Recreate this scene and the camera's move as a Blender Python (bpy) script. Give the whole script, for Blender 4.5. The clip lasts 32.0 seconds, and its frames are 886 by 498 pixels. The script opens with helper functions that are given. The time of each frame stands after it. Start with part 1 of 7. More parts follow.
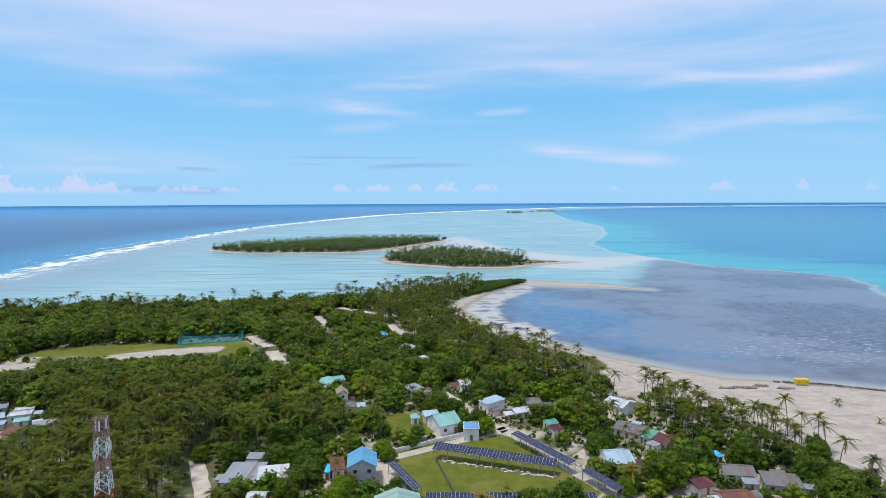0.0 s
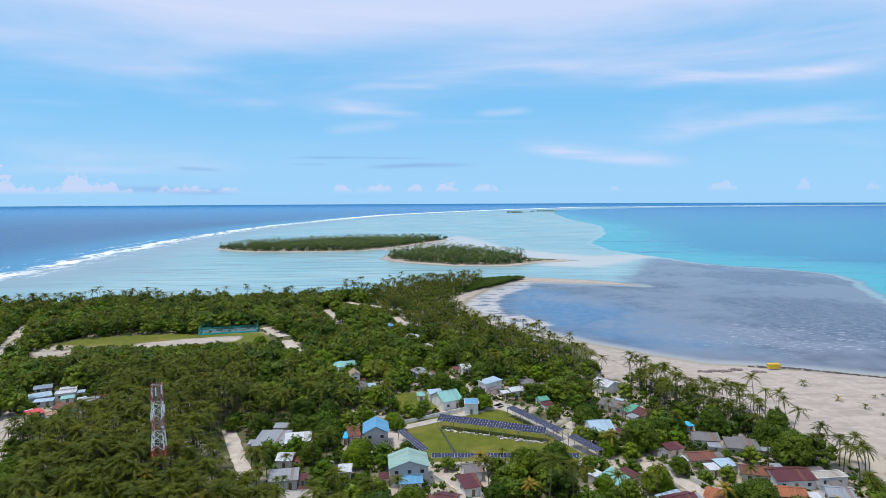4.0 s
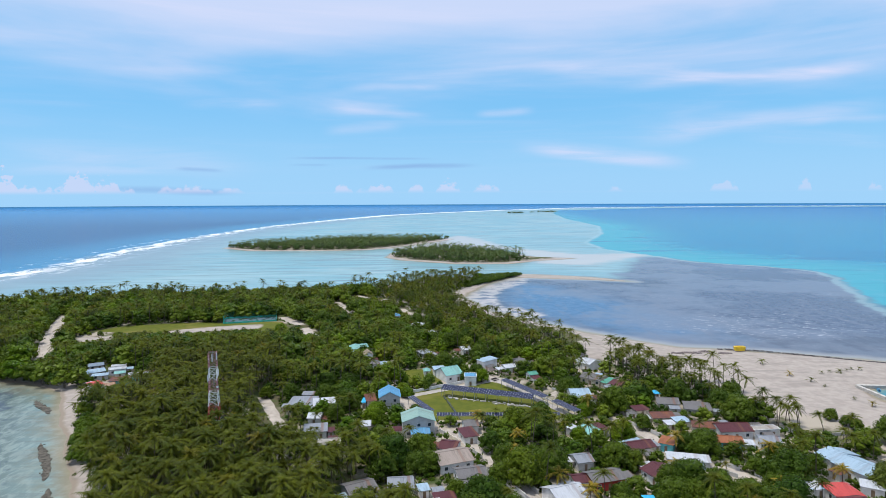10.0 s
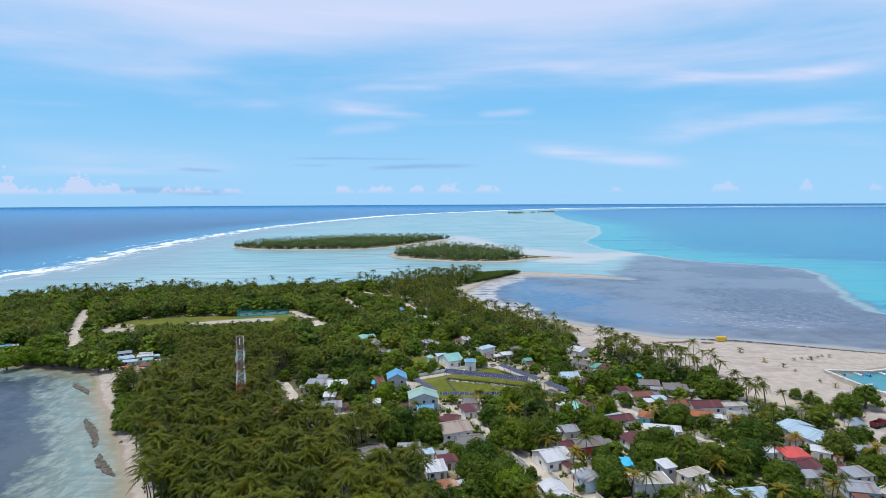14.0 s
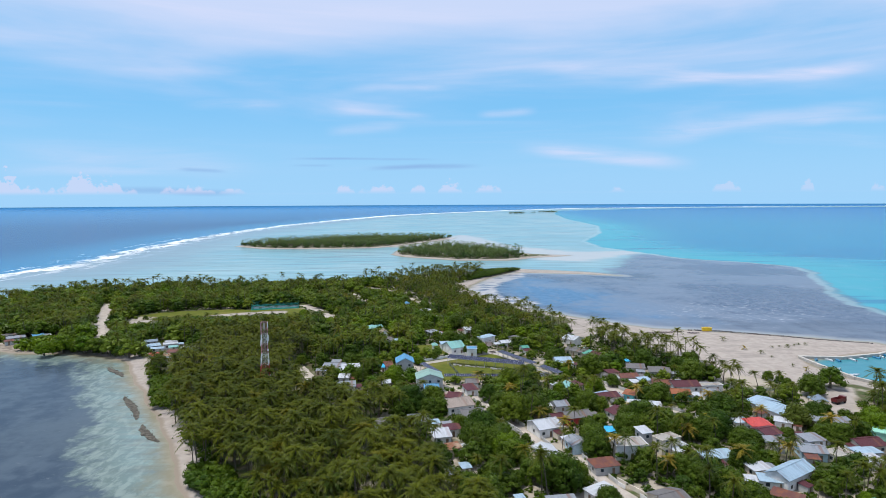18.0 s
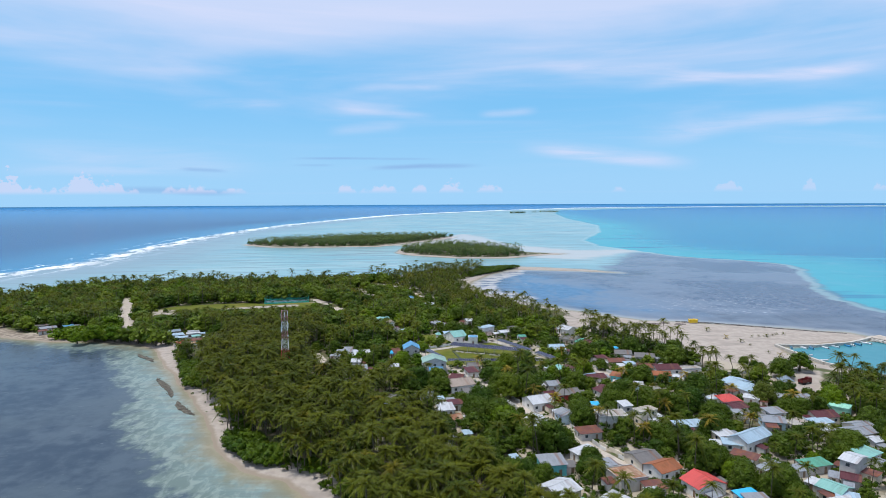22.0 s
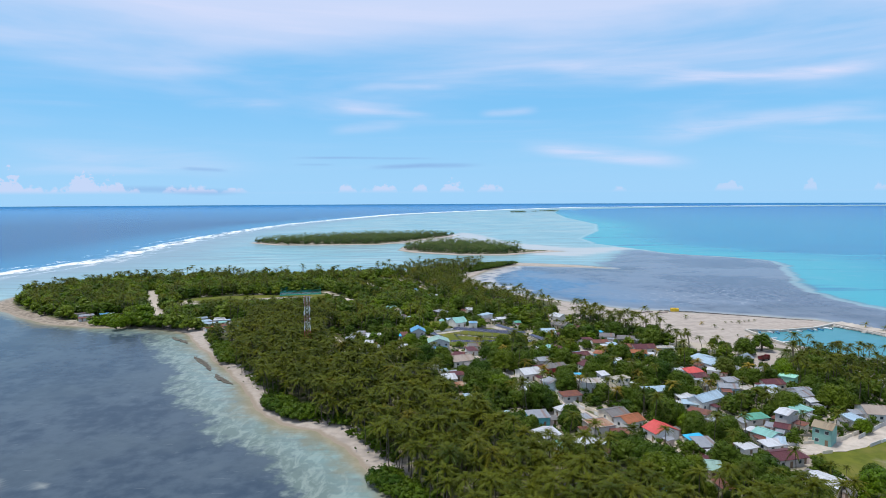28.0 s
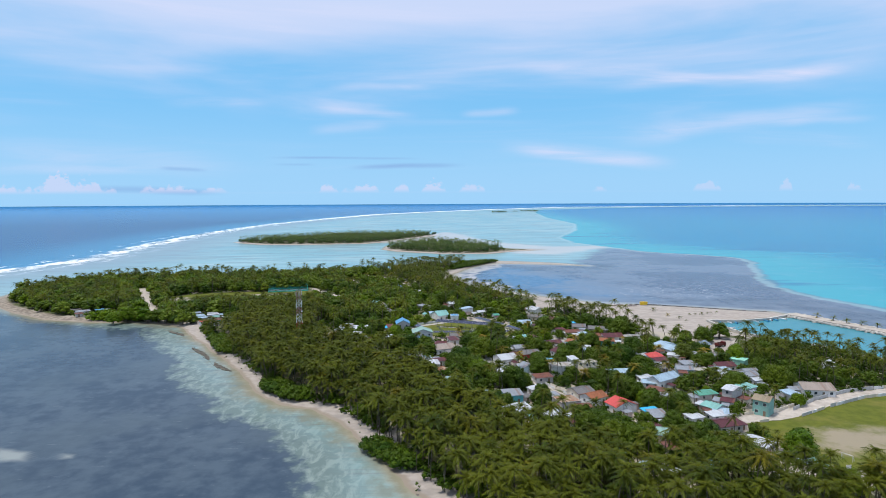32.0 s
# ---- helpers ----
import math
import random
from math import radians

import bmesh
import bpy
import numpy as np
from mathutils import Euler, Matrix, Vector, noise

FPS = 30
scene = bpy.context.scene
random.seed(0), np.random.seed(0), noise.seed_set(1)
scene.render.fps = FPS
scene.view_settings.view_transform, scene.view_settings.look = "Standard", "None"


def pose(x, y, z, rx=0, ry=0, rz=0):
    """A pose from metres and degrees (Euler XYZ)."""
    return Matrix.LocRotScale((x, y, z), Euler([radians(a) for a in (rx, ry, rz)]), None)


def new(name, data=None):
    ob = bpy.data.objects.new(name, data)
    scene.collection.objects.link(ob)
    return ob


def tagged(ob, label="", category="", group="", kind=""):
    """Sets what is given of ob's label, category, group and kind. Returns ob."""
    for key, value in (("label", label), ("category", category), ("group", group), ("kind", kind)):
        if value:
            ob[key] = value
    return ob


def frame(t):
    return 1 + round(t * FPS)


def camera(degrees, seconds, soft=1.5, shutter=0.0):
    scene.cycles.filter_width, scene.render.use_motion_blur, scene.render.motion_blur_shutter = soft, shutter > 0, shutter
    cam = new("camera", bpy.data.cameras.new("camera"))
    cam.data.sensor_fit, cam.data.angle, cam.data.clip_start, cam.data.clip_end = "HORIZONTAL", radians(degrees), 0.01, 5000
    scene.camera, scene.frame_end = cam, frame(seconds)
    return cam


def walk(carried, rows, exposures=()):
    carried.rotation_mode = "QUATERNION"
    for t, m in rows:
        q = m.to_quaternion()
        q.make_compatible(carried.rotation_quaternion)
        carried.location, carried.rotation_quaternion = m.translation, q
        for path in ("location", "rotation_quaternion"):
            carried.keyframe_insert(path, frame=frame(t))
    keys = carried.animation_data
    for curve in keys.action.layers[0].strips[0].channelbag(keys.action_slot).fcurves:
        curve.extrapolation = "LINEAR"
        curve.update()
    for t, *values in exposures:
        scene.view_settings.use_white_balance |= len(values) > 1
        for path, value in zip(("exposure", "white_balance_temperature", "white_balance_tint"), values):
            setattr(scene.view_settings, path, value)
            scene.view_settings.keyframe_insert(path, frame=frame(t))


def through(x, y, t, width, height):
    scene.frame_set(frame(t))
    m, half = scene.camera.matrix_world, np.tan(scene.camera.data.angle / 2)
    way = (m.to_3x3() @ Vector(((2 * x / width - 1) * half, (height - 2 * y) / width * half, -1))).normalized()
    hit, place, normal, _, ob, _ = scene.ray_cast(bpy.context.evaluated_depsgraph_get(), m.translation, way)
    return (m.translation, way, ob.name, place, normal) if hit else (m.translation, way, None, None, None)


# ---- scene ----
import itertools

# ---- camera: a drone that backs away over the island at about 6 m/s ----
LENS = 72.0



def aim(x, y, z, left, down):
    """A pose at x, y, z that looks along +y, turned left and down by degrees."""
    return pose(x, y, z, 0, 0, left) @ pose(0, 0, 0, 90 - down, 0, 0) @ pose(0, 0, 0, 0, 0, -0.27)


cam = camera(LENS, 32.0, soft=0.5)
walk(cam, [
    (0.0, aim(0.00, 0.00, 82.00, 0.006, 4.527)),
    (1.5, aim(-0.44, -9.65, 81.97, 0.019, 4.536)),
    (3.0, aim(-0.80, -19.08, 81.93, 0.042, 4.519)),
    (5.5, aim(-1.18, -34.48, 81.93, 0.100, 4.522)),
    (7.0, aim(-1.38, -43.74, 82.01, 0.123, 4.515)),
    (9.0, aim(-1.65, -56.21, 82.16, 0.146, 4.469)),
    (11.0, aim(-1.94, -68.70, 82.16, 0.185, 4.468)),
    (13.0, aim(-2.24, -80.93, 82.15, 0.210, 4.456)),
    (14.5, aim(-2.58, -90.03, 82.06, 0.254, 4.427)),
    (16.5, aim(-3.16, -102.35, 81.79, 0.318, 4.413)),
    (18.0, aim(-3.66, -111.82, 81.56, 0.351, 4.416)),
    (20.0, aim(-4.15, -124.86, 81.51, 0.408, 4.429)),
    (22.0, aim(-4.60, -137.67, 81.56, 0.476, 4.444)),
    (24.0, aim(-4.90, -150.28, 81.51, 0.509, 4.489)),
    (25.5, aim(-5.13, -159.78, 81.43, 0.544, 4.524)),
    (27.5, aim(-5.65, -172.37, 81.32, 0.539, 4.506)),
    (29.0, aim(-6.06, -181.66, 81.27, 0.544, 4.471)),
    (30.5, aim(-6.30, -190.62, 81.24, 0.543, 4.454)),
    (31.0, aim(-6.34, -193.54, 81.23, 0.528, 4.467)),
    (31.5, aim(-6.37, -196.44, 81.23, -0.164, 4.477)),
    (32.0, aim(-6.41, -199.34, 81.22, -1.175, 4.493)),
])

# ---- light: a high, slightly veiled tropical sun and a hazy sky ----
SUN_HEIGHT, SUN_TURN = radians(74), radians(-95)   # turn: clockwise from +y
scene.view_settings.exposure = 0.0
sun_data = bpy.data.lights.new("sun", "SUN")
sun_data.energy, sun_data.angle, sun_data.color = 3.4, radians(6), (1.0, 0.95, 0.87)
sun = new("sun", sun_data)
sun_way = Vector((math.sin(SUN_TURN) * math.cos(SUN_HEIGHT), math.cos(SUN_TURN) * math.cos(SUN_HEIGHT), math.sin(SUN_HEIGHT)))
sun.rotation_euler = sun_way.to_track_quat("Z", "Y").to_euler()


class Nodes:
    """Builds one node tree."""

    def __init__(self, tree):
        self.t = tree
        tree.nodes.clear()

    def n(self, kind, values=(), **settings):
        node = self.t.nodes.new(kind)
        for key, value in settings.items():
            setattr(node, key, value)
        for key, value in dict(values).items():
            if isinstance(value, bpy.types.NodeSocket):
                self.t.links.new(value, node.inputs[key])
            else:
                node.inputs[key].default_value = value
        return node

    def math(self, op, a, b=0.0, c=0.0, clamp=False):
        return self.n("ShaderNodeMath", {0: a, 1: b, 2: c}, operation=op, use_clamp=clamp).outputs[0]

    def ramp(self, value, lo, hi, smooth=True, to=(0.0, 1.0)):
        return self.n("ShaderNodeMapRange", {0: value, 1: lo, 2: hi, 3: to[0], 4: to[1]},
                      interpolation_type="SMOOTHSTEP" if smooth else "LINEAR").outputs[0]

    def mix(self, fac, a, b):
        a = (*a, 1) if isinstance(a, tuple) else a
        b = (*b, 1) if isinstance(b, tuple) else b
        return self.n("ShaderNodeMix", {0: fac, 6: a, 7: b}, data_type="RGBA").outputs[2]

    def noise(self, vec, scale, detail=3.0, rough=0.55, distort=0.0):
        return self.n("ShaderNodeTexNoise", {"Vector": vec, "Scale": scale, "Detail": detail, "Roughness": rough,
                                             "Distortion": distort}).outputs["Fac"]

    def stretch(self, vec, scale, turn=0.0):
        return self.n("ShaderNodeMapping", {"Vector": vec, "Scale": scale, "Rotation": (0, 0, turn)}).outputs[0]

    def attr(self, name):
        return self.n("ShaderNodeAttribute", attribute_name=name).outputs["Fac"]


world = bpy.data.worlds.new("sky")
scene.world = world
world.use_nodes = True
w = Nodes(world.node_tree)
way = w.n("ShaderNodeTexCoord").outputs["Generated"]
sky = w.n("ShaderNodeTexSky", sky_type="NISHITA", sun_disc=False, sun_elevation=SUN_HEIGHT, sun_rotation=SUN_TURN,
          altitude=80.0, air_density=1.0, dust_density=0.6, ozone_density=1.6).outputs[0]
up = w.n("ShaderNodeSeparateXYZ", {0: way}).outputs[2]
SKY = 0.115
clear = w.n("ShaderNodeVectorMath", {0: sky, 3: SKY}, operation="SCALE").outputs[0]
clear = w.mix(0.78, clear, (0.185, 0.575, 1.0))
# thin high cloud: a milky sheet overhead and long soft streaks that lean up to the right
veil_a = w.noise(w.stretch(way, (1.0, 1.0, 6.5)), 1.5, 6.0, 0.52, 0.5)
leaning = w.n("ShaderNodeMapping", {"Vector": way, "Scale": (1.6, 1.6, 24.0), "Rotation": (0, radians(7), 0)}).outputs[0]
veil_b = w.noise(leaning, 1.3, 5.0, 0.56, 0.7)
sheet = w.ramp(w.math("ADD", up, w.math("MULTIPLY", w.math("SUBTRACT", veil_a, 0.5), 0.30)), 0.150, 0.30)
streaks = w.math("MULTIPLY", w.ramp(veil_b, 0.46, 0.80), w.ramp(up, 0.02, 0.10))
veil = w.math("MULTIPLY_ADD", sheet, 0.80, w.math("MULTIPLY", streaks, 0.16), clamp=True)
# single clouds over the northern horizon, by their bearing and height as slopes
north = w.n("ShaderNodeSeparateXYZ", {0: way})
ahead = w.math("MAXIMUM", north.outputs[1], 0.05)
bearing, lift_ = w.math("DIVIDE", north.outputs[0], ahead), w.math("DIVIDE", north.outputs[2], ahead)
chart = w.n("ShaderNodeCombineXYZ", {0: bearing, 1: lift_}).outputs[0]
facing = w.ramp(north.outputs[1], 0.1, 0.4)
wisp = w.noise(w.stretch(chart, (4.0, 34.0, 1.0), 0.05), 1.0, 6.0, 0.62, 0.6)
ragged = w.noise(w.stretch(chart, (60.0, 75.0, 1.0)), 1.0, 5.0, 0.6)
bend = w.math("MULTIPLY", w.math("SUBTRACT", w.noise(w.stretch(chart, (3.0, 9.0, 1.0)), 1.0, 3.0), 0.5), 0.035)


def cloud_bar(a0, e0, a1, e1, thick, strength):
    """A long thin cloud between two bearings, frayed along its edges."""
    line = w.math("MULTIPLY_ADD", w.math("SUBTRACT", bearing, a0), (e1 - e0) / (a1 - a0), e0)
    off = w.math("ABSOLUTE", w.math("SUBTRACT", w.math("ADD", lift_, w.math("MULTIPLY", bend, min(1.0, thick * 90))), line))
    ends = w.math("MULTIPLY", w.ramp(bearing, a0, a0 + 0.3 * (a1 - a0)), w.ramp(bearing, a1, a1 - 0.3 * (a1 - a0)))
    return w.math("MULTIPLY", w.math("MULTIPLY", w.ramp(off, thick * 1.3, 0.0), ends), w.math("MULTIPLY", w.ramp(wisp, 0.25, 0.68, to=(0.15, 1.0)), strength))


for bar_of_cloud in (
        (0.2661, 0.1791, 0.7422, 0.217, 0.0125, 0.55), (-0.2034, 0.1534, -0.0119, 0.1345, 0.0083, 0.45), (-0.2032, 0.1624, -0.0574, 0.151, 0.0056, 0.25),
        (0.0979, 0.0906, 0.4198, 0.06, 0.0158, 0.62), (0.1347, 0.0795, 0.3647, 0.0566, 0.0093, 0.3), (0.2812, 0.0988, 0.7454, 0.158, 0.0185, 0.5),
        (0.4643, 0.1052, 0.749, 0.093, 0.013, 0.32), (-0.1756, 0.1802, 0.0157, 0.1865, 0.0083, 0.35), (-0.7552, 0.0891, -0.279, 0.0596, 0.0241, 0.34),
        (-0.7572, 0.0582, -0.4172, 0.0529, 0.0093, 0.25), (0.1066, 0.2128, 0.4702, 0.204, 0.0167, 0.38), (-0.4939, 0.1888, -0.2403, 0.1383, 0.0204, 0.16),
        (0.043, 0.1415, 0.1525, 0.1464, 0.0083, 0.4), (-0.2042, 0.1156, -0.0577, 0.1185, 0.0111, 0.28), (0.546, 0.1247, 0.7467, 0.1337, 0.0083, 0.3),
        (-0.4408, 0.1527, -0.2398, 0.1581, 0.0083, 0.2)):
    veil = w.math("ADD", veil, cloud_bar(*bar_of_cloud), clamp=True)
veil = w.math("MINIMUM", veil, 0.95)
dusk = 0.0
for bar_of_cloud in ((-0.274, 0.0723, 0.0061, 0.0683, 0.0024, 0.55), (-0.1457, 0.0544, 0.0686, 0.058, 0.0046, 0.6), (-0.4446, 0.0558, -0.3528, 0.0517, 0.0037, 0.5),
        (-0.5843, 0.0226, -0.317, 0.0177, 0.0065, 0.45), (-0.2605, 0.0613, -0.1778, 0.06, 0.0023, 0.4)):
    dusk = w.math("MULTIPLY_ADD", cloud_bar(*bar_of_cloud), 1.5, dusk, clamp=True)
dusk = w.math("MULTIPLY", dusk, facing)
# small cumulus heaps on a level base just over the horizon
heap = 0.0
for middle, half, tall in (
        (-0.721, 0.0241, 0.0409), (-0.6813, 0.0204, 0.0151), (-0.6509, 0.0185, 0.0113), (-0.6269, 0.0167, 0.0149), (-0.5974, 0.0278, 0.044),
        (-0.5522, 0.0278, 0.0264), (-0.5218, 0.0167, 0.0134), (-0.4461, 0.0241, 0.014), (-0.4046, 0.0278, 0.0156), (-0.3493, 0.0241, 0.009),
        (-0.1648, 0.0158, 0.0173), (-0.1325, 0.013, 0.0061), (-0.1048, 0.0222, 0.0161), (-0.0467, 0.013, 0.0149), (0.0059, 0.0204, 0.0229),
        (0.0686, 0.0222, 0.0162), (0.2781, 0.013, 0.0088), (0.4562, 0.0241, 0.0217), (0.5872, 0.012, 0.0202), (0.7026, 0.013, 0.0169)):
    across = w.math("DIVIDE", w.math("SUBTRACT", bearing, middle), half)
    heap = w.math("MAXIMUM", heap, w.math("MULTIPLY", w.math("POWER", w.math("MAXIMUM", w.math("MULTIPLY_ADD", w.math("MULTIPLY", across, across), -1.0, 1.0), 0.0), 0.6), 0.8 * tall))
puff = w.math("SUBTRACT", w.math("MULTIPLY", heap, w.ramp(ragged, 0.28, 0.72, False, (0.1, 1.7))), w.math("SUBTRACT", lift_, 0.0162))
puff = w.math("MULTIPLY", w.math("MULTIPLY", w.ramp(puff, -0.001, 0.006), w.ramp(lift_, 0.0122, 0.0212)), w.math("MULTIPLY", facing, w.ramp(bearing, -0.2, 0.6, to=(0.62, 0.4))))
air = w.mix(w.math("MULTIPLY", w.ramp(up, 0.17, 0.0), 0.85), clear, (0.375, 0.67, 0.975))
air = w.mix(veil, air, (0.69, 0.745, 0.975))
air = w.mix(dusk, air, (0.27, 0.47, 0.80))
air = w.mix(puff, air, (0.68, 0.705, 0.94))
below = w.mix(w.ramp(up, -0.0045, -0.0055), air, (0.10, 0.30, 0.55))
w.n("ShaderNodeOutputWorld", {0: w.n("ShaderNodeBackground", {0: below, 1: 1.0}).outputs[0]})

# ---- materials ----
def material(name):
    m = bpy.data.materials.new(name)
    m.use_nodes = True
    return m, Nodes(m.node_tree)


def finish(n, colour, rough=0.6, metal=0.0, bump=None, strength=0.3, distance=0.05, spec=0.5, **more):
    values = {"Base Color": (*colour, 1) if isinstance(colour, tuple) else colour, "Roughness": rough, "Metallic": metal,
              "Specular IOR Level": spec, **more}
    if bump is not None:
        values["Normal"] = n.n("ShaderNodeBump", {"Height": bump, "Strength": strength, "Distance": distance}).outputs[0]
    shader = n.n("ShaderNodeBsdfPrincipled", values)
    n.n("ShaderNodeOutputMaterial", {0: shader.outputs[0]})


def place(n):
    return n.n("ShaderNodeNewGeometry").outputs["Position"]


def plain(name, colour, rough=0.7, metal=0.0, spread=0.12, scale=0.8, grain=14.0):
    """A worn painted or mineral surface: two scales of variation about one colour."""
    m, n = material(name)
    p = place(n)
    big, fine = n.noise(p, scale, 4.0), n.noise(p, grain, 3.0)
    amount = n.math("ADD", n.math("MULTIPLY", big, 0.7), n.math("MULTIPLY", fine, 0.3))
    dark = tuple(c * (1 - 2.2 * spread) for c in colour)
    light = tuple(min(1, c * (1 + spread)) for c in colour)
    finish(n, n.mix(n.ramp(amount, 0.32, 0.68), dark, light), rough, metal, fine, 0.15, 0.02)
    return m


def tin(name, colour, rust=0.0, rough=0.55, metal=0.0):
    """Corrugated roof sheeting: ribs in relief, sheet-to-sheet difference, stains and rust."""
    m, n = material(name)
    p = n.n("ShaderNodeTexCoord").outputs["UV"]
    u = n.n("ShaderNodeSeparateXYZ", {0: p}).outputs[0]
    rib = n.math("SINE", n.math("MULTIPLY", u, 2 * math.pi / 0.25))
    sheet = n.n("ShaderNodeTexWhiteNoise", {"W": n.math("FLOOR", n.math("DIVIDE", u, 0.9))}, noise_dimensions="1D").outputs[0]
    world_place = place(n)
    stain = n.noise(n.stretch(p, (1.3, 0.25, 1.0)), 1.4, 5.0, 0.65)
    blot = n.noise(world_place, 0.35, 5.0, 0.6)
    dark = tuple(c * 0.72 for c in colour)
    base = n.mix(n.math("MULTIPLY", sheet, 0.5), colour, dark)
    base = n.mix(n.math("MULTIPLY", n.ramp(sheet, 0.80, 0.86), min(0.6, rust * 2.4)), base, (0.19, 0.085, 0.045))
    base = n.mix(n.math("MULTIPLY", n.ramp(stain, 0.46, 0.72), 0.7), base, tuple(c * 0.5 for c in colour))
    corroded = n.ramp(n.math("ADD", n.math("MULTIPLY", stain, 0.5), n.math("MULTIPLY", blot, 0.5)), 0.66 - 0.26 * rust, 0.74 - 0.18 * rust)
    base = n.mix(n.math("MULTIPLY", corroded, min(1, rust * 1.4)), base, (0.21, 0.075, 0.03))
    base = n.mix(n.math("MULTIPLY", n.ramp(n.noise(world_place, 1.7, 4.0, 0.7), 0.4, 0.75), 0.28), base, tuple(0.6 * c + 0.03 for c in colour))
    finish(n, base, rough, metal, rib, 0.4, 0.03, spec=0.25)
    return m


def leaf(name, colours, through=0.22, fleck=0.5, gloss=0.12):
    """Foliage: a tint for each tree, a finer one for each leaf."""
    m, n = material(name)
    tint = n.attr("tint")
    geo = n.n("ShaderNodeNewGeometry")
    each, own = geo.outputs["Random Per Island"], n.n("ShaderNodeObjectInfo").outputs["Random"]
    tree = n.math("FRACT", n.math("ADD", tint, own))
    a, b, c = colours
    base = n.mix(n.ramp(tree, 0.0, 0.55), a, b)
    base = n.mix(n.ramp(tree, 0.93, 0.99), base, c)
    base = n.mix(n.math("MULTIPLY", each, fleck), base, tuple(0.32 * v for v in a))
    patch = n.noise(geo.outputs["Position"], 0.05, 2.0)
    base = n.mix(n.math("MULTIPLY", n.ramp(patch, 0.4, 0.7), 0.35), base, tuple(v * f for v, f in zip(b, (1.35, 1.2, 0.9))))
    base = n.mix(n.math("MULTIPLY", n.attr("heart"), 0.55), base, (0.19, 0.18, 0.025))
    front = n.n("ShaderNodeBsdfPrincipled", {"Base Color": base, "Roughness": 0.42, "Specular IOR Level": gloss})
    back = n.n("ShaderNodeBsdfTranslucent", {0: base})
    n.n("ShaderNodeOutputMaterial", {0: n.n("ShaderNodeMixShader", {0: through, 1: front.outputs[0], 2: back.outputs[0]}).outputs[0]})
    return m


PALM_LEAF = leaf("palm_leaf", ((0.035, 0.066, 0.006), (0.104, 0.130, 0.010), (0.17, 0.145, 0.012)), 0.32, 0.75, 0.08)
BROAD_LEAF = leaf("broad_leaf", ((0.043, 0.094, 0.009), (0.098, 0.155, 0.014), (0.13, 0.18, 0.012)), 0.3, 0.6, 0.12)
BRIGHT_LEAF = leaf("bright_leaf", ((0.075, 0.150, 0.006), (0.13, 0.21, 0.008), (0.19, 0.22, 0.012)))
GOLD_LEAF = leaf("golden_palm_leaf", ((0.20, 0.16, 0.015), (0.27, 0.20, 0.02), (0.3, 0.2, 0.02)))
SHRUB_LEAF = leaf("shrub_leaf", ((0.032, 0.076, 0.005), (0.072, 0.124, 0.008), (0.12, 0.16, 0.01)))
# bright green for farther trees, lightened further in place of distance haze
HAZED_FRESH_LEAF = leaf("hazed_fresh_leaf", ((0.076, 0.145, 0.014), (0.146, 0.207, 0.018), (0.19, 0.23, 0.018)), 0.3, 0.35)
# islet leaves are bluer and paler, with distance haze in their colour
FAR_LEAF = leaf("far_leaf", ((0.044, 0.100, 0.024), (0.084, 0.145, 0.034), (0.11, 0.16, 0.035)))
BARK = plain("bark", (0.11, 0.09, 0.07), 0.9, 0, 0.2, 1.5)

# ---- plan of the shores ----
MAIN = [(150, -260), (40, -130), (4, -60), (-14, -30), (-21, -14), (-27, -3), (-33, 8), (-43, 24), (-53, 34), (-67, 41), (-76, 49), (-85, 64),
        (-95, 83), (-107, 102), (-117, 117), (-133, 141), (-151, 167), (-169, 197), (-190, 209), (-206, 213), (-240, 215), (-276, 226),
        (-310, 250), (-345, 277), (-375, 312), (-382, 350), (-365, 400), (-330, 432), (-290, 452), (-240, 460), (-170, 468), (-110, 475), (-80, 500),
        (-45, 552), (0, 590), (40, 604), (84, 612), (66, 587)]
MAIN += [(38, 534), (18, 476), (12, 451), (22, 428), (30, 390)]
MAIN += [(52, 357), (78, 322), (98, 300), (128, 274), (158, 266), (189, 255), (206, 248), (240, 233), (246, 221), (240, 215),
         (180, 196), (176, 186), (180, 165), (188, 150), (213, 127), (240, 60), (262, -50), (300, -260)]
SPIT = [(70, 606), (84, 622), (122, 608), (161, 586), (189, 553), (147, 571), (96, 584), (74, 592)]
ISLE_WEST = [(-403, 1030), (-327, 962), (-236, 957), (-131, 973), (-82, 1050), (-20, 1180), (22, 1275), (-60, 1290), (-200, 1275),
             (-290, 1195), (-378, 1110)]
ISLE_EAST = [(-89, 834), (-62, 788), (11, 737), (79, 732), (128, 775), (185, 805), (130, 835), (75, 935), (18, 1005), (-45, 975),
             (-86, 912)]
LAGOON = [(1000, 5400), (711, 3977), (550, 2736), (494, 1898), (390, 1458), (279, 1140), (268, 965), (300, 860), (332, 745), (390, 692), (425, 640), (408, 570),
          (385, 525), (341, 432), (317, 360), (312, 312), (322, 268), (340, 180), (380, 60), (450, -200), (6000, -600), (14000, 3000), (12000, 8200), (3000, 7400)]
REEF = [(-900, -600), (-700, 100), (-560, 400), (-525, 524), (-500, 640), (-505, 740), (-528, 850), (-552, 1000), (-585, 1350), (-594, 1750), (-582, 2100),
        (-505, 2700), (-355, 3600), (-60, 4400), (560, 5700), (1700, 7600), (5200, 9300), (15000, 9800), (30000, 3000), (30000, -3000), (0, -4000)]
HARBOUR = [(246, 221), (240, 215), (180, 196), (176, 186), (180, 165), (188, 150), (213, 127), (240, 60), (300, 60), (290, 150)]


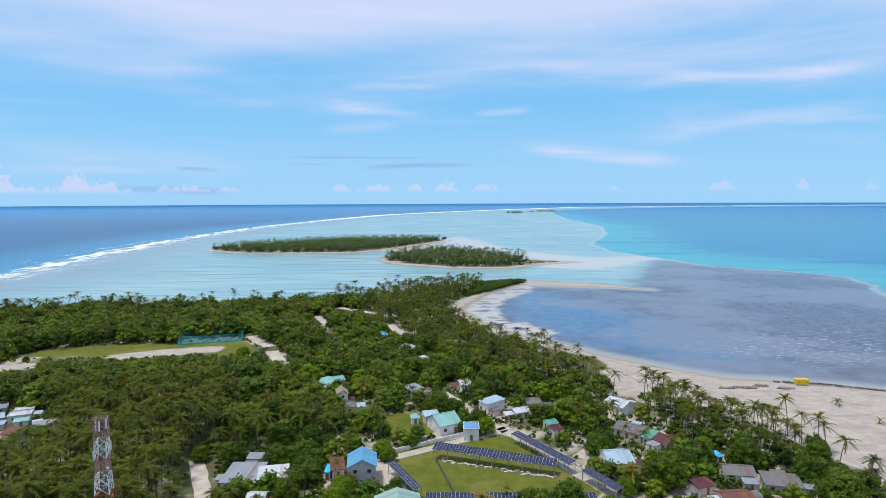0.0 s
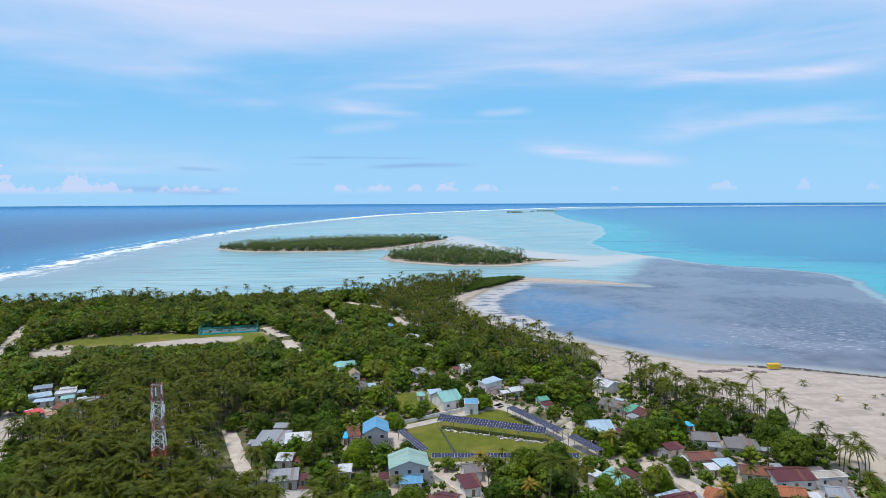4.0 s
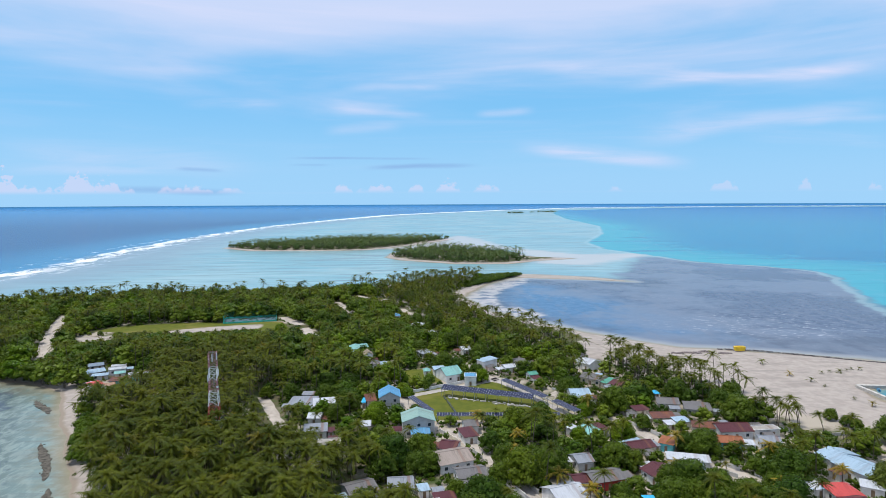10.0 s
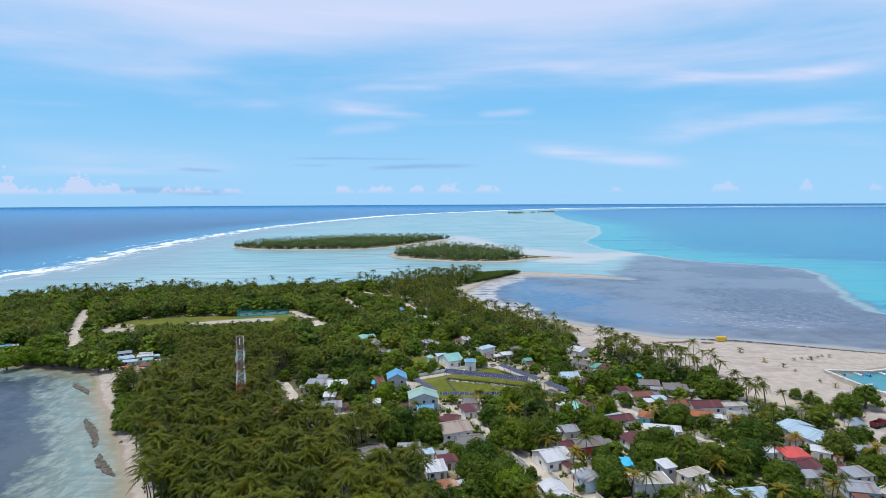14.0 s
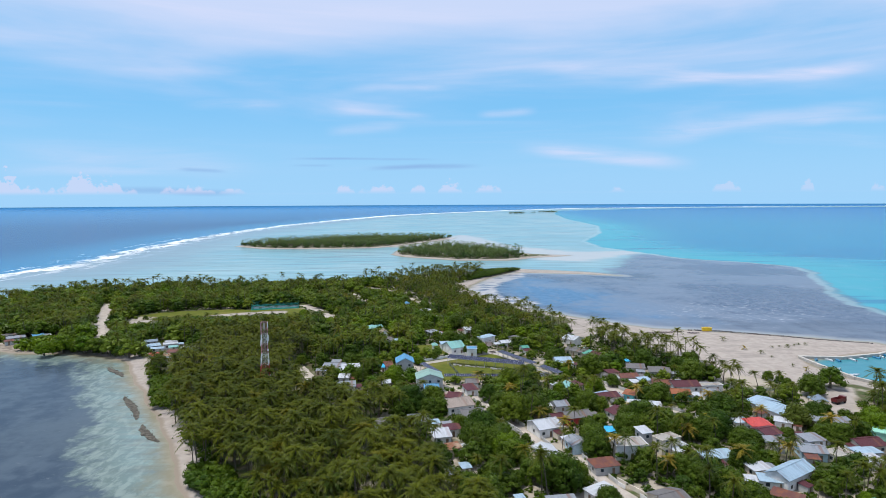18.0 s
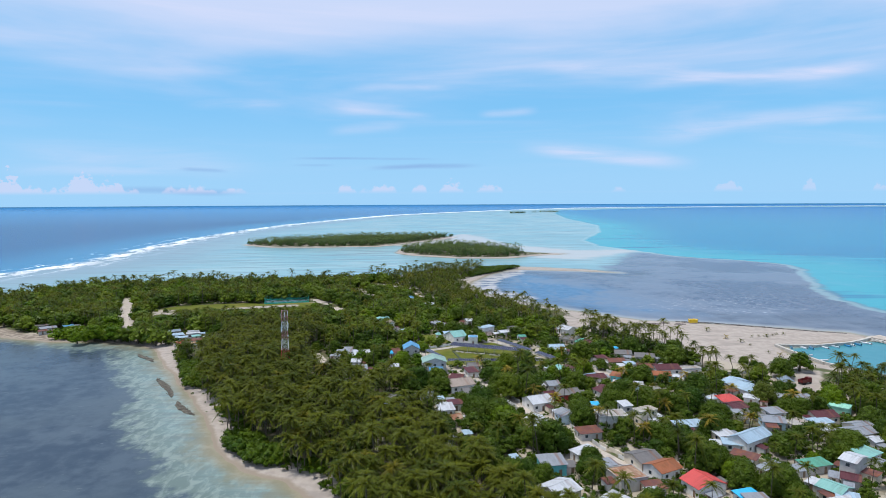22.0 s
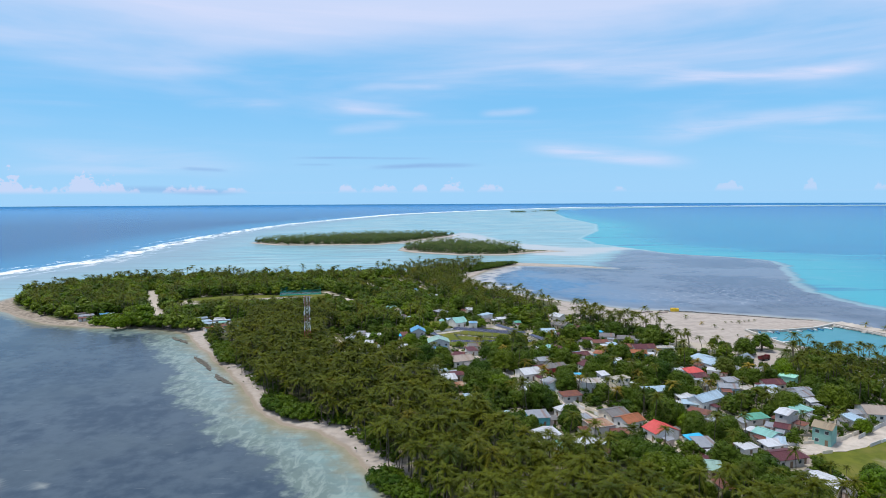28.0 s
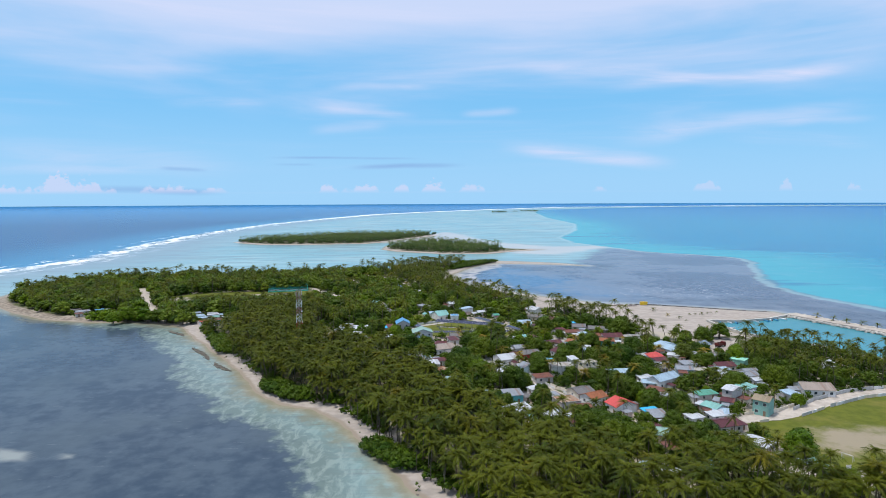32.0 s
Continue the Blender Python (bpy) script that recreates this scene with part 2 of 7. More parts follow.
def away(points, polygon):
    """Signed distance to a polygon's edge, positive inside, for an array of points."""
    p, q = np.asarray(points, float), np.asarray(polygon, float)
    best, inside = np.full(len(p), 1e18), np.zeros(len(p), bool)
    for a, b in zip(q, np.roll(q, -1, axis=0)):
        e, v = b - a, p - a
        k = np.clip((v @ e) / (e @ e), 0, 1)
        best = np.minimum(best, ((v - k[:, None] * e) ** 2).sum(1))
        crosses = (a[1] > p[:, 1]) != (b[1] > p[:, 1])
        inside ^= crosses & (p[:, 0] < (b[0] - a[0]) * (p[:, 1] - a[1]) / (b[1] - a[1] + 1e-12) + a[0])
    return np.where(inside, 1, -1) * np.sqrt(best)


def near_line(points, line):
    p, q = np.asarray(points, float), np.asarray(line, float)
    best = np.full(len(p), 1e18)
    for a, b in zip(q[:-1], q[1:]):
        e, v = b - a, p - a
        k = np.clip((v @ e) / (e @ e), 0, 1)
        best = np.minimum(best, ((v - k[:, None] * e) ** 2).sum(1))
    return np.sqrt(best)


def wobble(points, size, amount):
    """A smooth, repeatable unevenness for shores and edges."""
    x, y = points[:, 0] / size, points[:, 1] / size
    return amount * (np.sin(1.7 * x + 2.1 * np.sin(0.6 * y)) + np.sin(2.3 * y + 1.3 * np.sin(0.9 * x)) + 0.5 * np.sin(4.1 * x - 3.7 * y)) / 2.5


def shore(points):
    """Height of the shore profile: distance inland from the nearest waterline."""
    land = np.maximum.reduce([away(points, z) for z in (MAIN, ISLE_WEST, ISLE_EAST)])
    low = np.minimum(away(points, SPIT), 5.0)
    return np.maximum(land, low) + wobble(points, 9.0, 0.9) + wobble(points, 2.7, 0.4)


def polar_sheet(name, turns, rings, centre=(0.0, -100.0)):
    """A fan of cells round the island, fine where it is near; returns the object, its plan points and the mesh."""
    a, d = np.meshgrid(turns, rings, indexing="ij")
    true = np.stack([centre[0] + d.ravel() * np.sin(a.ravel()), centre[1] + d.ravel() * np.cos(a.ravel())], 1)
    # past 2.5 km distance is drawn together, so that the sea meets the sky inside the clipping range
    far = np.where(d > 2500, 2500 + 2400 * (1 - np.exp(-(d - 2500) / 2400)), d).ravel()
    eye = 82.0
    dip = eye / np.maximum(d.ravel(), 1) + d.ravel() / 2 / 6371000 * np.clip((d.ravel() - 2500) / 2500, 0, 1)
    z = np.where(d.ravel() > 2500, eye - far * dip, 0.0)
    xy = np.stack([centre[0] + far * np.sin(a.ravel()), centre[1] + far * np.cos(a.ravel())], 1)
    na, nd = len(turns), len(rings)
    i, j = np.meshgrid(np.arange(na - 1), np.arange(nd - 1), indexing="ij")
    k = (i * nd + j).ravel()
    faces = np.stack([k, k + 1, k + nd + 1, k + nd], 1)[:, ::-1]
    return true, np.column_stack([xy, z]), faces


def mesh_from(name, verts, faces, material=None, smooth=False, uv=None, fields=()):
    """A mesh from arrays of corners and of triangles or quads."""
    me = bpy.data.meshes.new(name)
    verts, faces = np.asarray(verts, np.float32), np.asarray(faces, np.int32)
    size = faces.shape[1]
    me.vertices.add(len(verts))
    me.vertices.foreach_set("co", verts.ravel())
    me.loops.add(faces.size)
    me.loops.foreach_set("vertex_index", faces.ravel())
    me.polygons.add(len(faces))
    me.polygons.foreach_set("loop_start", np.arange(0, faces.size, size, dtype=np.int32))
    me.polygons.foreach_set("use_smooth", np.full(len(faces), smooth))
    for key, values in dict(fields).items():
        me.attributes.new(key, "FLOAT", "POINT").data.foreach_set("value", np.asarray(values, np.float32))
    me.update(calc_edges=True)
    if material:
        me.materials.append(material)
    return me


TURNS = np.radians(np.concatenate([np.linspace(-180, -46, 40)[:-1], np.linspace(-46, 46, 330), np.linspace(46, 180, 40)[1:]]))
RINGS = np.concatenate([[0.1, 15, 30, 42, 52], np.geomspace(60, 2500, 360), np.geomspace(2500, 33000, 90)[1:]])


def water_material():
    m, n = material("sea_water")
    p = place(n)
    flat = n.n("ShaderNodeCombineXYZ", {0: n.n("ShaderNodeSeparateXYZ", {0: p}).outputs[0], 1: n.n("ShaderNodeSeparateXYZ", {0: p}).outputs[1]}).outputs[0]
    land, lagoon, reef, bay, west = (n.attr(k) for k in ("land", "lagoon", "reef", "bay", "west"))
    broad = n.noise(flat, 0.006, 4.0, 0.55)
    mid = n.noise(flat, 0.03, 5.0, 0.6)
    fine = n.noise(flat, 0.16, 4.0, 0.6)
    streak = n.noise(n.stretch(flat, (0.010, 0.15, 1.0), 0.04), 1.0, 5.0, 0.65)
    wob = n.math("MULTIPLY", n.math("SUBTRACT", mid, 0.5), 60.0)
    # reef flat: pale sand under knee-deep water, in streaks
    c = n.mix(n.ramp(broad, 0.35, 0.65), (0.175, 0.345, 0.375), (0.25, 0.385, 0.39))
    c = n.mix(n.math("MULTIPLY", n.ramp(streak, 0.5, 0.62), 0.7), c, (0.16, 0.20, 0.22))
    c = n.mix(n.math("MULTIPLY", n.ramp(streak, 0.44, 0.32), 0.6), c, (0.40, 0.44, 0.42))
    ledge = n.noise(n.stretch(flat, (0.007, 0.075, 1.0), 0.03), 1.0, 6.0, 0.72, 0.9)
    c = n.mix(n.math("MULTIPLY", n.ramp(ledge, 0.51, 0.66), 0.42), c, (0.14, 0.175, 0.195))
    c = n.mix(n.math("MULTIPLY", n.ramp(ledge, 0.46, 0.34), 0.3), c, (0.33, 0.46, 0.46))
    # outer reef rim: brown-grey rock
    rim = n.math("ADD", reef, n.math("MULTIPLY", wob, 1.2))
    c = n.mix(n.math("MULTIPLY", n.ramp(rim, 220.0, 30.0), 0.75), c, (0.20, 0.24, 0.27))
    # dark weed and rubble flats of the two bays
    b = n.math("ADD", bay, wob)
    grass = n.mix(n.ramp(fine, 0.35, 0.7), (0.060, 0.080, 0.125), (0.104, 0.124, 0.178))
    grass = n.mix(n.ramp(n.math("ADD", bay, n.math("MULTIPLY", wob, 2.2)), 25.0, 90.0), n.mix(n.ramp(mid, 0.4, 0.6), (0.075, 0.09, 0.125), (0.12, 0.14, 0.18)), grass)
    # blue of the reflected sky, painted over the shoreward part of the bay
    sky_sheen = n.mix(n.ramp(fine, 0.35, 0.65), (0.042, 0.130, 0.255), (0.066, 0.165, 0.295))
    grass = n.mix(n.math("MULTIPLY", n.ramp(n.math("ADD", n.attr("sky_sheen"), n.math("MULTIPLY", wob, 0.9)), -25.0, 30.0), 0.85), grass, sky_sheen)
    grass = n.mix(n.math("MULTIPLY", n.ramp(n.noise(flat, 0.009, 4.0, 0.6), 0.45, 0.58), 0.7), grass, (0.150, 0.180, 0.235))
    bank = n.ramp(n.math("ADD", n.attr("bank"), n.math("MULTIPLY", wob, 0.8)), -22.0, 10.0)
    c = n.mix(n.math("MULTIPLY", bank, 0.8), c, (0.46, 0.43, 0.40))
    c = n.mix(n.ramp(b, -40.0, -6.0), c, grass)
    drift = n.noise(n.stretch(flat, (0.10, 0.022, 1.0), -0.9), 1.0, 5.0, 0.65)
    c = n.mix(n.math("MULTIPLY", n.math("MULTIPLY", n.ramp(drift, 0.5, 0.66), 0.3), n.ramp(b, -10.0, 20.0)), c, (0.155, 0.165, 0.20))
    patches = n.math("MULTIPLY", n.ramp(n.math("ADD", n.math("MULTIPLY", land, 0.008), n.noise(flat, 0.05, 5.0, 0.62)), 0.20, 0.33), n.math("MULTIPLY", n.ramp(bay, -25.0, -2.0), n.ramp(land, -15.0, -4.0)))
    c = n.mix(n.math("MULTIPLY", patches, 0.6), c, (0.34, 0.35, 0.33))
    inner = n.ramp(n.math("ADD", n.attr("inner"), n.math("MULTIPLY", wob, 0.6)), -4.0, 4.0)
    weed_spots = n.ramp(n.noise(n.stretch(flat, (0.05, 0.13, 1.0)), 1.0, 4.0, 0.6), 0.60, 0.51, to=(0.12, 1.0))
    c = n.mix(n.math("MULTIPLY", n.math("MULTIPLY", inner, weed_spots), n.ramp(fine, 0.30, 0.50, to=(0.55, 0.9))), c, (0.42, 0.385, 0.355))
    # pale flecks stand in for sun glints on the bay, painted into the colour
    glint = n.math("MULTIPLY", n.ramp(n.noise(n.stretch(flat, (0.16, 0.55, 1.0), 0.2), 1.0, 5.0, 0.7), 0.55, 0.65), n.ramp(n.math("ADD", bay, n.math("MULTIPLY", wob, 2.0)), 22.0, 60.0))
    glint_area = n.math("MAXIMUM", n.ramp(n.noise(flat, 0.012, 3.0), 0.52, 0.62, to=(0.0, 0.3)), n.math("MULTIPLY", n.ramp(n.math("ADD", n.attr("coral"), wob), -30.0, 22.0), 0.85))
    c = n.mix(n.math("MULTIPLY", glint, glint_area), c, (0.42, 0.43, 0.46))
    weed = n.mix(n.ramp(n.math("MULTIPLY_ADD", fine, 0.45, n.math("MULTIPLY", mid, 0.55)), 0.40, 0.60), (0.030, 0.052, 0.080), (0.060, 0.088, 0.116))
    weed = n.mix(n.math("MULTIPLY", n.ramp(mid, 0.6, 0.72), 0.4), weed, (0.085, 0.115, 0.135))
    weed = n.mix(n.math("MULTIPLY", n.ramp(n.noise(flat, 0.018, 4.0, 0.6), 0.5, 0.62), 0.5), weed, (0.064, 0.092, 0.114))
    wisps = n.noise(n.stretch(flat, (0.16, 0.42, 1.0), 0.15), 1.0, 6.0, 0.7, 0.5)
    weed = n.mix(n.math("MULTIPLY", n.ramp(wisps, 0.62, 0.70), 0.32), weed, (0.16, 0.19, 0.20))
    wl = n.math("ADD", west, n.math("MULTIPLY", wob, 0.55))
    speck = n.noise(n.stretch(flat, (0.30, 0.15, 1.0), 0.75), 1.0, 5.0, 0.6, 0.5)
    fringe = n.mix(n.ramp(speck, 0.42, 0.62), (0.115, 0.160, 0.150), (0.190, 0.245, 0.225))
    c = n.mix(n.ramp(west, -30.0, 0.0), c, n.mix(n.ramp(n.math("ADD", wl, n.math("MULTIPLY", n.math("SUBTRACT", fine, 0.5), 30.0)), -3.0, 7.0), fringe, weed))
    # lagoon: aqua at its edge, blue over deep water, pale patches of reef
    lg = n.math("ADD", lagoon, n.math("MULTIPLY", wob, 0.4))
    deep = n.mix(n.ramp(lg, 20.0, 230.0), (0.030, 0.29, 0.35), (0.003, 0.165, 0.30))
    deep = n.mix(n.math("MULTIPLY", n.ramp(mid, 0.5, 0.7), 0.3), deep, (0.10, 0.30, 0.37))
    deep = n.mix(n.ramp(lg, 500.0, 2600.0), deep, (0.003, 0.115, 0.25))
    bands = n.noise(n.stretch(flat, (0.0035, 0.022, 1.0), 0.15), 1.0, 5.0, 0.6)
    deep = n.mix(n.math("MULTIPLY", n.ramp(bands, 0.46, 0.34), 0.6), deep, (0.010, 0.095, 0.235))
    deep = n.mix(n.math("MULTIPLY", n.ramp(bands, 0.58, 0.72), 0.55), deep, (0.045, 0.30, 0.39))
    deep = n.mix(n.math("MULTIPLY", n.ramp(streak, 0.62, 0.72), 0.4), deep, (0.16, 0.28, 0.38))
    c = n.mix(n.math("MULTIPLY", n.ramp(n.math("ABSOLUTE", n.math("SUBTRACT", lg, -2.0)), 7.0, 1.0), 0.5), c, (0.27, 0.42, 0.42))
    c = n.mix(n.ramp(lg, -2.0, 9.0), c, deep)
    c = n.mix(n.math("MULTIPLY", n.ramp(n.attr("harbour"), -1.0, 5.0), 0.8), c, n.mix(fine, (0.035, 0.17, 0.215), (0.07, 0.22, 0.26)))
    # open ocean
    out = n.math("MULTIPLY", rim, -1.0)
    ocean = n.mix(n.ramp(out, 0.0, 260.0), (0.026, 0.17, 0.32), (0.005, 0.046, 0.150))
    # far water turns bluer and paler: haze and sky reflection painted in
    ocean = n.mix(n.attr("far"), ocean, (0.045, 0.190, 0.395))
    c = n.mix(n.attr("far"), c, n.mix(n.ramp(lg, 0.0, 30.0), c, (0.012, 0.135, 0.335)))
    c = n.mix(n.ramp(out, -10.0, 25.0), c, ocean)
    # wet sand under the last of the water
    c = n.mix(n.ramp(n.math("ADD", land, n.math("MULTIPLY", wob, 0.12)), -6.0, 0.0), c, (0.27, 0.25, 0.18))
    tide = n.math("MULTIPLY", n.ramp(n.math("ADD", land, n.math("MULTIPLY", wob, 0.5)), -13.0, -4.0), n.ramp(west, -32.0, -22.0))
    c = n.mix(n.math("MULTIPLY", n.math("MULTIPLY", tide, n.ramp(land, 2.0, -2.0)), n.ramp(fine, 0.35, 0.6, to=(0.15, 0.6))), c, (0.165, 0.155, 0.10))
    # breaking waves along the reef edge
    surf = n.noise(n.stretch(flat, (0.03, 0.012, 1.0), 0.25), 1.0, 5.0, 0.65)
    size = n.attr("surf")
    line = n.math("DIVIDE", n.math("ADD", reef, n.math("MULTIPLY", n.math("SUBTRACT", surf, 0.5), 60.0)), size)
    rollers = n.noise(n.stretch(flat, (0.085, 0.012, 1.0), -0.06), 1.0, 5.0, 0.62)
    churn = n.noise(n.stretch(flat, (0.05, 0.02, 1.0), 0.2), 1.0, 6.0, 0.7)
    crest = n.math("MULTIPLY", n.ramp(n.math("ABSOLUTE", line), 0.62, 0.18), n.ramp(n.math("MULTIPLY_ADD", n.attr("far"), 0.3, churn), 0.42, 0.58))
    wash = n.math("MULTIPLY", n.math("MULTIPLY", n.ramp(line, 1.9, 0.2), n.ramp(line, -0.3, 0.1)), n.math("MULTIPLY", n.ramp(churn, 0.44, 0.66), 0.55))
    breakers = n.math("MULTIPLY", n.math("MULTIPLY", n.ramp(n.math("ABSOLUTE", n.math("ADD", line, 1.15)), 0.32, 0.16), n.ramp(rollers, 0.54, 0.60)), n.ramp(size, 43.0, 37.0))
    foam = n.math("MAXIMUM", n.math("MAXIMUM", crest, wash), breakers)
    c = n.mix(foam, c, (0.82, 0.84, 0.86))
    wave = n.math("ADD", n.noise(n.stretch(flat, (0.7, 1.6, 1.0), 0.3), 1.0, 3.0, 0.6), n.math("MULTIPLY", fine, 0.6))
    c = n.mix(n.math("MULTIPLY", n.ramp(n.math("ADD", n.attr("bar"), n.math("MULTIPLY", wob, 0.1)), -2.5, 1.5), 0.6), c, (0.34, 0.37, 0.34))
    level = n.n("ShaderNodeCombineXYZ", {2: 1.0}).outputs[0]
    ripple = n.n("ShaderNodeBump", {"Height": wave, "Strength": 0.08, "Distance": 0.2, "Normal": level}).outputs[0]
    finish(n, c, n.ramp(foam, 0.0, 1.0, to=(0.22, 0.8)), 0.0, spec=0.06, Normal=ripple)
    return m


true, verts, faces = polar_sheet("water", TURNS, RINGS)
main_away = away(true, MAIN)
BAY = [(60, 585), (84, 600), (189, 548), (250, 690), (300, 800), (420, 740), (465, 650), (455, 560), (427, 510), (383, 418), (359, 350), (354, 312), (364, 268), (370, 180), (290, 160), (262, 236), (190, 252),
       (128, 272), (96, 300), (60, 360), (36, 400), (26, 450), (44, 530)]
SKY_SHEEN = [(62, 545), (105, 520), (128, 470), (165, 380), (170, 300), (120, 296), (88, 330), (56, 385), (40, 450)]
WEST = [(-380, 300), (-300, 240), (-235, 205), (-190, 196), (-150, 130), (-114, 71), (-87, 36), (-64, 15), (-44, -10), (-34, -50), (10, -150),
        (100, -400), (-700, -400), (-620, 0), (-520, 250)]
BANK = [(-130, 1000), (-85, 1060), (30, 1390), (60, 1290), (110, 1000), (210, 860), (350, 900), (270, 820), (180, 720), (130, 745), (120, 950), (20, 1040), (-60, 990)]
bay_away = away(true, BAY)
reef_away = away(true, REEF)
harbour_away = away(true, HARBOUR)
lagoon_away = np.maximum(away(true, LAGOON), harbour_away * 3.0)
distance = np.hypot(true[:, 0], true[:, 1] + 100)
surf_size = np.interp(distance, [0, 600, 1000, 2500, 6000, 9000], [34, 36, 38, 46, 95, 160])
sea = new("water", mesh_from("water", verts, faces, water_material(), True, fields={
    "land": np.clip(shore(true), -400, 400), "lagoon": np.clip(lagoon_away, -600, 6000), "reef": np.clip(reef_away, -3000, 3000),
    "inner": np.clip(away(true, [(6, 468), (4, 440), (20, 405), (38, 368), (58, 335), (66, 352), (66, 386), (46, 412), (42, 450), (54, 497), (76, 545), (94, 586), (85, 602), (40, 535)]), -100, 100),
    # coral: the part of the bay where the painted sun glints gather
    "coral": np.clip(away(true, [(169, 291), (152, 325), (190, 370), (250, 375), (262, 320), (205, 278)]), -100, 100),
    "bank": np.clip(away(true, BANK), -300, 300),
    "harbour": np.clip(harbour_away, -60, 60), "sky_sheen": np.clip(away(true, SKY_SHEEN), -200, 200), "far": np.clip((distance - 2600) / 5000, 0, 1) ** 0.6, "bar": np.clip(away(true, [(-155, 1), (-137, -4), (-122, -7), (-133, -9), (-158, -9)]), -50, 50), "bay": np.clip(bay_away, -400, 400), "west": np.clip(away(true, WEST), -300, 300), "surf": surf_size}))
tagged(sea, "shallow turquoise reef water and blue open sea", "sea", kind="structure")

# ---- the ground: one sheet, dry land, beaches and sea bed ----
GRASS_FIELDS = [[(-17, 190), (-3, 199), (18, 207), (30, 197), (46, 166), (40, 158), (-7, 158)],
                [(106, 14), (140, 30), (200, 46), (240, 0), (180, -60), (114, -28)],
                [(-22, 226), (-9, 228), (-3, 207), (-14, 200), (-22, 207)],
                [(-225, 318), (-211, 334), (-168, 346), (-149, 341), (-113, 348), (-99, 318), (-134, 318), (-168, 314), (-202, 312)],
                [(-112, 258), (-96, 264), (-92, 257), (-102, 244), (-103, 238)]]
SANDS = [[(78, 322), (98, 300), (128, 274), (206, 248), (240, 233), (240, 215), (180, 196), (171, 182), (188, 163), (165, 150), (148, 150),
          (128, 168), (118, 190), (108, 222), (92, 250), (80, 290)],
         [(-225, 300), (-206, 303), (-198, 292), (-214, 287)], [(-178, 318), (-151, 331), (-123, 338), (-121, 325), (-144, 316), (-171, 308)],
         [(146, 156), (157, 146), (171, 146), (160, 128), (148, 110), (140, 112), (146, 134)]]


def ground_material():
    m, n = material("ground")
    p = place(n)
    land, grass, sand = n.attr("land"), n.attr("grass"), n.attr("sand")
    broad, mid, fine = n.noise(p, 0.05, 4.0), n.noise(p, 0.3, 4.0), n.noise(p, 3.0, 3.0)
    soil = n.mix(n.ramp(mid, 0.35, 0.65), (0.10, 0.085, 0.05), (0.06, 0.085, 0.025))
    soil = n.mix(n.ramp(n.math('ADD', broad, n.math('MULTIPLY', n.attr('village'), 0.13)), 0.52, 0.64), soil, (0.36, 0.32, 0.26))
    turf = n.mix(n.ramp(mid, 0.3, 0.7), (0.074, 0.094, 0.009), (0.112, 0.124, 0.014))
    turf = n.mix(n.math("MULTIPLY", n.ramp(broad, 0.5, 0.7), 0.5), turf, (0.20, 0.165, 0.05))
    dry = n.mix(n.ramp(mid, 0.3, 0.7), (0.30, 0.265, 0.235), (0.375, 0.335, 0.295))
    dry = n.mix(n.math("MULTIPLY", n.ramp(n.noise(n.stretch(p, (0.05, 0.2, 1.0), 0.5), 1.0, 4.0), 0.5, 0.7), 0.6), dry, (0.23, 0.205, 0.185))
    worn = n.math("MULTIPLY", n.ramp(n.math("ADD", n.attr("worn"), n.math("MULTIPLY", n.math("SUBTRACT", n.noise(p, 0.14, 5.0, 0.65), 0.5), 22.0)), -8.0, 3.0), 0.8)
    turf = n.mix(worn, turf, (0.30, 0.25, 0.19))
    dry = n.mix(n.attr("rocky"), dry, n.mix(n.ramp(mid, 0.4, 0.6), (0.17, 0.14, 0.11), (0.30, 0.26, 0.21)))
    c = n.mix(n.ramp(grass, -0.6, 0.6), soil, turf)
    jag = n.math("MULTIPLY", n.math("SUBTRACT", mid, 0.5), 4.0)
    c = n.mix(n.ramp(n.math("ADD", sand, jag), -1.5, 1.5), c, dry)
    c = n.mix(n.ramp(n.math("ADD", land, jag), 12.5, 9.5), c, dry)
    c = n.mix(n.ramp(n.math("ADD", land, n.math("MULTIPLY", jag, 0.5)), 2.6, 0.8), c, (0.25, 0.21, 0.165))
    finish(n, c, 0.9, 0.0, n.math("ADD", mid, n.math("MULTIPLY", fine, 0.4)), 0.35, 0.12, spec=0.2)
    return m


true, verts, faces = polar_sheet("ground", np.radians(np.concatenate([np.linspace(-180, -50, 30)[:-1], np.linspace(-50, 50, 300), np.linspace(50, 180, 30)[1:]])),
                                 np.concatenate([[0.1, 15, 30, 42, 52], np.geomspace(60, 1500, 300), np.geomspace(1500, 33000, 40)[1:]]))
inland = shore(true)
BARE = [[(68, 240), (68, 275), (80, 290), (92, 250), (98, 232), (86, 226), (78, 246)]]
beach = np.maximum.reduce([away(true, q) for q in SANDS + BARE])
lift = np.clip(inland * 0.09, -4.0, 1.2) + np.where(inland > 12, wobble(true, 6.0, 0.05), 0)
verts[:, 2] += np.where(np.hypot(true[:, 0], true[:, 1] + 100) > 2400, -6.0, lift)
land = new("ground", mesh_from("ground", verts, faces, ground_material(), True, fields={
    "land": np.clip(inland, -300, 300), "grass": np.maximum.reduce([away(true, q) for q in GRASS_FIELDS]), "sand": beach, "rocky": np.clip(away(true, [(-430, 180), (-186, 180), (-205, 240), (-330, 345), (-430, 345)]) / 12, 0, 1), "worn": away(true, [(118, -8), (124, -3), (131, 2), (150, 3), (175, -2), (160, -14), (138, -10), (127, -13)]), "village": (away(true, [(-30, 240), (30, 250), (90, 240), (120, 180), (150, 150), (190, 140), (230, 50), (200, -40), (120, -45), (40, 0), (0, 60), (-20, 130), (-50, 180)]) > 0) * 1.0}))
tagged(land, "coral sand, soil and grass of the low island", "ground", kind="structure")

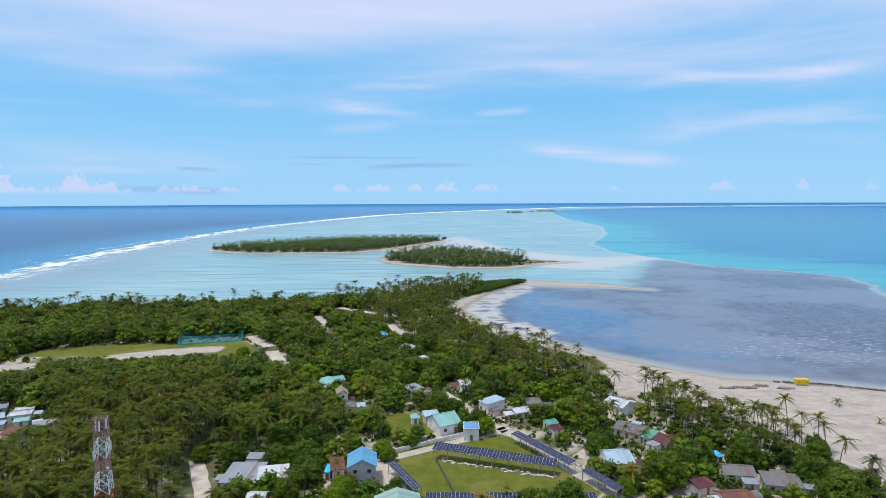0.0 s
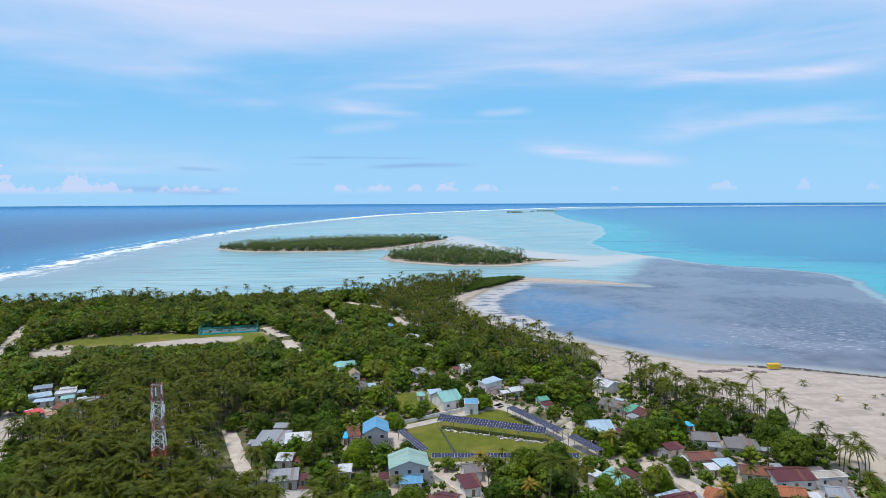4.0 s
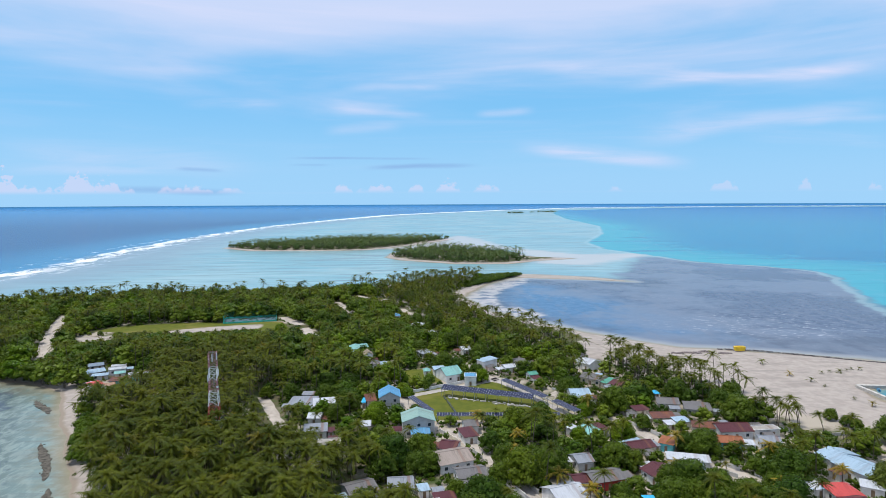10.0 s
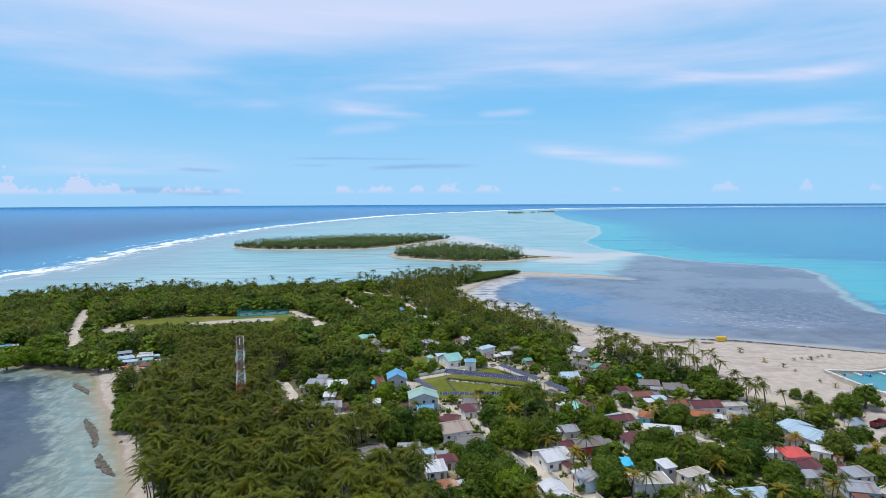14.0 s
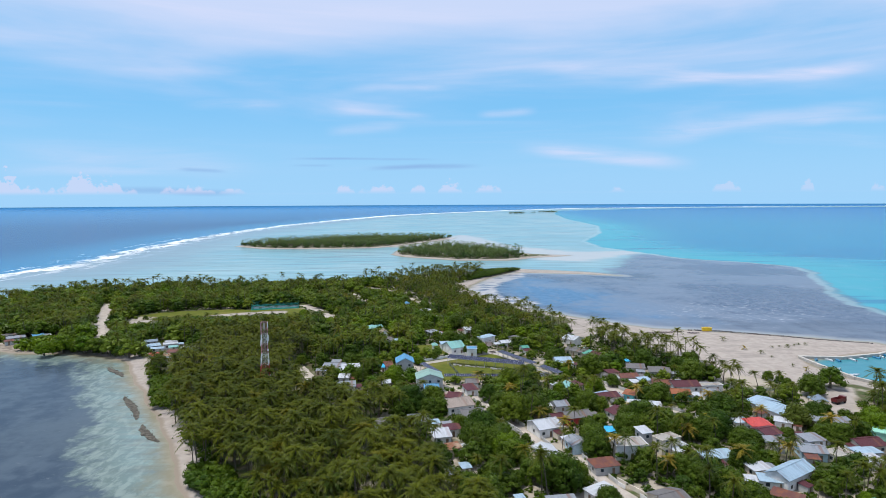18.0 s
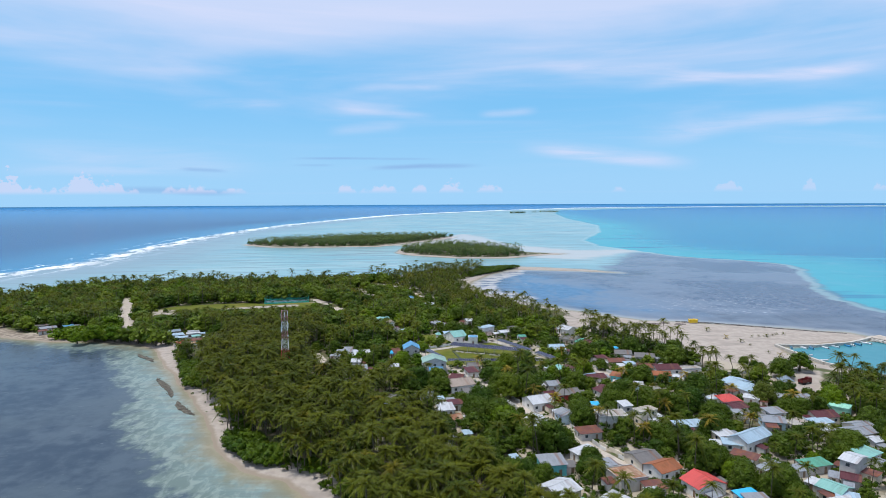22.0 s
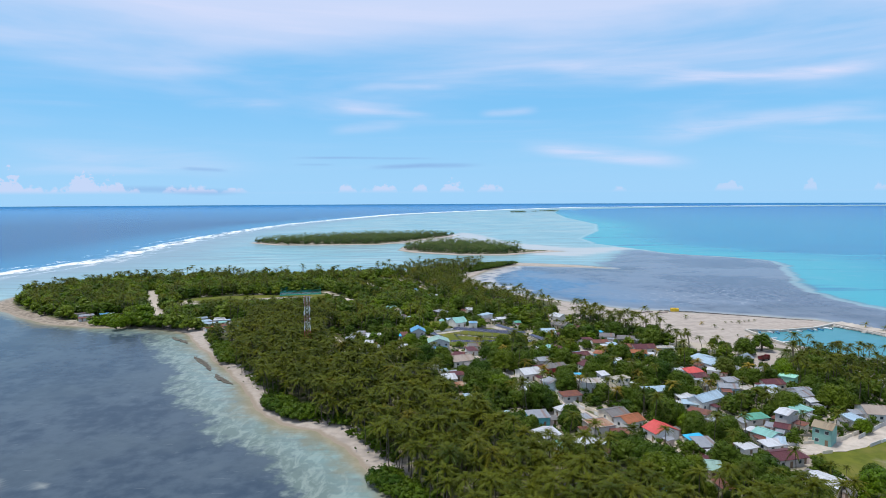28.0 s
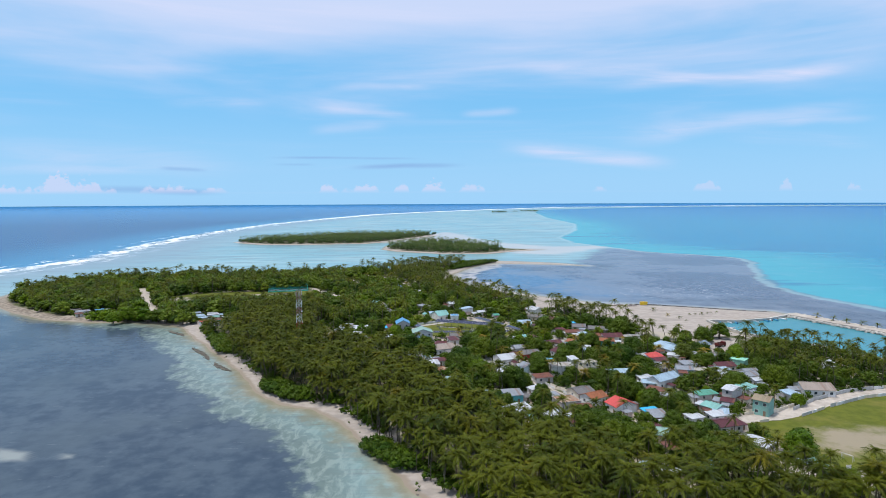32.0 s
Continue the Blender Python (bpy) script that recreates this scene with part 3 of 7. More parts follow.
# ---- helpers for things ----
def part(name, mesh, parent, label="", material=None):
    ob = new(name, mesh)
    if material and not mesh.materials:
        mesh.materials.append(material)
    ob.parent = parent
    if label:
        ob["label"] = label
    return ob


def empty(name, x, y, z=1.2, turn=0.0, size=1.0):
    ob = new(name)
    ob.matrix_basis = Matrix.LocRotScale((x, y, z), Euler((0, 0, turn)), (size,) * 3)
    return ob


EAVES = []
KEEP_OUT = []      # plan rectangles (x, y, turn, half width, half depth, clear strip before the house)
KEEP_OUT_LINES = []  # roads: (points, half width)

# ---- houses ----
def prism(polygons, thick):
    """A closed slab under each polygon; corners are local. Returns corners, faces and the roof plane of each corner."""
    verts, faces = [], []
    for poly in polygons:
        n, k = len(verts), len(poly)
        verts += [tuple(p) for p in poly] + [(p[0], p[1], p[2] - thick) for p in poly]
        faces.append(tuple(range(n, n + k)))
        faces.append(tuple(range(n + 2 * k - 1, n + k - 1, -1)))
        faces += [(n + i, n + k + i, n + k + (i + 1) % k, n + (i + 1) % k) for i in range(k)]
    return verts, faces


def block(x0, x1, y0, y1, z0, z1):
    v = [(x, y, z) for z in (z0, z1) for x, y in ((x0, y0), (x1, y0), (x1, y1), (x0, y1))]
    return v, [(3, 2, 1, 0), (4, 5, 6, 7), (0, 1, 5, 4), (1, 2, 6, 5), (2, 3, 7, 6), (3, 0, 4, 7)]


def join(pieces):
    verts, faces = [], []
    for v, f in pieces:
        n = len(verts)
        verts += list(v)
        faces += [tuple(i + n for i in q) for q in f]
    return verts, faces


def shape(name, pieces, mat, along=None, smooth=False):
    """One mesh of joined pieces; along: the eave's direction, for roof sheeting."""
    verts, faces = join(pieces)
    me = bpy.data.meshes.new(name)
    me.from_pydata(verts, [], faces)
    if along is not None:
        layer = me.uv_layers.new(name="UVMap")
        co = np.array(verts)
        across = np.array((-along[1], along[0]))
        for loop in me.loops:
            p = co[loop.vertex_index]
            layer.data[loop.index].uv = (p[0] * along[0] + p[1] * along[1], p[0] * across[0] + p[1] * across[1])
    if smooth:
        me.polygons.foreach_set("use_smooth", np.full(len(me.polygons), True))
    me.materials.append(mat)
    me.update()
    return me


ROOFS = {
    "teal": ((0.20, 0.42, 0.39), 0.05, "teal"), "paleblue": ((0.31, 0.43, 0.53), 0.05, "pale blue"), "blue": ((0.10, 0.30, 0.50), 0.05, "blue"),
    "cyan": ((0.04, 0.42, 0.72), 0.0, "bright blue"), "white": ((0.47, 0.50, 0.54), 0.1, "white"), "silver": ((0.24, 0.265, 0.30), 0.25, "silver grey"),
    "grey": ((0.15, 0.145, 0.145), 0.25, "weathered grey"), "concrete": ((0.35, 0.33, 0.30), 0.2, "flat concrete"), "brown": ((0.27, 0.22, 0.15), 0.1, "brown"),
    "taupe": ((0.30, 0.25, 0.215), 0.15, "faded taupe"), "maroon": ((0.088, 0.024, 0.031), 0.2, "maroon"), "rust": ((0.13, 0.052, 0.044), 0.7, "rust-stained red"),
    "rustbrown": ((0.36, 0.26, 0.18), 0.9, "rusted brown"), "orange": ((0.31, 0.11, 0.05), 0.8, "rusty orange"), "red": ((0.52, 0.075, 0.07), 0.03, "bright red"),
    "green": ((0.09, 0.30, 0.22), 0.05, "green"), "sage": ((0.24, 0.38, 0.34), 0.1, "sage green"), "mint": ((0.30, 0.62, 0.50), 0.0, "mint green"),
    "slate": ((0.20, 0.26, 0.33), 0.0, "blue-grey"),
}
WALLS = {"white": (0.72, 0.72, 0.71), "cream": (0.70, 0.63, 0.52), "grey": (0.47, 0.47, 0.46), "pink": (0.70, 0.57, 0.53), "red": (0.42, 0.04, 0.04),
         "cyan": (0.16, 0.56, 0.60), "paleblue": (0.50, 0.66, 0.76), "maroonwall": (0.24, 0.09, 0.09), "seagreen": (0.20, 0.40, 0.36), "mint": (0.30, 0.62, 0.50)}
ROOF_MATS = {k: tin(k + "_roof_sheet", c, rust) for k, (c, rust, _) in ROOFS.items()}
WALL_MATS = {k: plain(k + "_wall_paint", c, 0.85, 0, 0.10, 0.5) for k, c in WALLS.items()}
PANE = plain("window_glass", (0.035, 0.05, 0.06), 0.12, 0, 0.05)
FRAME = plain("window_frame_paint", (0.62, 0.62, 0.60), 0.6)
DOOR = plain("door_paint", (0.20, 0.14, 0.09), 0.6)
CONCRETE = plain("concrete", (0.46, 0.44, 0.40), 0.9, 0, 0.14, 0.6)
METAL = plain("galvanised_steel", (0.42, 0.43, 0.44), 0.5, 0.6)
house_draw = random.Random(5)


def house(x, y, turn, wide, deep, eave, kind, rise, roof, wall, clear=5.0):
    """A small island house: walls, roof sheets, ridge cap, door and windows. The front faces local -y."""
    turn = radians(turn)
    base = empty("house", x, y, 1.15, turn)
    base["label"] = "small house with " + (f"{wall.replace('wall', '').replace('paleblue', 'pale blue').replace('seagreen', 'sea-green')} walls and a " if wall != "none" else "open sides and a ") + ROOFS[roof][2] + (" slab roof" if kind == "flat" else " sheet-metal roof")
    base["category"], base["group"] = "house", "village houses"
    EAVES.append(eave)
    KEEP_OUT.append((x, y, turn, wide / 2, deep / 2, clear))
    over = 0.0 if kind == "flat" else 0.45
    a, b, ins = wide / 2, deep / 2, 0.15
    W, D = a, b                       # the roof's outline; the walls stand in by the eaves
    a, b = max(a - over, 0.6), max(b - over, 0.6)
    rm = ROOF_MATS[roof]
    back_top = eave + (rise if kind == "shed" else 0)
    if wall != "none":
        wm = WALL_MATS[wall]
        top = eave - 0.06
        pieces = [block(-a, a, -b, -b + ins, -0.2, top), block(-a, a, b - ins, b, -0.2, back_top - 0.1),
                  block(-a, -a + ins, -b + ins, b - ins, -0.2, top), block(a - ins, a, -b + ins, b - ins, -0.2, top)]
        gables = []
        if kind == "gx":
            gables = [[(s, -b, top), (s, b, top), (s, 0, top + rise * b / D)] for s in (-a, a - ins)]
            for g in gables:
                pieces.append(([*g, *[(p[0] + ins, p[1], p[2]) for p in g]], [(2, 1, 0), (3, 4, 5), (0, 1, 4, 3), (1, 2, 5, 4), (2, 0, 3, 5)]))
        elif kind == "gy":
            for s in (-b, b - ins):
                g = [(-a, s, top), (a, s, top), (0, s, top + rise * a / W)]
                pieces.append(([*g, *[(p[0], p[1] + ins, p[2]) for p in g]], [(0, 1, 2), (5, 4, 3), (1, 0, 3, 4), (2, 1, 4, 5), (0, 2, 5, 3)]))
        elif kind == "shed":
            for s in (-a, a - ins):
                g = [(s, -b, top), (s, b, top), (s, b, top + rise * b / D)]
                pieces.append(([*g, *[(p[0] + ins, p[1], p[2]) for p in g]], [(2, 1, 0), (3, 4, 5), (0, 1, 4, 3), (1, 2, 5, 4), (2, 0, 3, 5)]))
        part("wall", shape("wall", pieces, wm), base)
        storeys = 2 if eave > 4.8 else 1
        many = max(1, int(wide / 3.2))
        for storey in range(storeys):
            sill = 1.0 + 2.9 * storey
            for k in range(many):
                wx = -a + 2 * a * (k + 0.5) / many
                if storey == 0 and k == many // 2:
                    part("door", shape("door", [block(wx - 0.45, wx + 0.45, -b - 0.03, -b - 0.003, 0, 2.05)], DOOR), base)
                    continue
                frame_ob = part("window", shape("window", [block(wx - 0.6, wx + 0.6, -b - 0.05, -b - 0.003, sill, sill + 0.08), block(wx - 0.6, wx + 0.6, -b - 0.05, -b - 0.003, sill + 1.12, sill + 1.2),
                                                           block(wx - 0.6, wx - 0.53, -b - 0.05, -b - 0.003, sill + 0.08, sill + 1.12), block(wx + 0.53, wx + 0.6, -b - 0.05, -b - 0.003, sill + 0.08, sill + 1.12)], FRAME), base)
                part("pane", shape("pane", [block(wx - 0.53, wx + 0.53, -b - 0.03, -b - 0.003, sill + 0.08, sill + 1.12)], PANE), frame_ob)
            wy = house_draw.uniform(-0.3, 0.3) * b
            side = -1 if x > 0 else 1
            sx = side * a
            frame_ob = part("window", shape("window", [block(min(sx, sx + side * 0.05) + side * 0.004, max(sx, sx + side * 0.05) + side * 0.004, wy - 0.6, wy + 0.6, sill, sill + 1.2)], FRAME), base)
            part("pane", shape("pane", [block(min(sx, sx + side * 0.06) + side * 0.01, max(sx, sx + side * 0.06) + side * 0.01, wy - 0.5, wy + 0.5, sill + 0.1, sill + 1.1)], PANE), frame_ob)
    else:
        for sx in (-a, a):
            for sy in (-b, b):
                part("post", shape("post", [block(sx - 0.08, sx + 0.08, sy - 0.08, sy + 0.08, -0.2, eave)], METAL), base)
    top = eave + rise
    if kind == "gx":
        sheets = [([(-W, -D, eave), (W, -D, eave), (W, 0, top), (-W, 0, top)], (1, 0)), ([(W, D, eave), (-W, D, eave), (-W, 0, top), (W, 0, top)], (1, 0))]
        cap = block(-W, W, -0.18, 0.18, top - 0.03, top + 0.05)
    elif kind == "gy":
        sheets = [([(-W, D, eave), (-W, -D, eave), (0, -D, top), (0, D, top)], (0, 1)), ([(W, -D, eave), (W, D, eave), (0, D, top), (0, -D, top)], (0, 1))]
        cap = block(-0.18, 0.18, -D, D, top - 0.03, top + 0.05)
    elif kind == "shed":
        sheets, cap = [([(-W, -D, eave), (W, -D, eave), (W, D, top), (-W, D, top)], (1, 0))], None
    elif kind == "hip":
        r = max(0.15, W - D) if W > D else 0.15
        sheets = [([(-W, -D, eave), (W, -D, eave), (r, 0, top), (-r, 0, top)], (1, 0)), ([(W, D, eave), (-W, D, eave), (-r, 0, top), (r, 0, top)], (1, 0)),
                  ([(W, -D, eave), (W, D, eave), (r, 0, top)], (0, 1)), ([(-W, D, eave), (-W, -D, eave), (-r, 0, top)], (0, 1))]
        cap = block(-r, r, -0.15, 0.15, top - 0.03, top + 0.05)
    else:
        sheets, cap = [([(-W - 0.2, -D - 0.2, eave + 0.15), (W + 0.2, -D - 0.2, eave + 0.15), (W + 0.2, D + 0.2, eave + 0.15), (-W - 0.2, D + 0.2, eave + 0.15)], (1, 0))], None
        lip = [block(-W - 0.2, W + 0.2, s - 0.08, s + 0.08, eave + 0.15, eave + 0.4) for s in (-D - 0.12, D + 0.12)]
        lip += [block(s - 0.08, s + 0.08, -D - 0.04, D + 0.04, eave + 0.15, eave + 0.4) for s in (-W - 0.12, W + 0.12)]
        part("parapet", shape("parapet", lip, WALL_MATS["white" if wall == "none" else wall]), base)
    for poly, along in sheets:
        part("roof_sheet" if kind != "flat" else "roof_slab", shape("roof_sheet", [prism([poly], 0.09)], rm, along), base)
    if cap:
        part("ridge_cap", shape("ridge_cap", [cap], rm, (1, 0)), base)
    return base


house(-50.0, 260.3, -1, 9.0, 9.0, 3.0, "hip", 2.0, "teal", "white")
house(-47.1, 262.4, 31, 6.3, 6.0, 3.0, "gx", 1.4, "teal", "white")
house(-40.3, 236.4, 16, 4.8, 7.0, 5.6, "gy", 1.6, "brown", "white")
house(-36.4, 229.2, 12, 5.5, 7.0, 2.9, "hip", 1.5, "grey", "white")
house(-0.1, 210.8, 28, 8.9, 11.1, 3.4, "gx", 2.6, "teal", "white")
house(-10.5, 216.8, 9, 3.5, 4.5, 2.6, "hip", 1.2, "teal", "white")
house(-4.7, 217.5, 16, 5.9, 5.0, 3.2, "shed", 0.6, "paleblue", "white")
house(9.3, 203.0, -1, 5.1, 6.0, 4.0, "flat", 0.0, "blue", "white")
house(18.5, 229.6, -56, 6.4, 9.1, 4.2, "shed", 0.5, "paleblue", "white")
house(8.6, 257.4, 17, 5.1, 8.0, 2.9, "gx", 1.2, "white", "white")
house(34.9, 232.8, 5, 6.6, 7.0, 2.8, "hip", 1.4, "grey", "cream")
house(38.4, 226.3, 25, 5.8, 7.0, 2.8, "gx", 1.3, "grey", "cream")
house(28.3, 222.4, 21, 6.4, 6.0, 2.8, "gx", 1.0, "white", "white")
house(37.6, 210.1, 20, 4.5, 5.0, 2.8, "gx", 0.9, "green", "white")
house(67.4, 228.4, -50, 9.1, 9.7, 3.4, "gx", 1.6, "white", "white")
house(64.6, 203.9, -40, 10.4, 9.0, 2.9, "gx", 1.3, "grey", "cream")
house(68.9, 197.8, -46, 3.4, 7.6, 2.8, "shed", 0.6, "green", "cream")
house(72.5, 193.3, -61, 6.4, 6.9, 2.8, "gx", 1.5, "maroon", "pink")
house(52.2, 179.8, 5, 8.4, 11.0, 3.2, "gx", 2.0, "paleblue", "white")
house(58.3, 176.0, 17, 2.5, 4.0, 2.6, "shed", 0.4, "maroon", "white")
house(-23.8, 171.8, 7, 8.7, 10.0, 5.8, "gy", 2.2, "blue", "grey")
house(-11.5, 146.0, 7, 11.7, 10.0, 5.8, "gy", 2.0, "sage", "grey")
house(-10.5, 140.2, 8, 6.7, 5.0, 2.8, "gx", 1.2, "blue", "white")
house(-57.6, 169.8, -1, 10.5, 12.1, 3.0, "shed", 0.7, "silver", "cream")
house(-48.9, 169.2, 12, 8.7, 8.0, 3.4, "shed", 0.6, "white", "cream")
house(-49.6, 156.2, -1, 5.2, 6.7, 2.8, "gx", 1.1, "white", "white")
house(-46.7, 142.7, 10, 8.2, 7.0, 3.0, "shed", 0.6, "silver", "white")
house(-39.8, 131.0, 6, 7.1, 5.0, 2.8, "flat", 0.0, "concrete", "grey")
house(-30.2, 148.0, 6, 4.2, 5.0, 2.6, "shed", 0.4, "white", "cream")
house(-31.8, 176.0, 14, 4.4, 8.0, 2.8, "shed", 0.5, "rust", "pink")
house(-33.9, 173.4, -1, 1.8, 5.0, 2.6, "shed", 0.4, "cyan", "white")
house(-58.0, 182.5, -1, 5.0, 4.0, 2.6, "shed", 0.4, "silver", "white")
house(5.8, 138.9, 19, 5.5, 7.7, 2.8, "shed", 0.6, "maroon", "white")
house(6.9, 147.6, 10, 5.5, 7.0, 2.9, "gx", 1.2, "grey", "white")
house(-0.4, 128.7, -16, 6.1, 8.0, 2.8, "gx", 1.2, "maroon", "white")
house(-0.2, 119.4, 22, 11.5, 11.0, 3.0, "gx", 1.8, "taupe", "white")
house(5.3, 108.9, 14, 9.1, 8.0, 2.8, "gx", 1.2, "grey", "white")
house(-25.6, 99.5, 30, 8.6, 9.0, 2.8, "gx", 1.4, "grey", "grey")
house(-14.4, 101.7, 6, 7.5, 9.0, 2.8, "gx", 1.8, "silver", "cream")
house(-5.8, 87.8, 13, 6.5, 7.0, 2.8, "shed", 0.8, "white", "white")
house(-2.1, 93.6, 15, 6.1, 5.0, 2.8, "shed", 0.5, "maroon", "white")
house(-3.9, 75.9, 25, 9.5, 4.3, 2.8, "shed", 0.6, "rustbrown", "cream")
house(-8.0, 99.8, 15, 3.3, 4.0, 2.5, "shed", 0.3, "paleblue", "white")
house(30.1, 95.6, 22, 9.7, 9.8, 3.2, "gx", 1.8, "white", "white")
house(43.1, 106.0, 17, 10.7, 8.0, 2.9, "gx", 1.4, "grey", "red")
house(39.6, 118.2, 15, 5.8, 7.0, 2.8, "gx", 1.2, "silver", "grey")
house(47.0, 141.4, 48, 8.7, 6.8, 2.8, "shed", 0.6, "teal", "white")
house(51.9, 143.9, 32, 3.7, 6.0, 2.8, "shed", 0.4, "maroon", "white")
house(60.8, 108.8, -68, 8.1, 9.7, 2.8, "gx", 1.4, "maroon", "white")
house(72.0, 118.0, -14, 12.7, 5.0, 2.8, "shed", 0.5, "white", "white")
house(70.5, 130.8, -31, 5.0, 6.0, 2.9, "shed", 0.5, "orange", "cyan")
house(60.2, 128.3, 18, 9.2, 7.0, 2.8, "gx", 1.2, "maroon", "cream")
house(76.8, 155.5, 6, 8.9, 7.0, 2.8, "gx", 1.2, "rust", "cream")
house(84.8, 171.0, -9, 8.7, 8.0, 2.8, "gx", 1.4, "grey", "cream")
house(93.9, 164.2, -14, 10.1, 8.0, 2.8, "shed", 0.6, "grey", "grey")
house(82.4, 150.5, 10, 5.7, 5.0, 2.7, "shed", 0.4, "paleblue", "white")
house(88.8, 145.5, -13, 9.3, 7.0, 2.8, "gx", 1.2, "rust", "cream")
house(96.6, 142.6, 4, 11.9, 9.0, 3.0, "gx", 1.5, "maroon", "white")
house(91.0, 132.4, -10, 8.3, 7.0, 2.8, "gx", 1.2, "orange", "cyan")
house(104.0, 132.2, -11, 7.0, 7.0, 2.8, "gx", 1.2, "silver", "white")
house(107.9, 142.4, 6, 9.1, 4.0, 2.6, "flat", 0.0, "concrete", "white")
house(119.6, 110.3, -68, 11.3, 11.1, 3.4, "gx", 1.6, "paleblue", "white")
house(117.9, 118.7, -73, 6.2, 11.9, 3.4, "gx", 1.4, "paleblue", "white")
house(105.1, 96.9, -0, 8.1, 8.0, 3.0, "hip", 2.0, "red", "white")
house(115.5, 99.8, -31, 6.1, 4.9, 2.7, "shed", 0.4, "white", "white")
house(99.9, 100.5, 8, 5.9, 6.0, 2.7, "shed", 0.4, "paleblue", "white")
house(103.9, 89.6, 21, 7.5, 8.0, 2.8, "gx", 1.2, "maroon", "white")
house(101.5, 82.6, -0, 5.3, 5.0, 2.6, "shed", 0.4, "silver", "cream")
house(53.6, 76.1, 4, 10.0, 7.0, 4.4, "flat", 0.0, "concrete", "white")
house(60.3, 82.3, 19, 4.5, 5.0, 5.8, "shed", 0.7, "white", "grey")
house(66.3, 78.1, 25, 7.7, 4.2, 5.2, "flat", 0.0, "concrete", "cream")
house(51.7, 91.0, -0, 3.4, 6.0, 2.6, "shed", 0.4, "cyan", "white")
house(38.2, 80.3, -76, 7.2, 6.4, 3.0, "gx", 1.4, "silver", "paleblue")
house(27.2, 73.0, -78, 9.6, 6.9, 2.9, "gx", 1.2, "white", "cream")
house(25.9, 38.3, 9, 8.0, 7.1, 3.6, "shed", 0.7, "silver", "cyan")
house(25.3, 22.4, 37, 9.1, 9.0, 3.0, "gx", 1.4, "white", "cream")
house(39.0, 14.8, -54, 8.6, 6.7, 2.9, "shed", 0.7, "white", "white")
house(30.1, 12.5, 10, 2.7, 8.0, 2.7, "shed", 0.4, "teal", "white")
house(37.3, 47.5, -63, 5.1, 7.7, 2.9, "shed", 0.6, "white", "white")
house(42.9, 64.8, 14, 8.5, 6.0, 2.7, "shed", 0.4, "rust", "grey")
house(45.7, 29.8, 16, 8.2, 8.0, 3.6, "flat", 0.0, "rustbrown", "grey")
house(54.6, 43.2, 23, 8.7, 9.0, 2.9, "gx", 1.3, "grey", "cream")
house(57.9, 35.9, 29, 8.9, 7.8, 3.0, "gx", 1.5, "orange", "white")
house(65.6, 25.7, -70, 7.7, 10.1, 3.2, "gx", 2.0, "red", "white")
house(93.7, 56.8, 33, 14.5, 7.4, 3.8, "gx", 1.8, "paleblue", "white")
house(87.6, 54.3, -14, 8.0, 5.0, 2.6, "shed", 0.4, "paleblue", "white")
house(86.2, 44.6, -42, 7.9, 5.0, 2.6, "shed", 0.4, "rust", "cream")
house(89.3, 36.2, -64, 4.0, 8.1, 2.8, "shed", 0.5, "silver", "white")
house(74.5, 19.6, 17, 6.6, 4.0, 2.7, "shed", 0.4, "cyan", "white")
house(75.8, 15.0, 5, 6.5, 8.0, 2.8, "shed", 0.5, "silver", "maroonwall")
house(113.1, 35.4, -54, 5.0, 8.7, 5.6, "gx", 0.9, "white", "grey")
house(103.7, 38.5, 15, 9.4, 5.0, 2.7, "shed", 0.5, "green", "grey")
house(108.5, 29.3, -35, 5.2, 6.0, 2.8, "gx", 0.9, "maroon", "grey")
house(99.8, 22.8, -57, 7.0, 7.3, 2.9, "gx", 1.1, "teal", "white")
house(99.9, 17.4, -26, 5.8, 6.0, 2.7, "shed", 0.4, "paleblue", "white")
house(117.8, 21.2, -46, 6.4, 7.0, 5.8, "gx", 1.4, "brown", "seagreen")
house(108.1, -27.6, -55, 5.3, 4.0, 3.0, "gx", 0.7, "teal", "white")
house(98.7, -11.4, -58, 9.2, 7.8, 2.9, "gx", 0.8, "white", "cream")
house(95.6, 5.6, 14, 9.8, 8.0, 2.8, "gx", 1.2, "maroon", "grey")
house(77.2, -26.7, -35, 2.8, 5.0, 2.8, "gx", 0.8, "blue", "white")
house(60.4, -30.0, -50, 9.8, 4.0, 2.9, "shed", 0.5, "white", "pink")
house(52.6, -17.4, -24, 3.3, 5.0, 2.6, "shed", 0.4, "blue", "white")
house(42.2, -9.3, -2, 4.3, 5.0, 2.6, "shed", 0.4, "rust", "cream")
house(70.7, -2.0, -12, 5.3, 8.0, 2.9, "gx", 1.4, "sage", "pink")
house(68.7, -13.9, 12, 3.7, 6.0, 2.7, "shed", 0.4, "rust", "cream")
house(152.0, 44.6, -9, 12.8, 11.0, 2.9, "gx", 1.8, "taupe", "white")
house(124.0, 46.0, 30, 8.6, 6.0, 2.8, "shed", 0.6, "teal", "white")
house(133.5, 63.9, 19, 9.7, 8.0, 2.8, "gx", 1.2, "silver", "cream")
house(142.4, 87.4, -42, 6.6, 6.0, 3.2, "flat", 0.0, "mint", "mint")
house(130.8, 79.8, 9, 9.7, 8.0, 2.8, "gx", 1.4, "maroon", "cream")
house(126.5, 73.5, 11, 8.5, 5.0, 2.6, "shed", 0.4, "paleblue", "white")
house(129.5, 102.3, 13, 9.4, 6.0, 2.7, "shed", 0.5, "silver", "cream")
house(115.8, 83.7, 10, 7.1, 6.0, 2.7, "shed", 0.5, "silver", "white")
house(110.3, 74.7, -13, 8.0, 8.0, 2.9, "gx", 1.0, "silver", "paleblue")
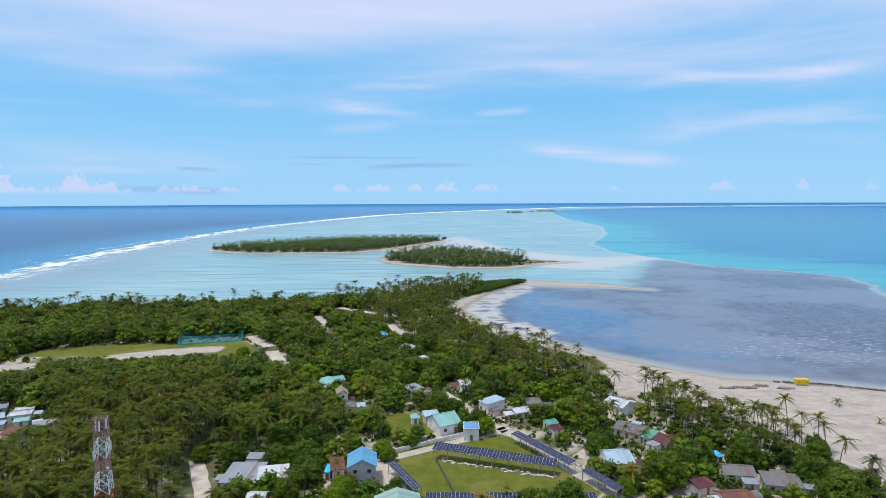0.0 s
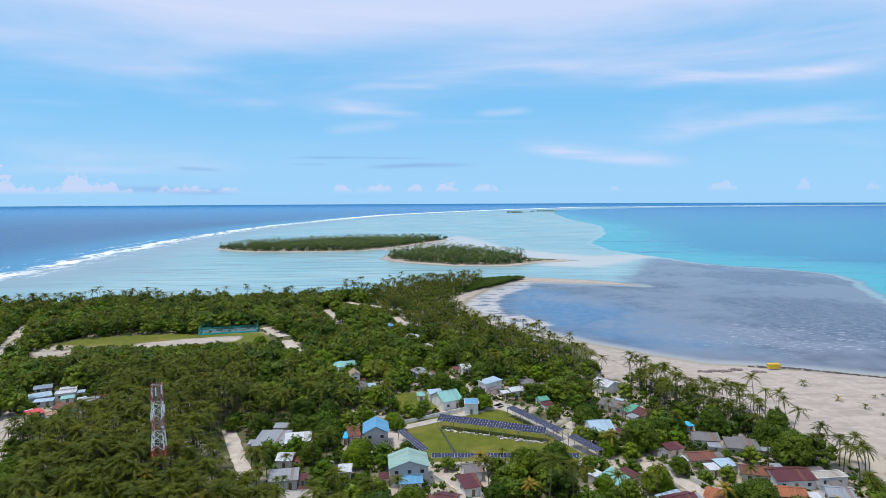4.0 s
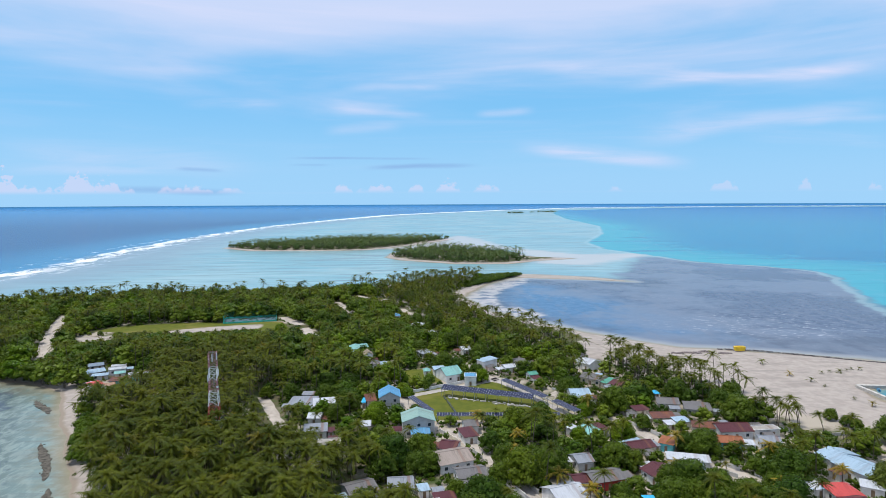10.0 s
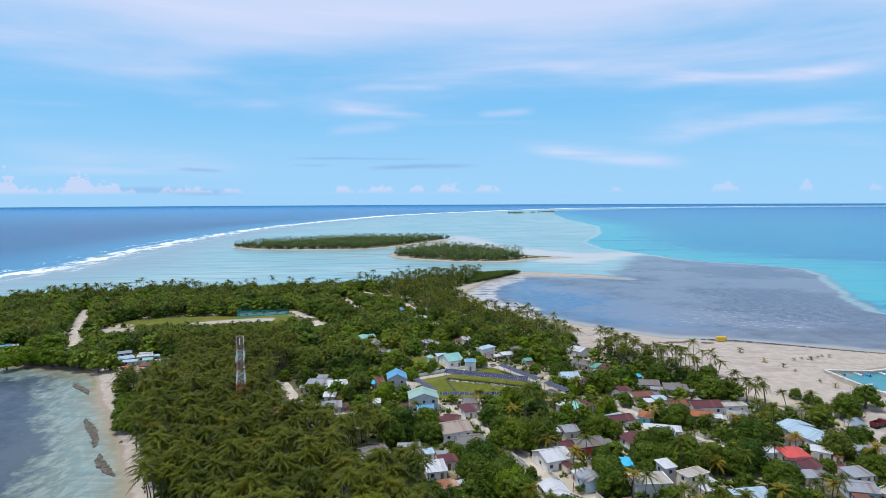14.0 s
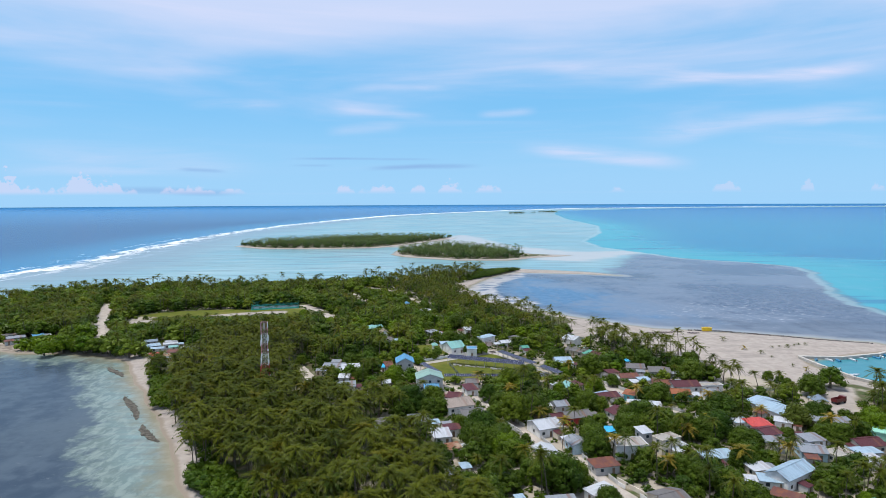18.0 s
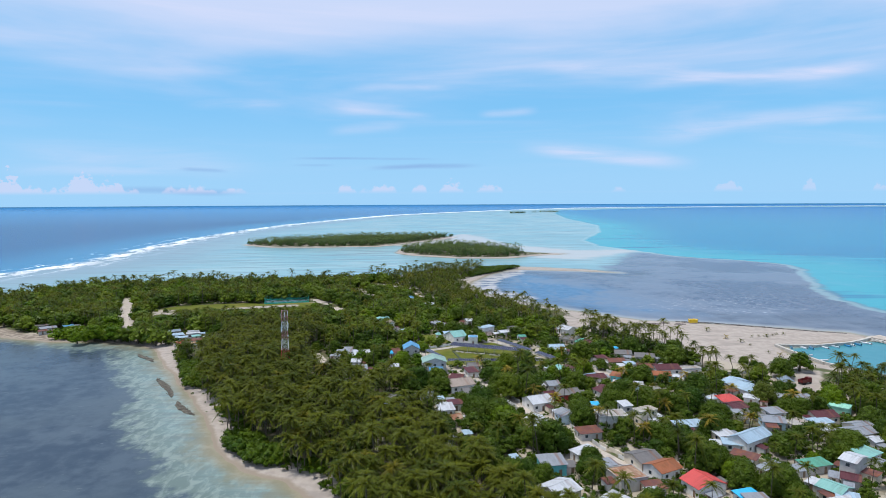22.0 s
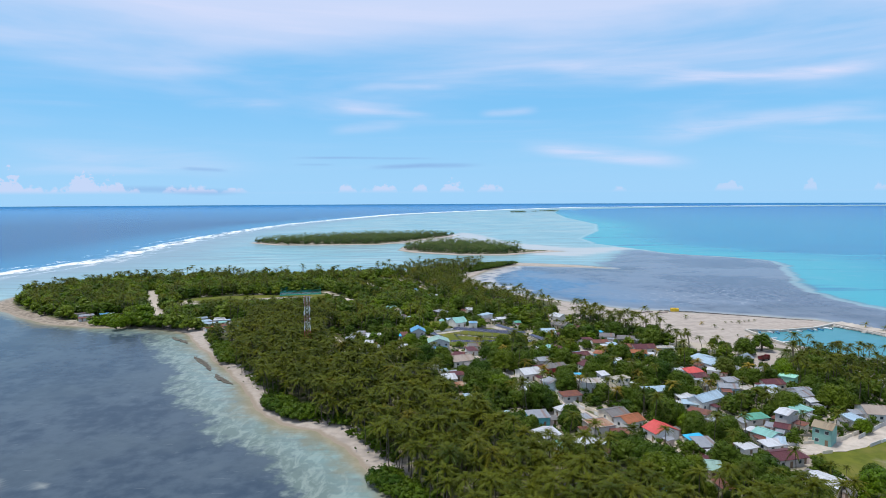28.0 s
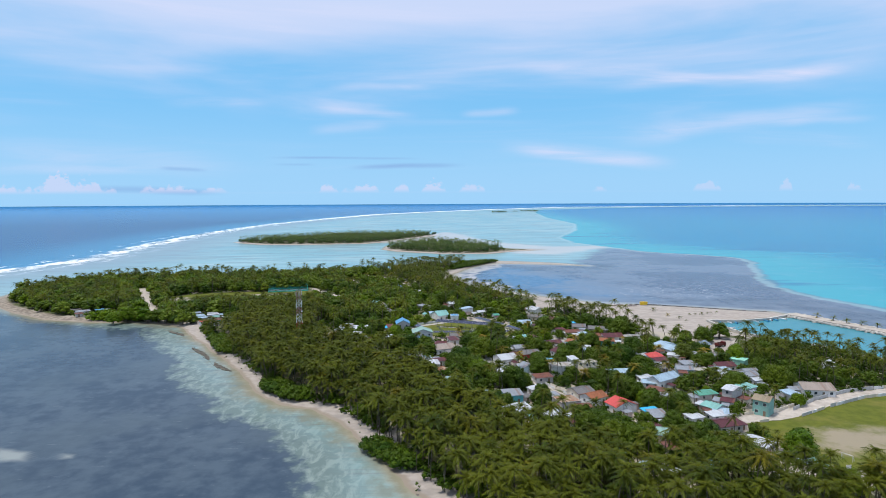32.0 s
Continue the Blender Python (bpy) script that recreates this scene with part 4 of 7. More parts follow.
house(142.1, 123.6, -0, 5.4, 6.0, 2.4, "hip", 2.0, "slate", "none")
house(-41.4, 346.3, 22, 7.3, 8.0, 2.8, "gx", 1.3, "taupe", "cream")
house(-36.7, 354.5, 24, 6.9, 7.0, 2.8, "shed", 0.6, "blue", "white")
house(-17.9, 323.5, -38, 8.4, 7.0, 2.8, "gx", 1.0, "white", "cream")
house(-9.4, 298.8, 42, 4.8, 6.0, 2.8, "shed", 0.5, "white", "white")
house(-11.3, 248.2, -59, 14.1, 6.0, 2.8, "shed", 0.5, "silver", "grey")
house(-63.7, 344.5, -1, 4.5, 4.0, 2.6, "shed", 0.4, "white", "white")
house(-165.8, 217.8, 37, 8.1, 6.0, 2.5, "shed", 0.4, "paleblue", "grey")
house(-157.4, 221.2, 24, 7.2, 5.0, 2.6, "flat", 0.0, "white", "white")
house(-154.8, 198.1, 53, 5.3, 6.0, 2.4, "shed", 0.4, "red", "white")
house(-147.5, 204.8, 12, 8.3, 6.0, 2.4, "shed", 0.4, "rust", "cyan")
house(-143.8, 211.7, 35, 4.8, 5.0, 2.4, "shed", 0.4, "silver", "cyan")
house(79.1, 70.5, 9, 10.7, 6.0, 2.7, "shed", 0.5, "paleblue", "white")
house(99.7, 100.1, 18, 4.7, 5.0, 2.7, "shed", 0.4, "white", "white")
house(117.1, 71.7, 20, 6.7, 5.0, 2.7, "flat", 0.0, "concrete", "cream")
house(123.6, 67.5, 8, 7.6, 6.0, 2.6, "shed", 0.4, "white", "white")
house(137.1, 68.5, 19, 8.1, 8.0, 2.8, "gx", 1.2, "silver", "cream")
house(133.6, 56.5, 18, 4.8, 5.0, 2.7, "gx", 0.8, "white", "white")
house(51.6, 24.6, 10, 6.0, 5.0, 2.6, "shed", 0.4, "rust", "cream")
house(50.5, 20.5, 13, 4.3, 5.0, 2.6, "shed", 0.4, "white", "white")
house(87.4, 62.1, 13, 6.6, 5.0, 2.6, "shed", 0.4, "white", "cream")
house(96.3, 19.8, 20, 3.8, 4.0, 2.4, "shed", 0.3, "rust", "cream")
house(59.0, 129.6, 26, 8.1, 5.0, 2.7, "shed", 0.4, "paleblue", "cream")
house(-2.8, 59.0, 24, 3.8, 4.0, 2.5, "shed", 0.3, "silver", "grey")
house(1.6, 63.5, 18, 3.3, 4.0, 2.5, "shed", 0.3, "paleblue", "white")
house(15.5, 43.3, 17, 2.9, 4.0, 2.5, "shed", 0.3, "paleblue", "white")
house(33.8, 96.8, 22, 5.7, 5.0, 2.6, "shed", 0.4, "maroon", "white")
house(42.9, 39.2, 21, 4.7, 5.0, 2.6, "shed", 0.4, "silver", "grey")
house(88.1, 12.8, 19, 6.3, 5.0, 2.6, "shed", 0.4, "white", "white")
house(97.5, 14.9, 15, 8.0, 5.0, 2.6, "shed", 0.4, "white", "white")
house(137.6, 37.4, 19, 6.0, 6.0, 2.8, "shed", 0.5, "paleblue", "white")
house(180.1, 81.2, 25, 8.7, 5.0, 2.8, "gx", 1.0, "white", "white")
house(133.0, 98.3, 22, 10.6, 6.0, 2.8, "gx", 1.0, "silver", "cream")
house(71.7, 163.2, 17, 6.0, 5.0, 2.6, "shed", 0.4, "maroon", "cream")
house(84.3, 182.7, 15, 2.6, 4.0, 2.5, "shed", 0.3, "cyan", "white")
house(35.9, 104.7, 11, 4.8, 6.0, 2.7, "gx", 1.0, "maroon", "white")
house(-257.0, 240.0, 39, 9.4, 6.0, 2.4, "shed", 0.4, "silver", "grey")
house(-248.0, 246.0, 40, 6.2, 5.0, 2.4, "shed", 0.4, "blue", "grey")
house(-266.0, 247.0, 51, 7.5, 5.0, 2.4, "shed", 0.4, "grey", "grey")

house(-172.0, 229.0, 30, 7.0, 5.0, 2.4, "shed", 0.4, "slate", "grey")
house(-159.5, 226.5, 24, 6.0, 3.2, 2.6, "flat", 0.0, "white", "white")
house(-160.5, 212.0, 20, 7.0, 4.0, 2.3, "shed", 0.3, "paleblue", "grey")
house(-141.0, 214.0, 10, 5.0, 4.0, 2.3, "shed", 0.3, "silver", "grey")
house(-153.5, 216.0, 28, 5.0, 4.0, 2.2, "shed", 0.3, "teal", "cream")
house(-148.0, 197.5, 40, 4.5, 4.0, 2.2, "shed", 0.3, "rustbrown", "cream")
house(-255.0, 231.5, 35, 5.0, 4.0, 2.2, "shed", 0.3, "rust", "grey")

# ---- roads, yards and the plan that plants keep clear of ----
LANES = []


def strip(name, line, half, z, label, mat, category="road"):
    """A lane: a low slab that follows a line on the ground, with worn, uneven edges."""
    pts, out = np.asarray(line, float), []
    for p, q in zip(pts[:-1], pts[1:]):
        n = max(2, int(np.hypot(*(q - p)) / 2.5))
        out += [p + (q - p) * k / n for k in range(n)]
    out = np.array(out + [pts[-1]])
    way = np.gradient(out, axis=0)
    way /= np.linalg.norm(way, axis=1)[:, None]
    side = np.column_stack([-way[:, 1], way[:, 0]])
    r = np.random.RandomState(int(abs(line[0][0]) * 7 + abs(line[0][1])))
    left, right = out + side * (half * r.uniform(0.85, 1.15, len(out)))[:, None], out - side * (half * r.uniform(0.85, 1.15, len(out)))[:, None]
    verts, faces = [], []
    for a, b in zip(left, right):
        verts += [(*a, z), (*b, z), (*a, z - 0.3), (*b, z - 0.3)]
    for i in range(len(out) - 1):
        k = 4 * i
        faces += [(k + 1, k + 5, k + 4, k), (k, k + 4, k + 6, k + 2), (k + 3, k + 7, k + 5, k + 1)]
    me = bpy.data.meshes.new(name)
    me.from_pydata(verts, [], faces)
    me.materials.append(mat)
    KEEP_OUT_LINES.append((line, half))
    LANES.append((line, half))
    return tagged(new(name, me), label, category, kind="structure")


SAND_LANE = plain("pale_coral_sand", (0.42, 0.375, 0.325), 0.95, 0, 0.12, 0.35)
PAVING = plain("concrete_paving", (0.37, 0.34, 0.31), 0.9, 0, 0.12, 0.3)
for line, half, mat in (
        ([(-27, 192), (-17, 186), (-4, 194), (9, 202), (19, 208), (23, 212)], 1.8, PAVING), ([(21, 209), (32, 191), (38, 177), (44, 166), (50, 156)], 1.7, PAVING),
        ([(0, 252), (4, 243), (10, 231), (14, 219), (21, 210)], 2.0, SAND_LANE), ([(-89, 425), (-76, 395), (-65, 369)], 2.6, SAND_LANE), ([(-116, 362), (-97, 335)], 3.6, SAND_LANE),
        ([(-93, 325), (-80, 298)], 3.4, SAND_LANE), ([(-35, 394), (-21, 350)], 2.6, SAND_LANE), ([(-79, 459), (-49, 433)], 3.0, SAND_LANE),
        ([(-78, 186), (-71, 172), (-66, 161), (-60, 150)], 2.2, SAND_LANE), ([(-2, 148), (6, 136), (12, 124), (17, 109), (24, 95), (29, 78), (31, 71)], 1.9, SAND_LANE),
        ([(36, 74), (42, 55), (48, 44), (56, 34)], 2.3, SAND_LANE), ([(60, 156), (65, 148), (72, 134)], 2.4, SAND_LANE), ([(78, 120), (87, 110), (96, 98)], 2.2, SAND_LANE),
        ([(96, 12), (111, 16), (125, 19), (146, 31), (167, 41), (190, 47)], 3.4, SAND_LANE), ([(-274, 370), (-252, 323), (-227, 276), (-212, 248)], 4.6, SAND_LANE),
        ([(-24, 190), (-18, 178), (-10, 160), (-6, 150)], 2.2, SAND_LANE), ([(43, 190), (50, 184), (54, 176)], 4.0, SAND_LANE), ([(100, -28), (112, -32), (135, -26)], 2.2, SAND_LANE)):
    strip("road", line, half, 1.27, "pale sandy village lane between the houses" if mat is SAND_LANE else "grey concrete lane beside the grass field", mat)


def low_wall(line, height=1.3, mat=None, label="white-painted boundary wall along a lane"):
    """A rendered yard wall in straight runs."""
    pieces = []
    for p, q in zip(line[:-1], line[1:]):
        p, q = Vector(p), Vector(q)
        d = (q - p).normalized()
        s = Vector((-d.y, d.x)) * 0.09
        v = [(*(p + s), 1.0), (*(p - s), 1.0), (*(q - s), 1.0), (*(q + s), 1.0)]
        v += [(a, b, 1.15 + height) for a, b, _ in v]
        pieces.append((v, [(3, 2, 1, 0), (4, 5, 6, 7), (0, 1, 5, 4), (1, 2, 6, 5), (2, 3, 7, 6), (3, 0, 4, 7)]))
    ob = new("boundary_wall", shape("boundary_wall", pieces, mat or WALL_MATS["white"]))
    KEEP_OUT_LINES.append((line, 0.6))
    return tagged(ob, label, "wall", group="yard walls")


low_wall([(-27, 196), (-17, 190), (-4, 198), (9, 206), (17, 211)])
low_wall([(24, 210), (34, 194), (41, 179), (47, 168), (53, 158)], 0.6, WALL_MATS["grey"], "low grey kerb wall along a lane")
low_wall([(44, 194), (52, 193), (57, 186), (56, 176)], 1.0)
low_wall([(10, 115), (17, 101), (22, 92)], 1.4, WALL_MATS["grey"], "bare grey block wall beside a sandy lane")
low_wall([(84, 105), (94, 95)], 1.4, WALL_MATS["grey"], "bare grey block wall beside a sandy lane")
low_wall([(131, 24), (146, 35), (166, 45)], 1.5, WALL_MATS["grey"], "pale grey block wall beside the sports field")
low_wall([(113, 22), (121, 21), (127, 24)], 1.6, WALL_MATS["cream"], "cream block wall round a yard")
low_wall([(45, 58), (51, 47), (58, 38)], 1.4, WALL_MATS["cream"], "cream yard wall beside a sandy lane")
low_wall([(114, 148), (124, 140), (136, 142)], 1.3, WALL_MATS["grey"], "low grey wall at the edge of the beach")


def clear_of(x, y, hw, hd, turn, skip=None):
    """True where a small rectangle meets no house and no lane."""
    c, s = math.cos(turn), math.sin(turn)
    corners = np.array([(x + u * c - v * s, y + u * s + v * c) for u in (-hw, 0, hw) for v in (-hd, 0, hd)])
    for ox, oy, ot, ow, od, _ in KEEP_OUT:
        if (ox, oy) == skip:
            continue
        a, b = math.cos(ot), math.sin(ot)
        u, v = (corners[:, 0] - ox) * a + (corners[:, 1] - oy) * b, -(corners[:, 0] - ox) * b + (corners[:, 1] - oy) * a
        if ((abs(u) < ow + 0.3) & (abs(v) < od + 0.3)).any():
            return False
    return all(near_line(corners, line).min() > half + 0.2 for line, half in KEEP_OUT_LINES) and max(away(corners, q).max() for q in GRASS_FIELDS + SANDS[1:]) < -0.5


# lean-to kitchens and sheds against the houses
for (x, y, turn, hw, hd, _), eave in list(zip(KEEP_OUT, EAVES)):
    if y < -60 or hw < 2.2:
        continue
    for _ in range(2 if x > 60 else 1):
        side = house_draw.choice((-1, 1, 0, 2))
        w_, d_ = house_draw.uniform(2.6, 4.4), house_draw.uniform(3.0, 4.6)
        if side in (-1, 1):
            u, v = side * (hw + w_ / 2 - 0.2), house_draw.uniform(-0.4, 0.4) * hd
        else:
            u, v = house_draw.uniform(-0.5, 0.5) * hw, (hd + d_ / 2 - 0.2) * (1 if side else -1)
        c, s = math.cos(turn), math.sin(turn)
        ax, ay = x + u * c - v * s, y + u * s + v * c
        if not clear_of(ax, ay, w_ / 2, d_ / 2, turn, (x, y)):
            continue
        roof = house_draw.choice(("silver", "rust", "grey", "white", "maroon", "silver", "paleblue", "grey", "white", "maroon"))
        shed = tagged(empty("lean_to", ax, ay, 1.15, turn), "low lean-to shed with a " + ROOFS[roof][2] + " sheet roof against a house", "shed", "lean-to sheds")
        a, b, low = w_ / 2, d_ / 2, min(eave - 0.35, 2.5) - house_draw.uniform(0.1, 0.5)
        wm = WALL_MATS[house_draw.choice(("grey", "cream", "white", "grey", "pink"))]
        part("wall", shape("wall", [block(-a + 0.2, a - 0.2, -b + 0.2, -b + 0.3, -0.2, low - 0.05), block(-a + 0.2, -a + 0.3, -b + 0.3, b - 0.2, -0.2, low - 0.05), block(a - 0.3, a - 0.2, -b + 0.3, b - 0.2, -0.2, low - 0.05)], wm), shed)
        part("roof_sheet", shape("roof_sheet", [prism([[(-a, -b, low), (a, -b, low), (a, b, low + 0.35), (-a, b, low + 0.35)]], 0.06)], ROOF_MATS[roof], (1, 0)), shed)
        part("door", shape("door", [block(-0.4, 0.4, -b + 0.16, -b + 0.197, 0, min(1.9, low - 0.2))], DOOR), shed)
        KEEP_OUT.append((ax, ay, turn, a, b, 2.0))
        EAVES.append(low)

# yard walls along the lanes
for line, half in [q for q in LANES if -30 < q[0][0][0] < 100 and q[0][0][1] < 170]:
    for p, q in zip(line[:-1], line[1:]):
        d = (Vector(q) - Vector(p))
        run, d = d.length, d.normalized()
        for side in (-1, 1):
            s = Vector((-d.y, d.x)) * side * (half + 0.5)
            k = 0.0
            while k < run - 3:
                step = house_draw.uniform(3, 7)
                a, b = Vector(p) + d * k + s, Vector(p) + d * min(run, k + step) + s
                m = (a + b) / 2
                if house_draw.random() < 0.7 and all(math.hypot(m.x - o[0], m.y - o[1]) > max(o[3], o[4]) + 1.0 for o in KEEP_OUT):
                    low_wall([tuple(a), tuple(b)], house_draw.uniform(1.1, 1.6), WALL_MATS[house_draw.choice(("grey", "cream", "white", "grey"))], "rendered block yard wall beside a sandy lane")
                    KEEP_OUT_LINES.pop()
                k += step + 0.4

# ---- single trees of the village: place, crown radius, kind ----
GROWN = []


def grow(x, y, radius, kind):
    GROWN.append((x, y, radius, kind))


grow(-25.9, 182.4, 3.1, "bright")
grow(-17.7, 184.5, 3.4, "bright")
grow(-10.7, 195.5, 2.9, "broadleaf")
grow(12.5, 211.0, 4.6, "broadleaf")
grow(48.9, 186.8, 5.0, "broadleaf")
grow(50.3, 162.1, 3.5, "bright")
grow(62.8, 166.5, 6.3, "broadleaf")
grow(81.0, 182.0, 2.9, "broadleaf")
grow(93.5, 184.1, 5.1, "broadleaf")
grow(6.8, 207.2, 2.6, "broadleaf")
grow(-17.9, 116.8, 6.8, "broadleaf")
grow(-28.4, 155.2, 4.6, "bright")
grow(-43.0, 158.2, 4.1, "broadleaf")
grow(23.0, 148.1, 5.6, "broadleaf")
grow(32.3, 151.8, 5.4, "broadleaf")
grow(20.4, 106.3, 6.9, "broadleaf")
grow(29.3, 112.6, 6.4, "broadleaf")
grow(104.4, 153.8, 6.9, "broadleaf")
grow(103.4, 166.9, 5.7, "broadleaf")
grow(57.7, 137.6, 4.8, "bright")
grow(52.5, 120.1, 4.0, "broadleaf")
grow(80.1, 124.8, 5.7, "broadleaf")
grow(65.2, 100.1, 6.4, "broadleaf")
grow(96.2, 105.7, 6.9, "broadleaf")
grow(8.8, 96.8, 4.4, "broadleaf")
grow(-44.0, 195.8, 4.5, "broadleaf")
grow(-46.1, 180.8, 4.3, "broadleaf")
grow(7.1, 79.9, 5.7, "broadleaf")
grow(14.8, 75.5, 5.3, "bright")
grow(49.9, 81.1, 3.7, "broadleaf")
grow(76.8, 91.3, 5.4, "broadleaf")
grow(91.1, 79.3, 5.2, "broadleaf")
grow(88.5, 91.2, 6.2, "broadleaf")
grow(120.6, 100.7, 5.7, "reddish")
grow(130.6, 106.9, 4.7, "broadleaf")
grow(146.0, 135.0, 5.7, "broadleaf")
grow(160.3, 145.0, 6.9, "feathery")
grow(125.0, 88.9, 3.6, "broadleaf")
grow(28.0, 52.2, 6.9, "broadleaf")
grow(36.1, 33.7, 4.4, "broadleaf")
grow(7.5, 89.1, 6.9, "broadleaf")
grow(43.3, 75.8, 5.3, "broadleaf")
grow(72.0, 38.2, 6.9, "broadleaf")
grow(78.9, 30.0, 4.8, "broadleaf")
grow(87.1, 24.3, 5.2, "broadleaf")
grow(122.3, 53.3, 5.2, "broadleaf")
grow(158.7, 95.2, 6.9, "broadleaf")
grow(71.6, 54.5, 4.2, "broadleaf")
grow(3.2, 40.6, 6.1, "broadleaf")
grow(47.8, 6.1, 5.2, "broadleaf")
grow(52.0, -9.4, 6.5, "broadleaf")
grow(78.7, -9.3, 5.7, "broadleaf")
grow(107.3, -18.5, 5.8, "bright")
grow(106.4, -41.5, 5.0, "bright")
grow(85.0, 66.6, 4.5, "broadleaf")
grow(113.9, 65.5, 2.6, "broadleaf")
grow(147.5, 55.4, 4.7, "broadleaf")
grow(8.5, 57.7, 4.2, "broadleaf")
grow(-218.1, 206.2, 5.3, "bright")
grow(-212.9, 213.5, 6.1, "bright")
grow(-65.4, 183.1, 4.2, "broadleaf")
grow(-50.8, 180.2, 4.6, "broadleaf")
grow(-41.7, 176.7, 4.5, "broadleaf")
grow(-23.9, 136.9, 4.0, "broadleaf")
grow(-27.7, 130.8, 3.9, "broadleaf")
grow(-9.6, 125.6, 5.6, "broadleaf")
grow(-10.8, 113.4, 4.4, "broadleaf")
grow(-6.6, 115.0, 4.0, "broadleaf")
grow(-2.6, 227.0, 6.1, "broadleaf")
grow(22.1, 153.1, 3.8, "broadleaf")
grow(12.7, 129.7, 4.2, "broadleaf")
grow(16.6, 119.0, 4.6, "broadleaf")
grow(13.3, 106.9, 3.8, "broadleaf")
grow(24.7, 118.9, 4.6, "broadleaf")
grow(33.5, 136.3, 3.0, "broadleaf")
grow(1.0, 98.4, 3.6, "broadleaf")
grow(12.1, 96.6, 3.6, "broadleaf")
grow(71.4, 174.4, 4.8, "broadleaf")
grow(91.2, 179.3, 5.5, "broadleaf")
grow(113.0, 179.4, 4.6, "broadleaf")
grow(49.7, 116.8, 5.4, "broadleaf")
grow(45.5, 118.9, 3.4, "broadleaf")
grow(55.1, 116.4, 3.8, "broadleaf")
grow(82.0, 130.5, 5.2, "broadleaf")
grow(76.4, 130.3, 3.7, "broadleaf")
grow(61.4, 102.3, 5.0, "broadleaf")
grow(74.8, 103.4, 4.0, "broadleaf")
grow(57.8, 96.6, 4.1, "broadleaf")
grow(64.5, 95.2, 4.2, "broadleaf")
grow(99.6, 117.6, 4.9, "broadleaf")
grow(88.8, 100.5, 3.7, "broadleaf")
grow(68.2, 148.9, 3.5, "broadleaf")
grow(43.1, 137.1, 3.6, "bright")
grow(5.2, 84.4, 5.8, "broadleaf")
grow(12.2, 79.6, 5.5, "broadleaf")
grow(17.9, 73.5, 4.4, "bright")
grow(44.3, 81.7, 5.6, "broadleaf")
grow(45.2, 94.9, 4.0, "broadleaf")
grow(58.0, 92.4, 5.3, "broadleaf")
grow(55.5, 85.1, 3.8, "broadleaf")
grow(26.6, 57.4, 4.6, "broadleaf")
grow(33.2, 55.7, 4.4, "broadleaf")
grow(38.7, 43.3, 3.9, "broadleaf")
grow(6.6, 43.3, 5.6, "broadleaf")
grow(2.1, 52.8, 3.6, "broadleaf")
grow(9.6, 37.1, 4.0, "broadleaf")
grow(18.1, 33.6, 4.4, "broadleaf")
grow(22.7, 32.0, 3.6, "broadleaf")
grow(81.7, 89.0, 4.9, "broadleaf")
grow(87.9, 69.5, 4.2, "broadleaf")
grow(96.0, 82.8, 4.1, "broadleaf")
grow(71.0, 69.5, 2.9, "broadleaf")
grow(64.4, 61.5, 4.3, "broadleaf")
grow(67.2, 55.2, 4.6, "broadleaf")
grow(73.7, 50.3, 5.0, "broadleaf")
grow(76.2, 40.8, 4.8, "broadleaf")
grow(127.4, 94.5, 3.7, "broadleaf")
grow(125.5, 84.1, 4.8, "broadleaf")
grow(121.5, 87.7, 3.8, "broadleaf")
grow(111.8, 90.4, 2.6, "broadleaf")
grow(149.5, 137.6, 4.1, "broadleaf")
grow(115.5, 46.0, 4.7, "broadleaf")
grow(122.4, 50.6, 4.2, "broadleaf")
grow(76.7, 32.8, 3.8, "bright")
grow(82.2, 38.5, 3.5, "broadleaf")
grow(91.5, 32.5, 3.9, "broadleaf")
grow(147.2, 100.4, 4.7, "bright")
grow(150.9, 89.1, 4.3, "broadleaf")
grow(106.8, 44.3, 2.4, "bright")
grow(14.4, 19.9, 4.9, "broadleaf")
grow(13.2, 33.9, 4.1, "broadleaf")
grow(38.4, 37.3, 4.0, "broadleaf")
grow(37.1, 2.7, 4.7, "broadleaf")
grow(33.9, 6.8, 3.6, "broadleaf")
grow(48.3, 14.4, 4.9, "broadleaf")
grow(53.3, -0.2, 6.4, "broadleaf")
grow(51.9, 8.4, 4.8, "broadleaf")
grow(58.0, -11.8, 6.2, "broadleaf")
grow(65.1, -3.4, 4.3, "broadleaf")
grow(76.8, 26.6, 4.5, "broadleaf")
grow(44.8, -27.9, 3.4, "broadleaf")
grow(141.3, 53.8, 6.5, "broadleaf")
grow(142.6, 62.5, 4.7, "broadleaf")
grow(82.4, 23.2, 4.2, "broadleaf")
grow(87.4, 17.7, 4.4, "broadleaf")
grow(77.0, 3.3, 4.9, "broadleaf")
grow(62.8, -17.7, 3.5, "broadleaf")
grow(79.4, -19.2, 5.1, "broadleaf")
grow(76.1, -19.6, 3.4, "broadleaf")
grow(115.3, -6.2, 3.6, "broadleaf")
grow(67.0, -22.2, 3.1, "broadleaf")
grow(144.1, 72.6, 5.7, "broadleaf")
grow(144.1, 93.3, 5.2, "bright")
grow(136.2, 29.7, 3.3, "bright")
grow(89.5, 4.8, 2.8, "broadleaf")
grow(-39.9, 169.7, 5.3, "broadleaf")
grow(-38.9, 182.2, 3.7, "broadleaf")
grow(-52.6, 193.5, 5.2, "broadleaf")
grow(-64.2, 221.6, 5.0, "broadleaf")
grow(-51.9, 222.8, 4.5, "broadleaf")
grow(-27.6, 159.0, 4.5, "bright")
grow(-28.6, 190.2, 3.5, "bright")
grow(-19.4, 188.4, 3.8, "bright")
grow(3.5, 223.6, 5.0, "broadleaf")
grow(14.6, 206.0, 3.9, "bright")
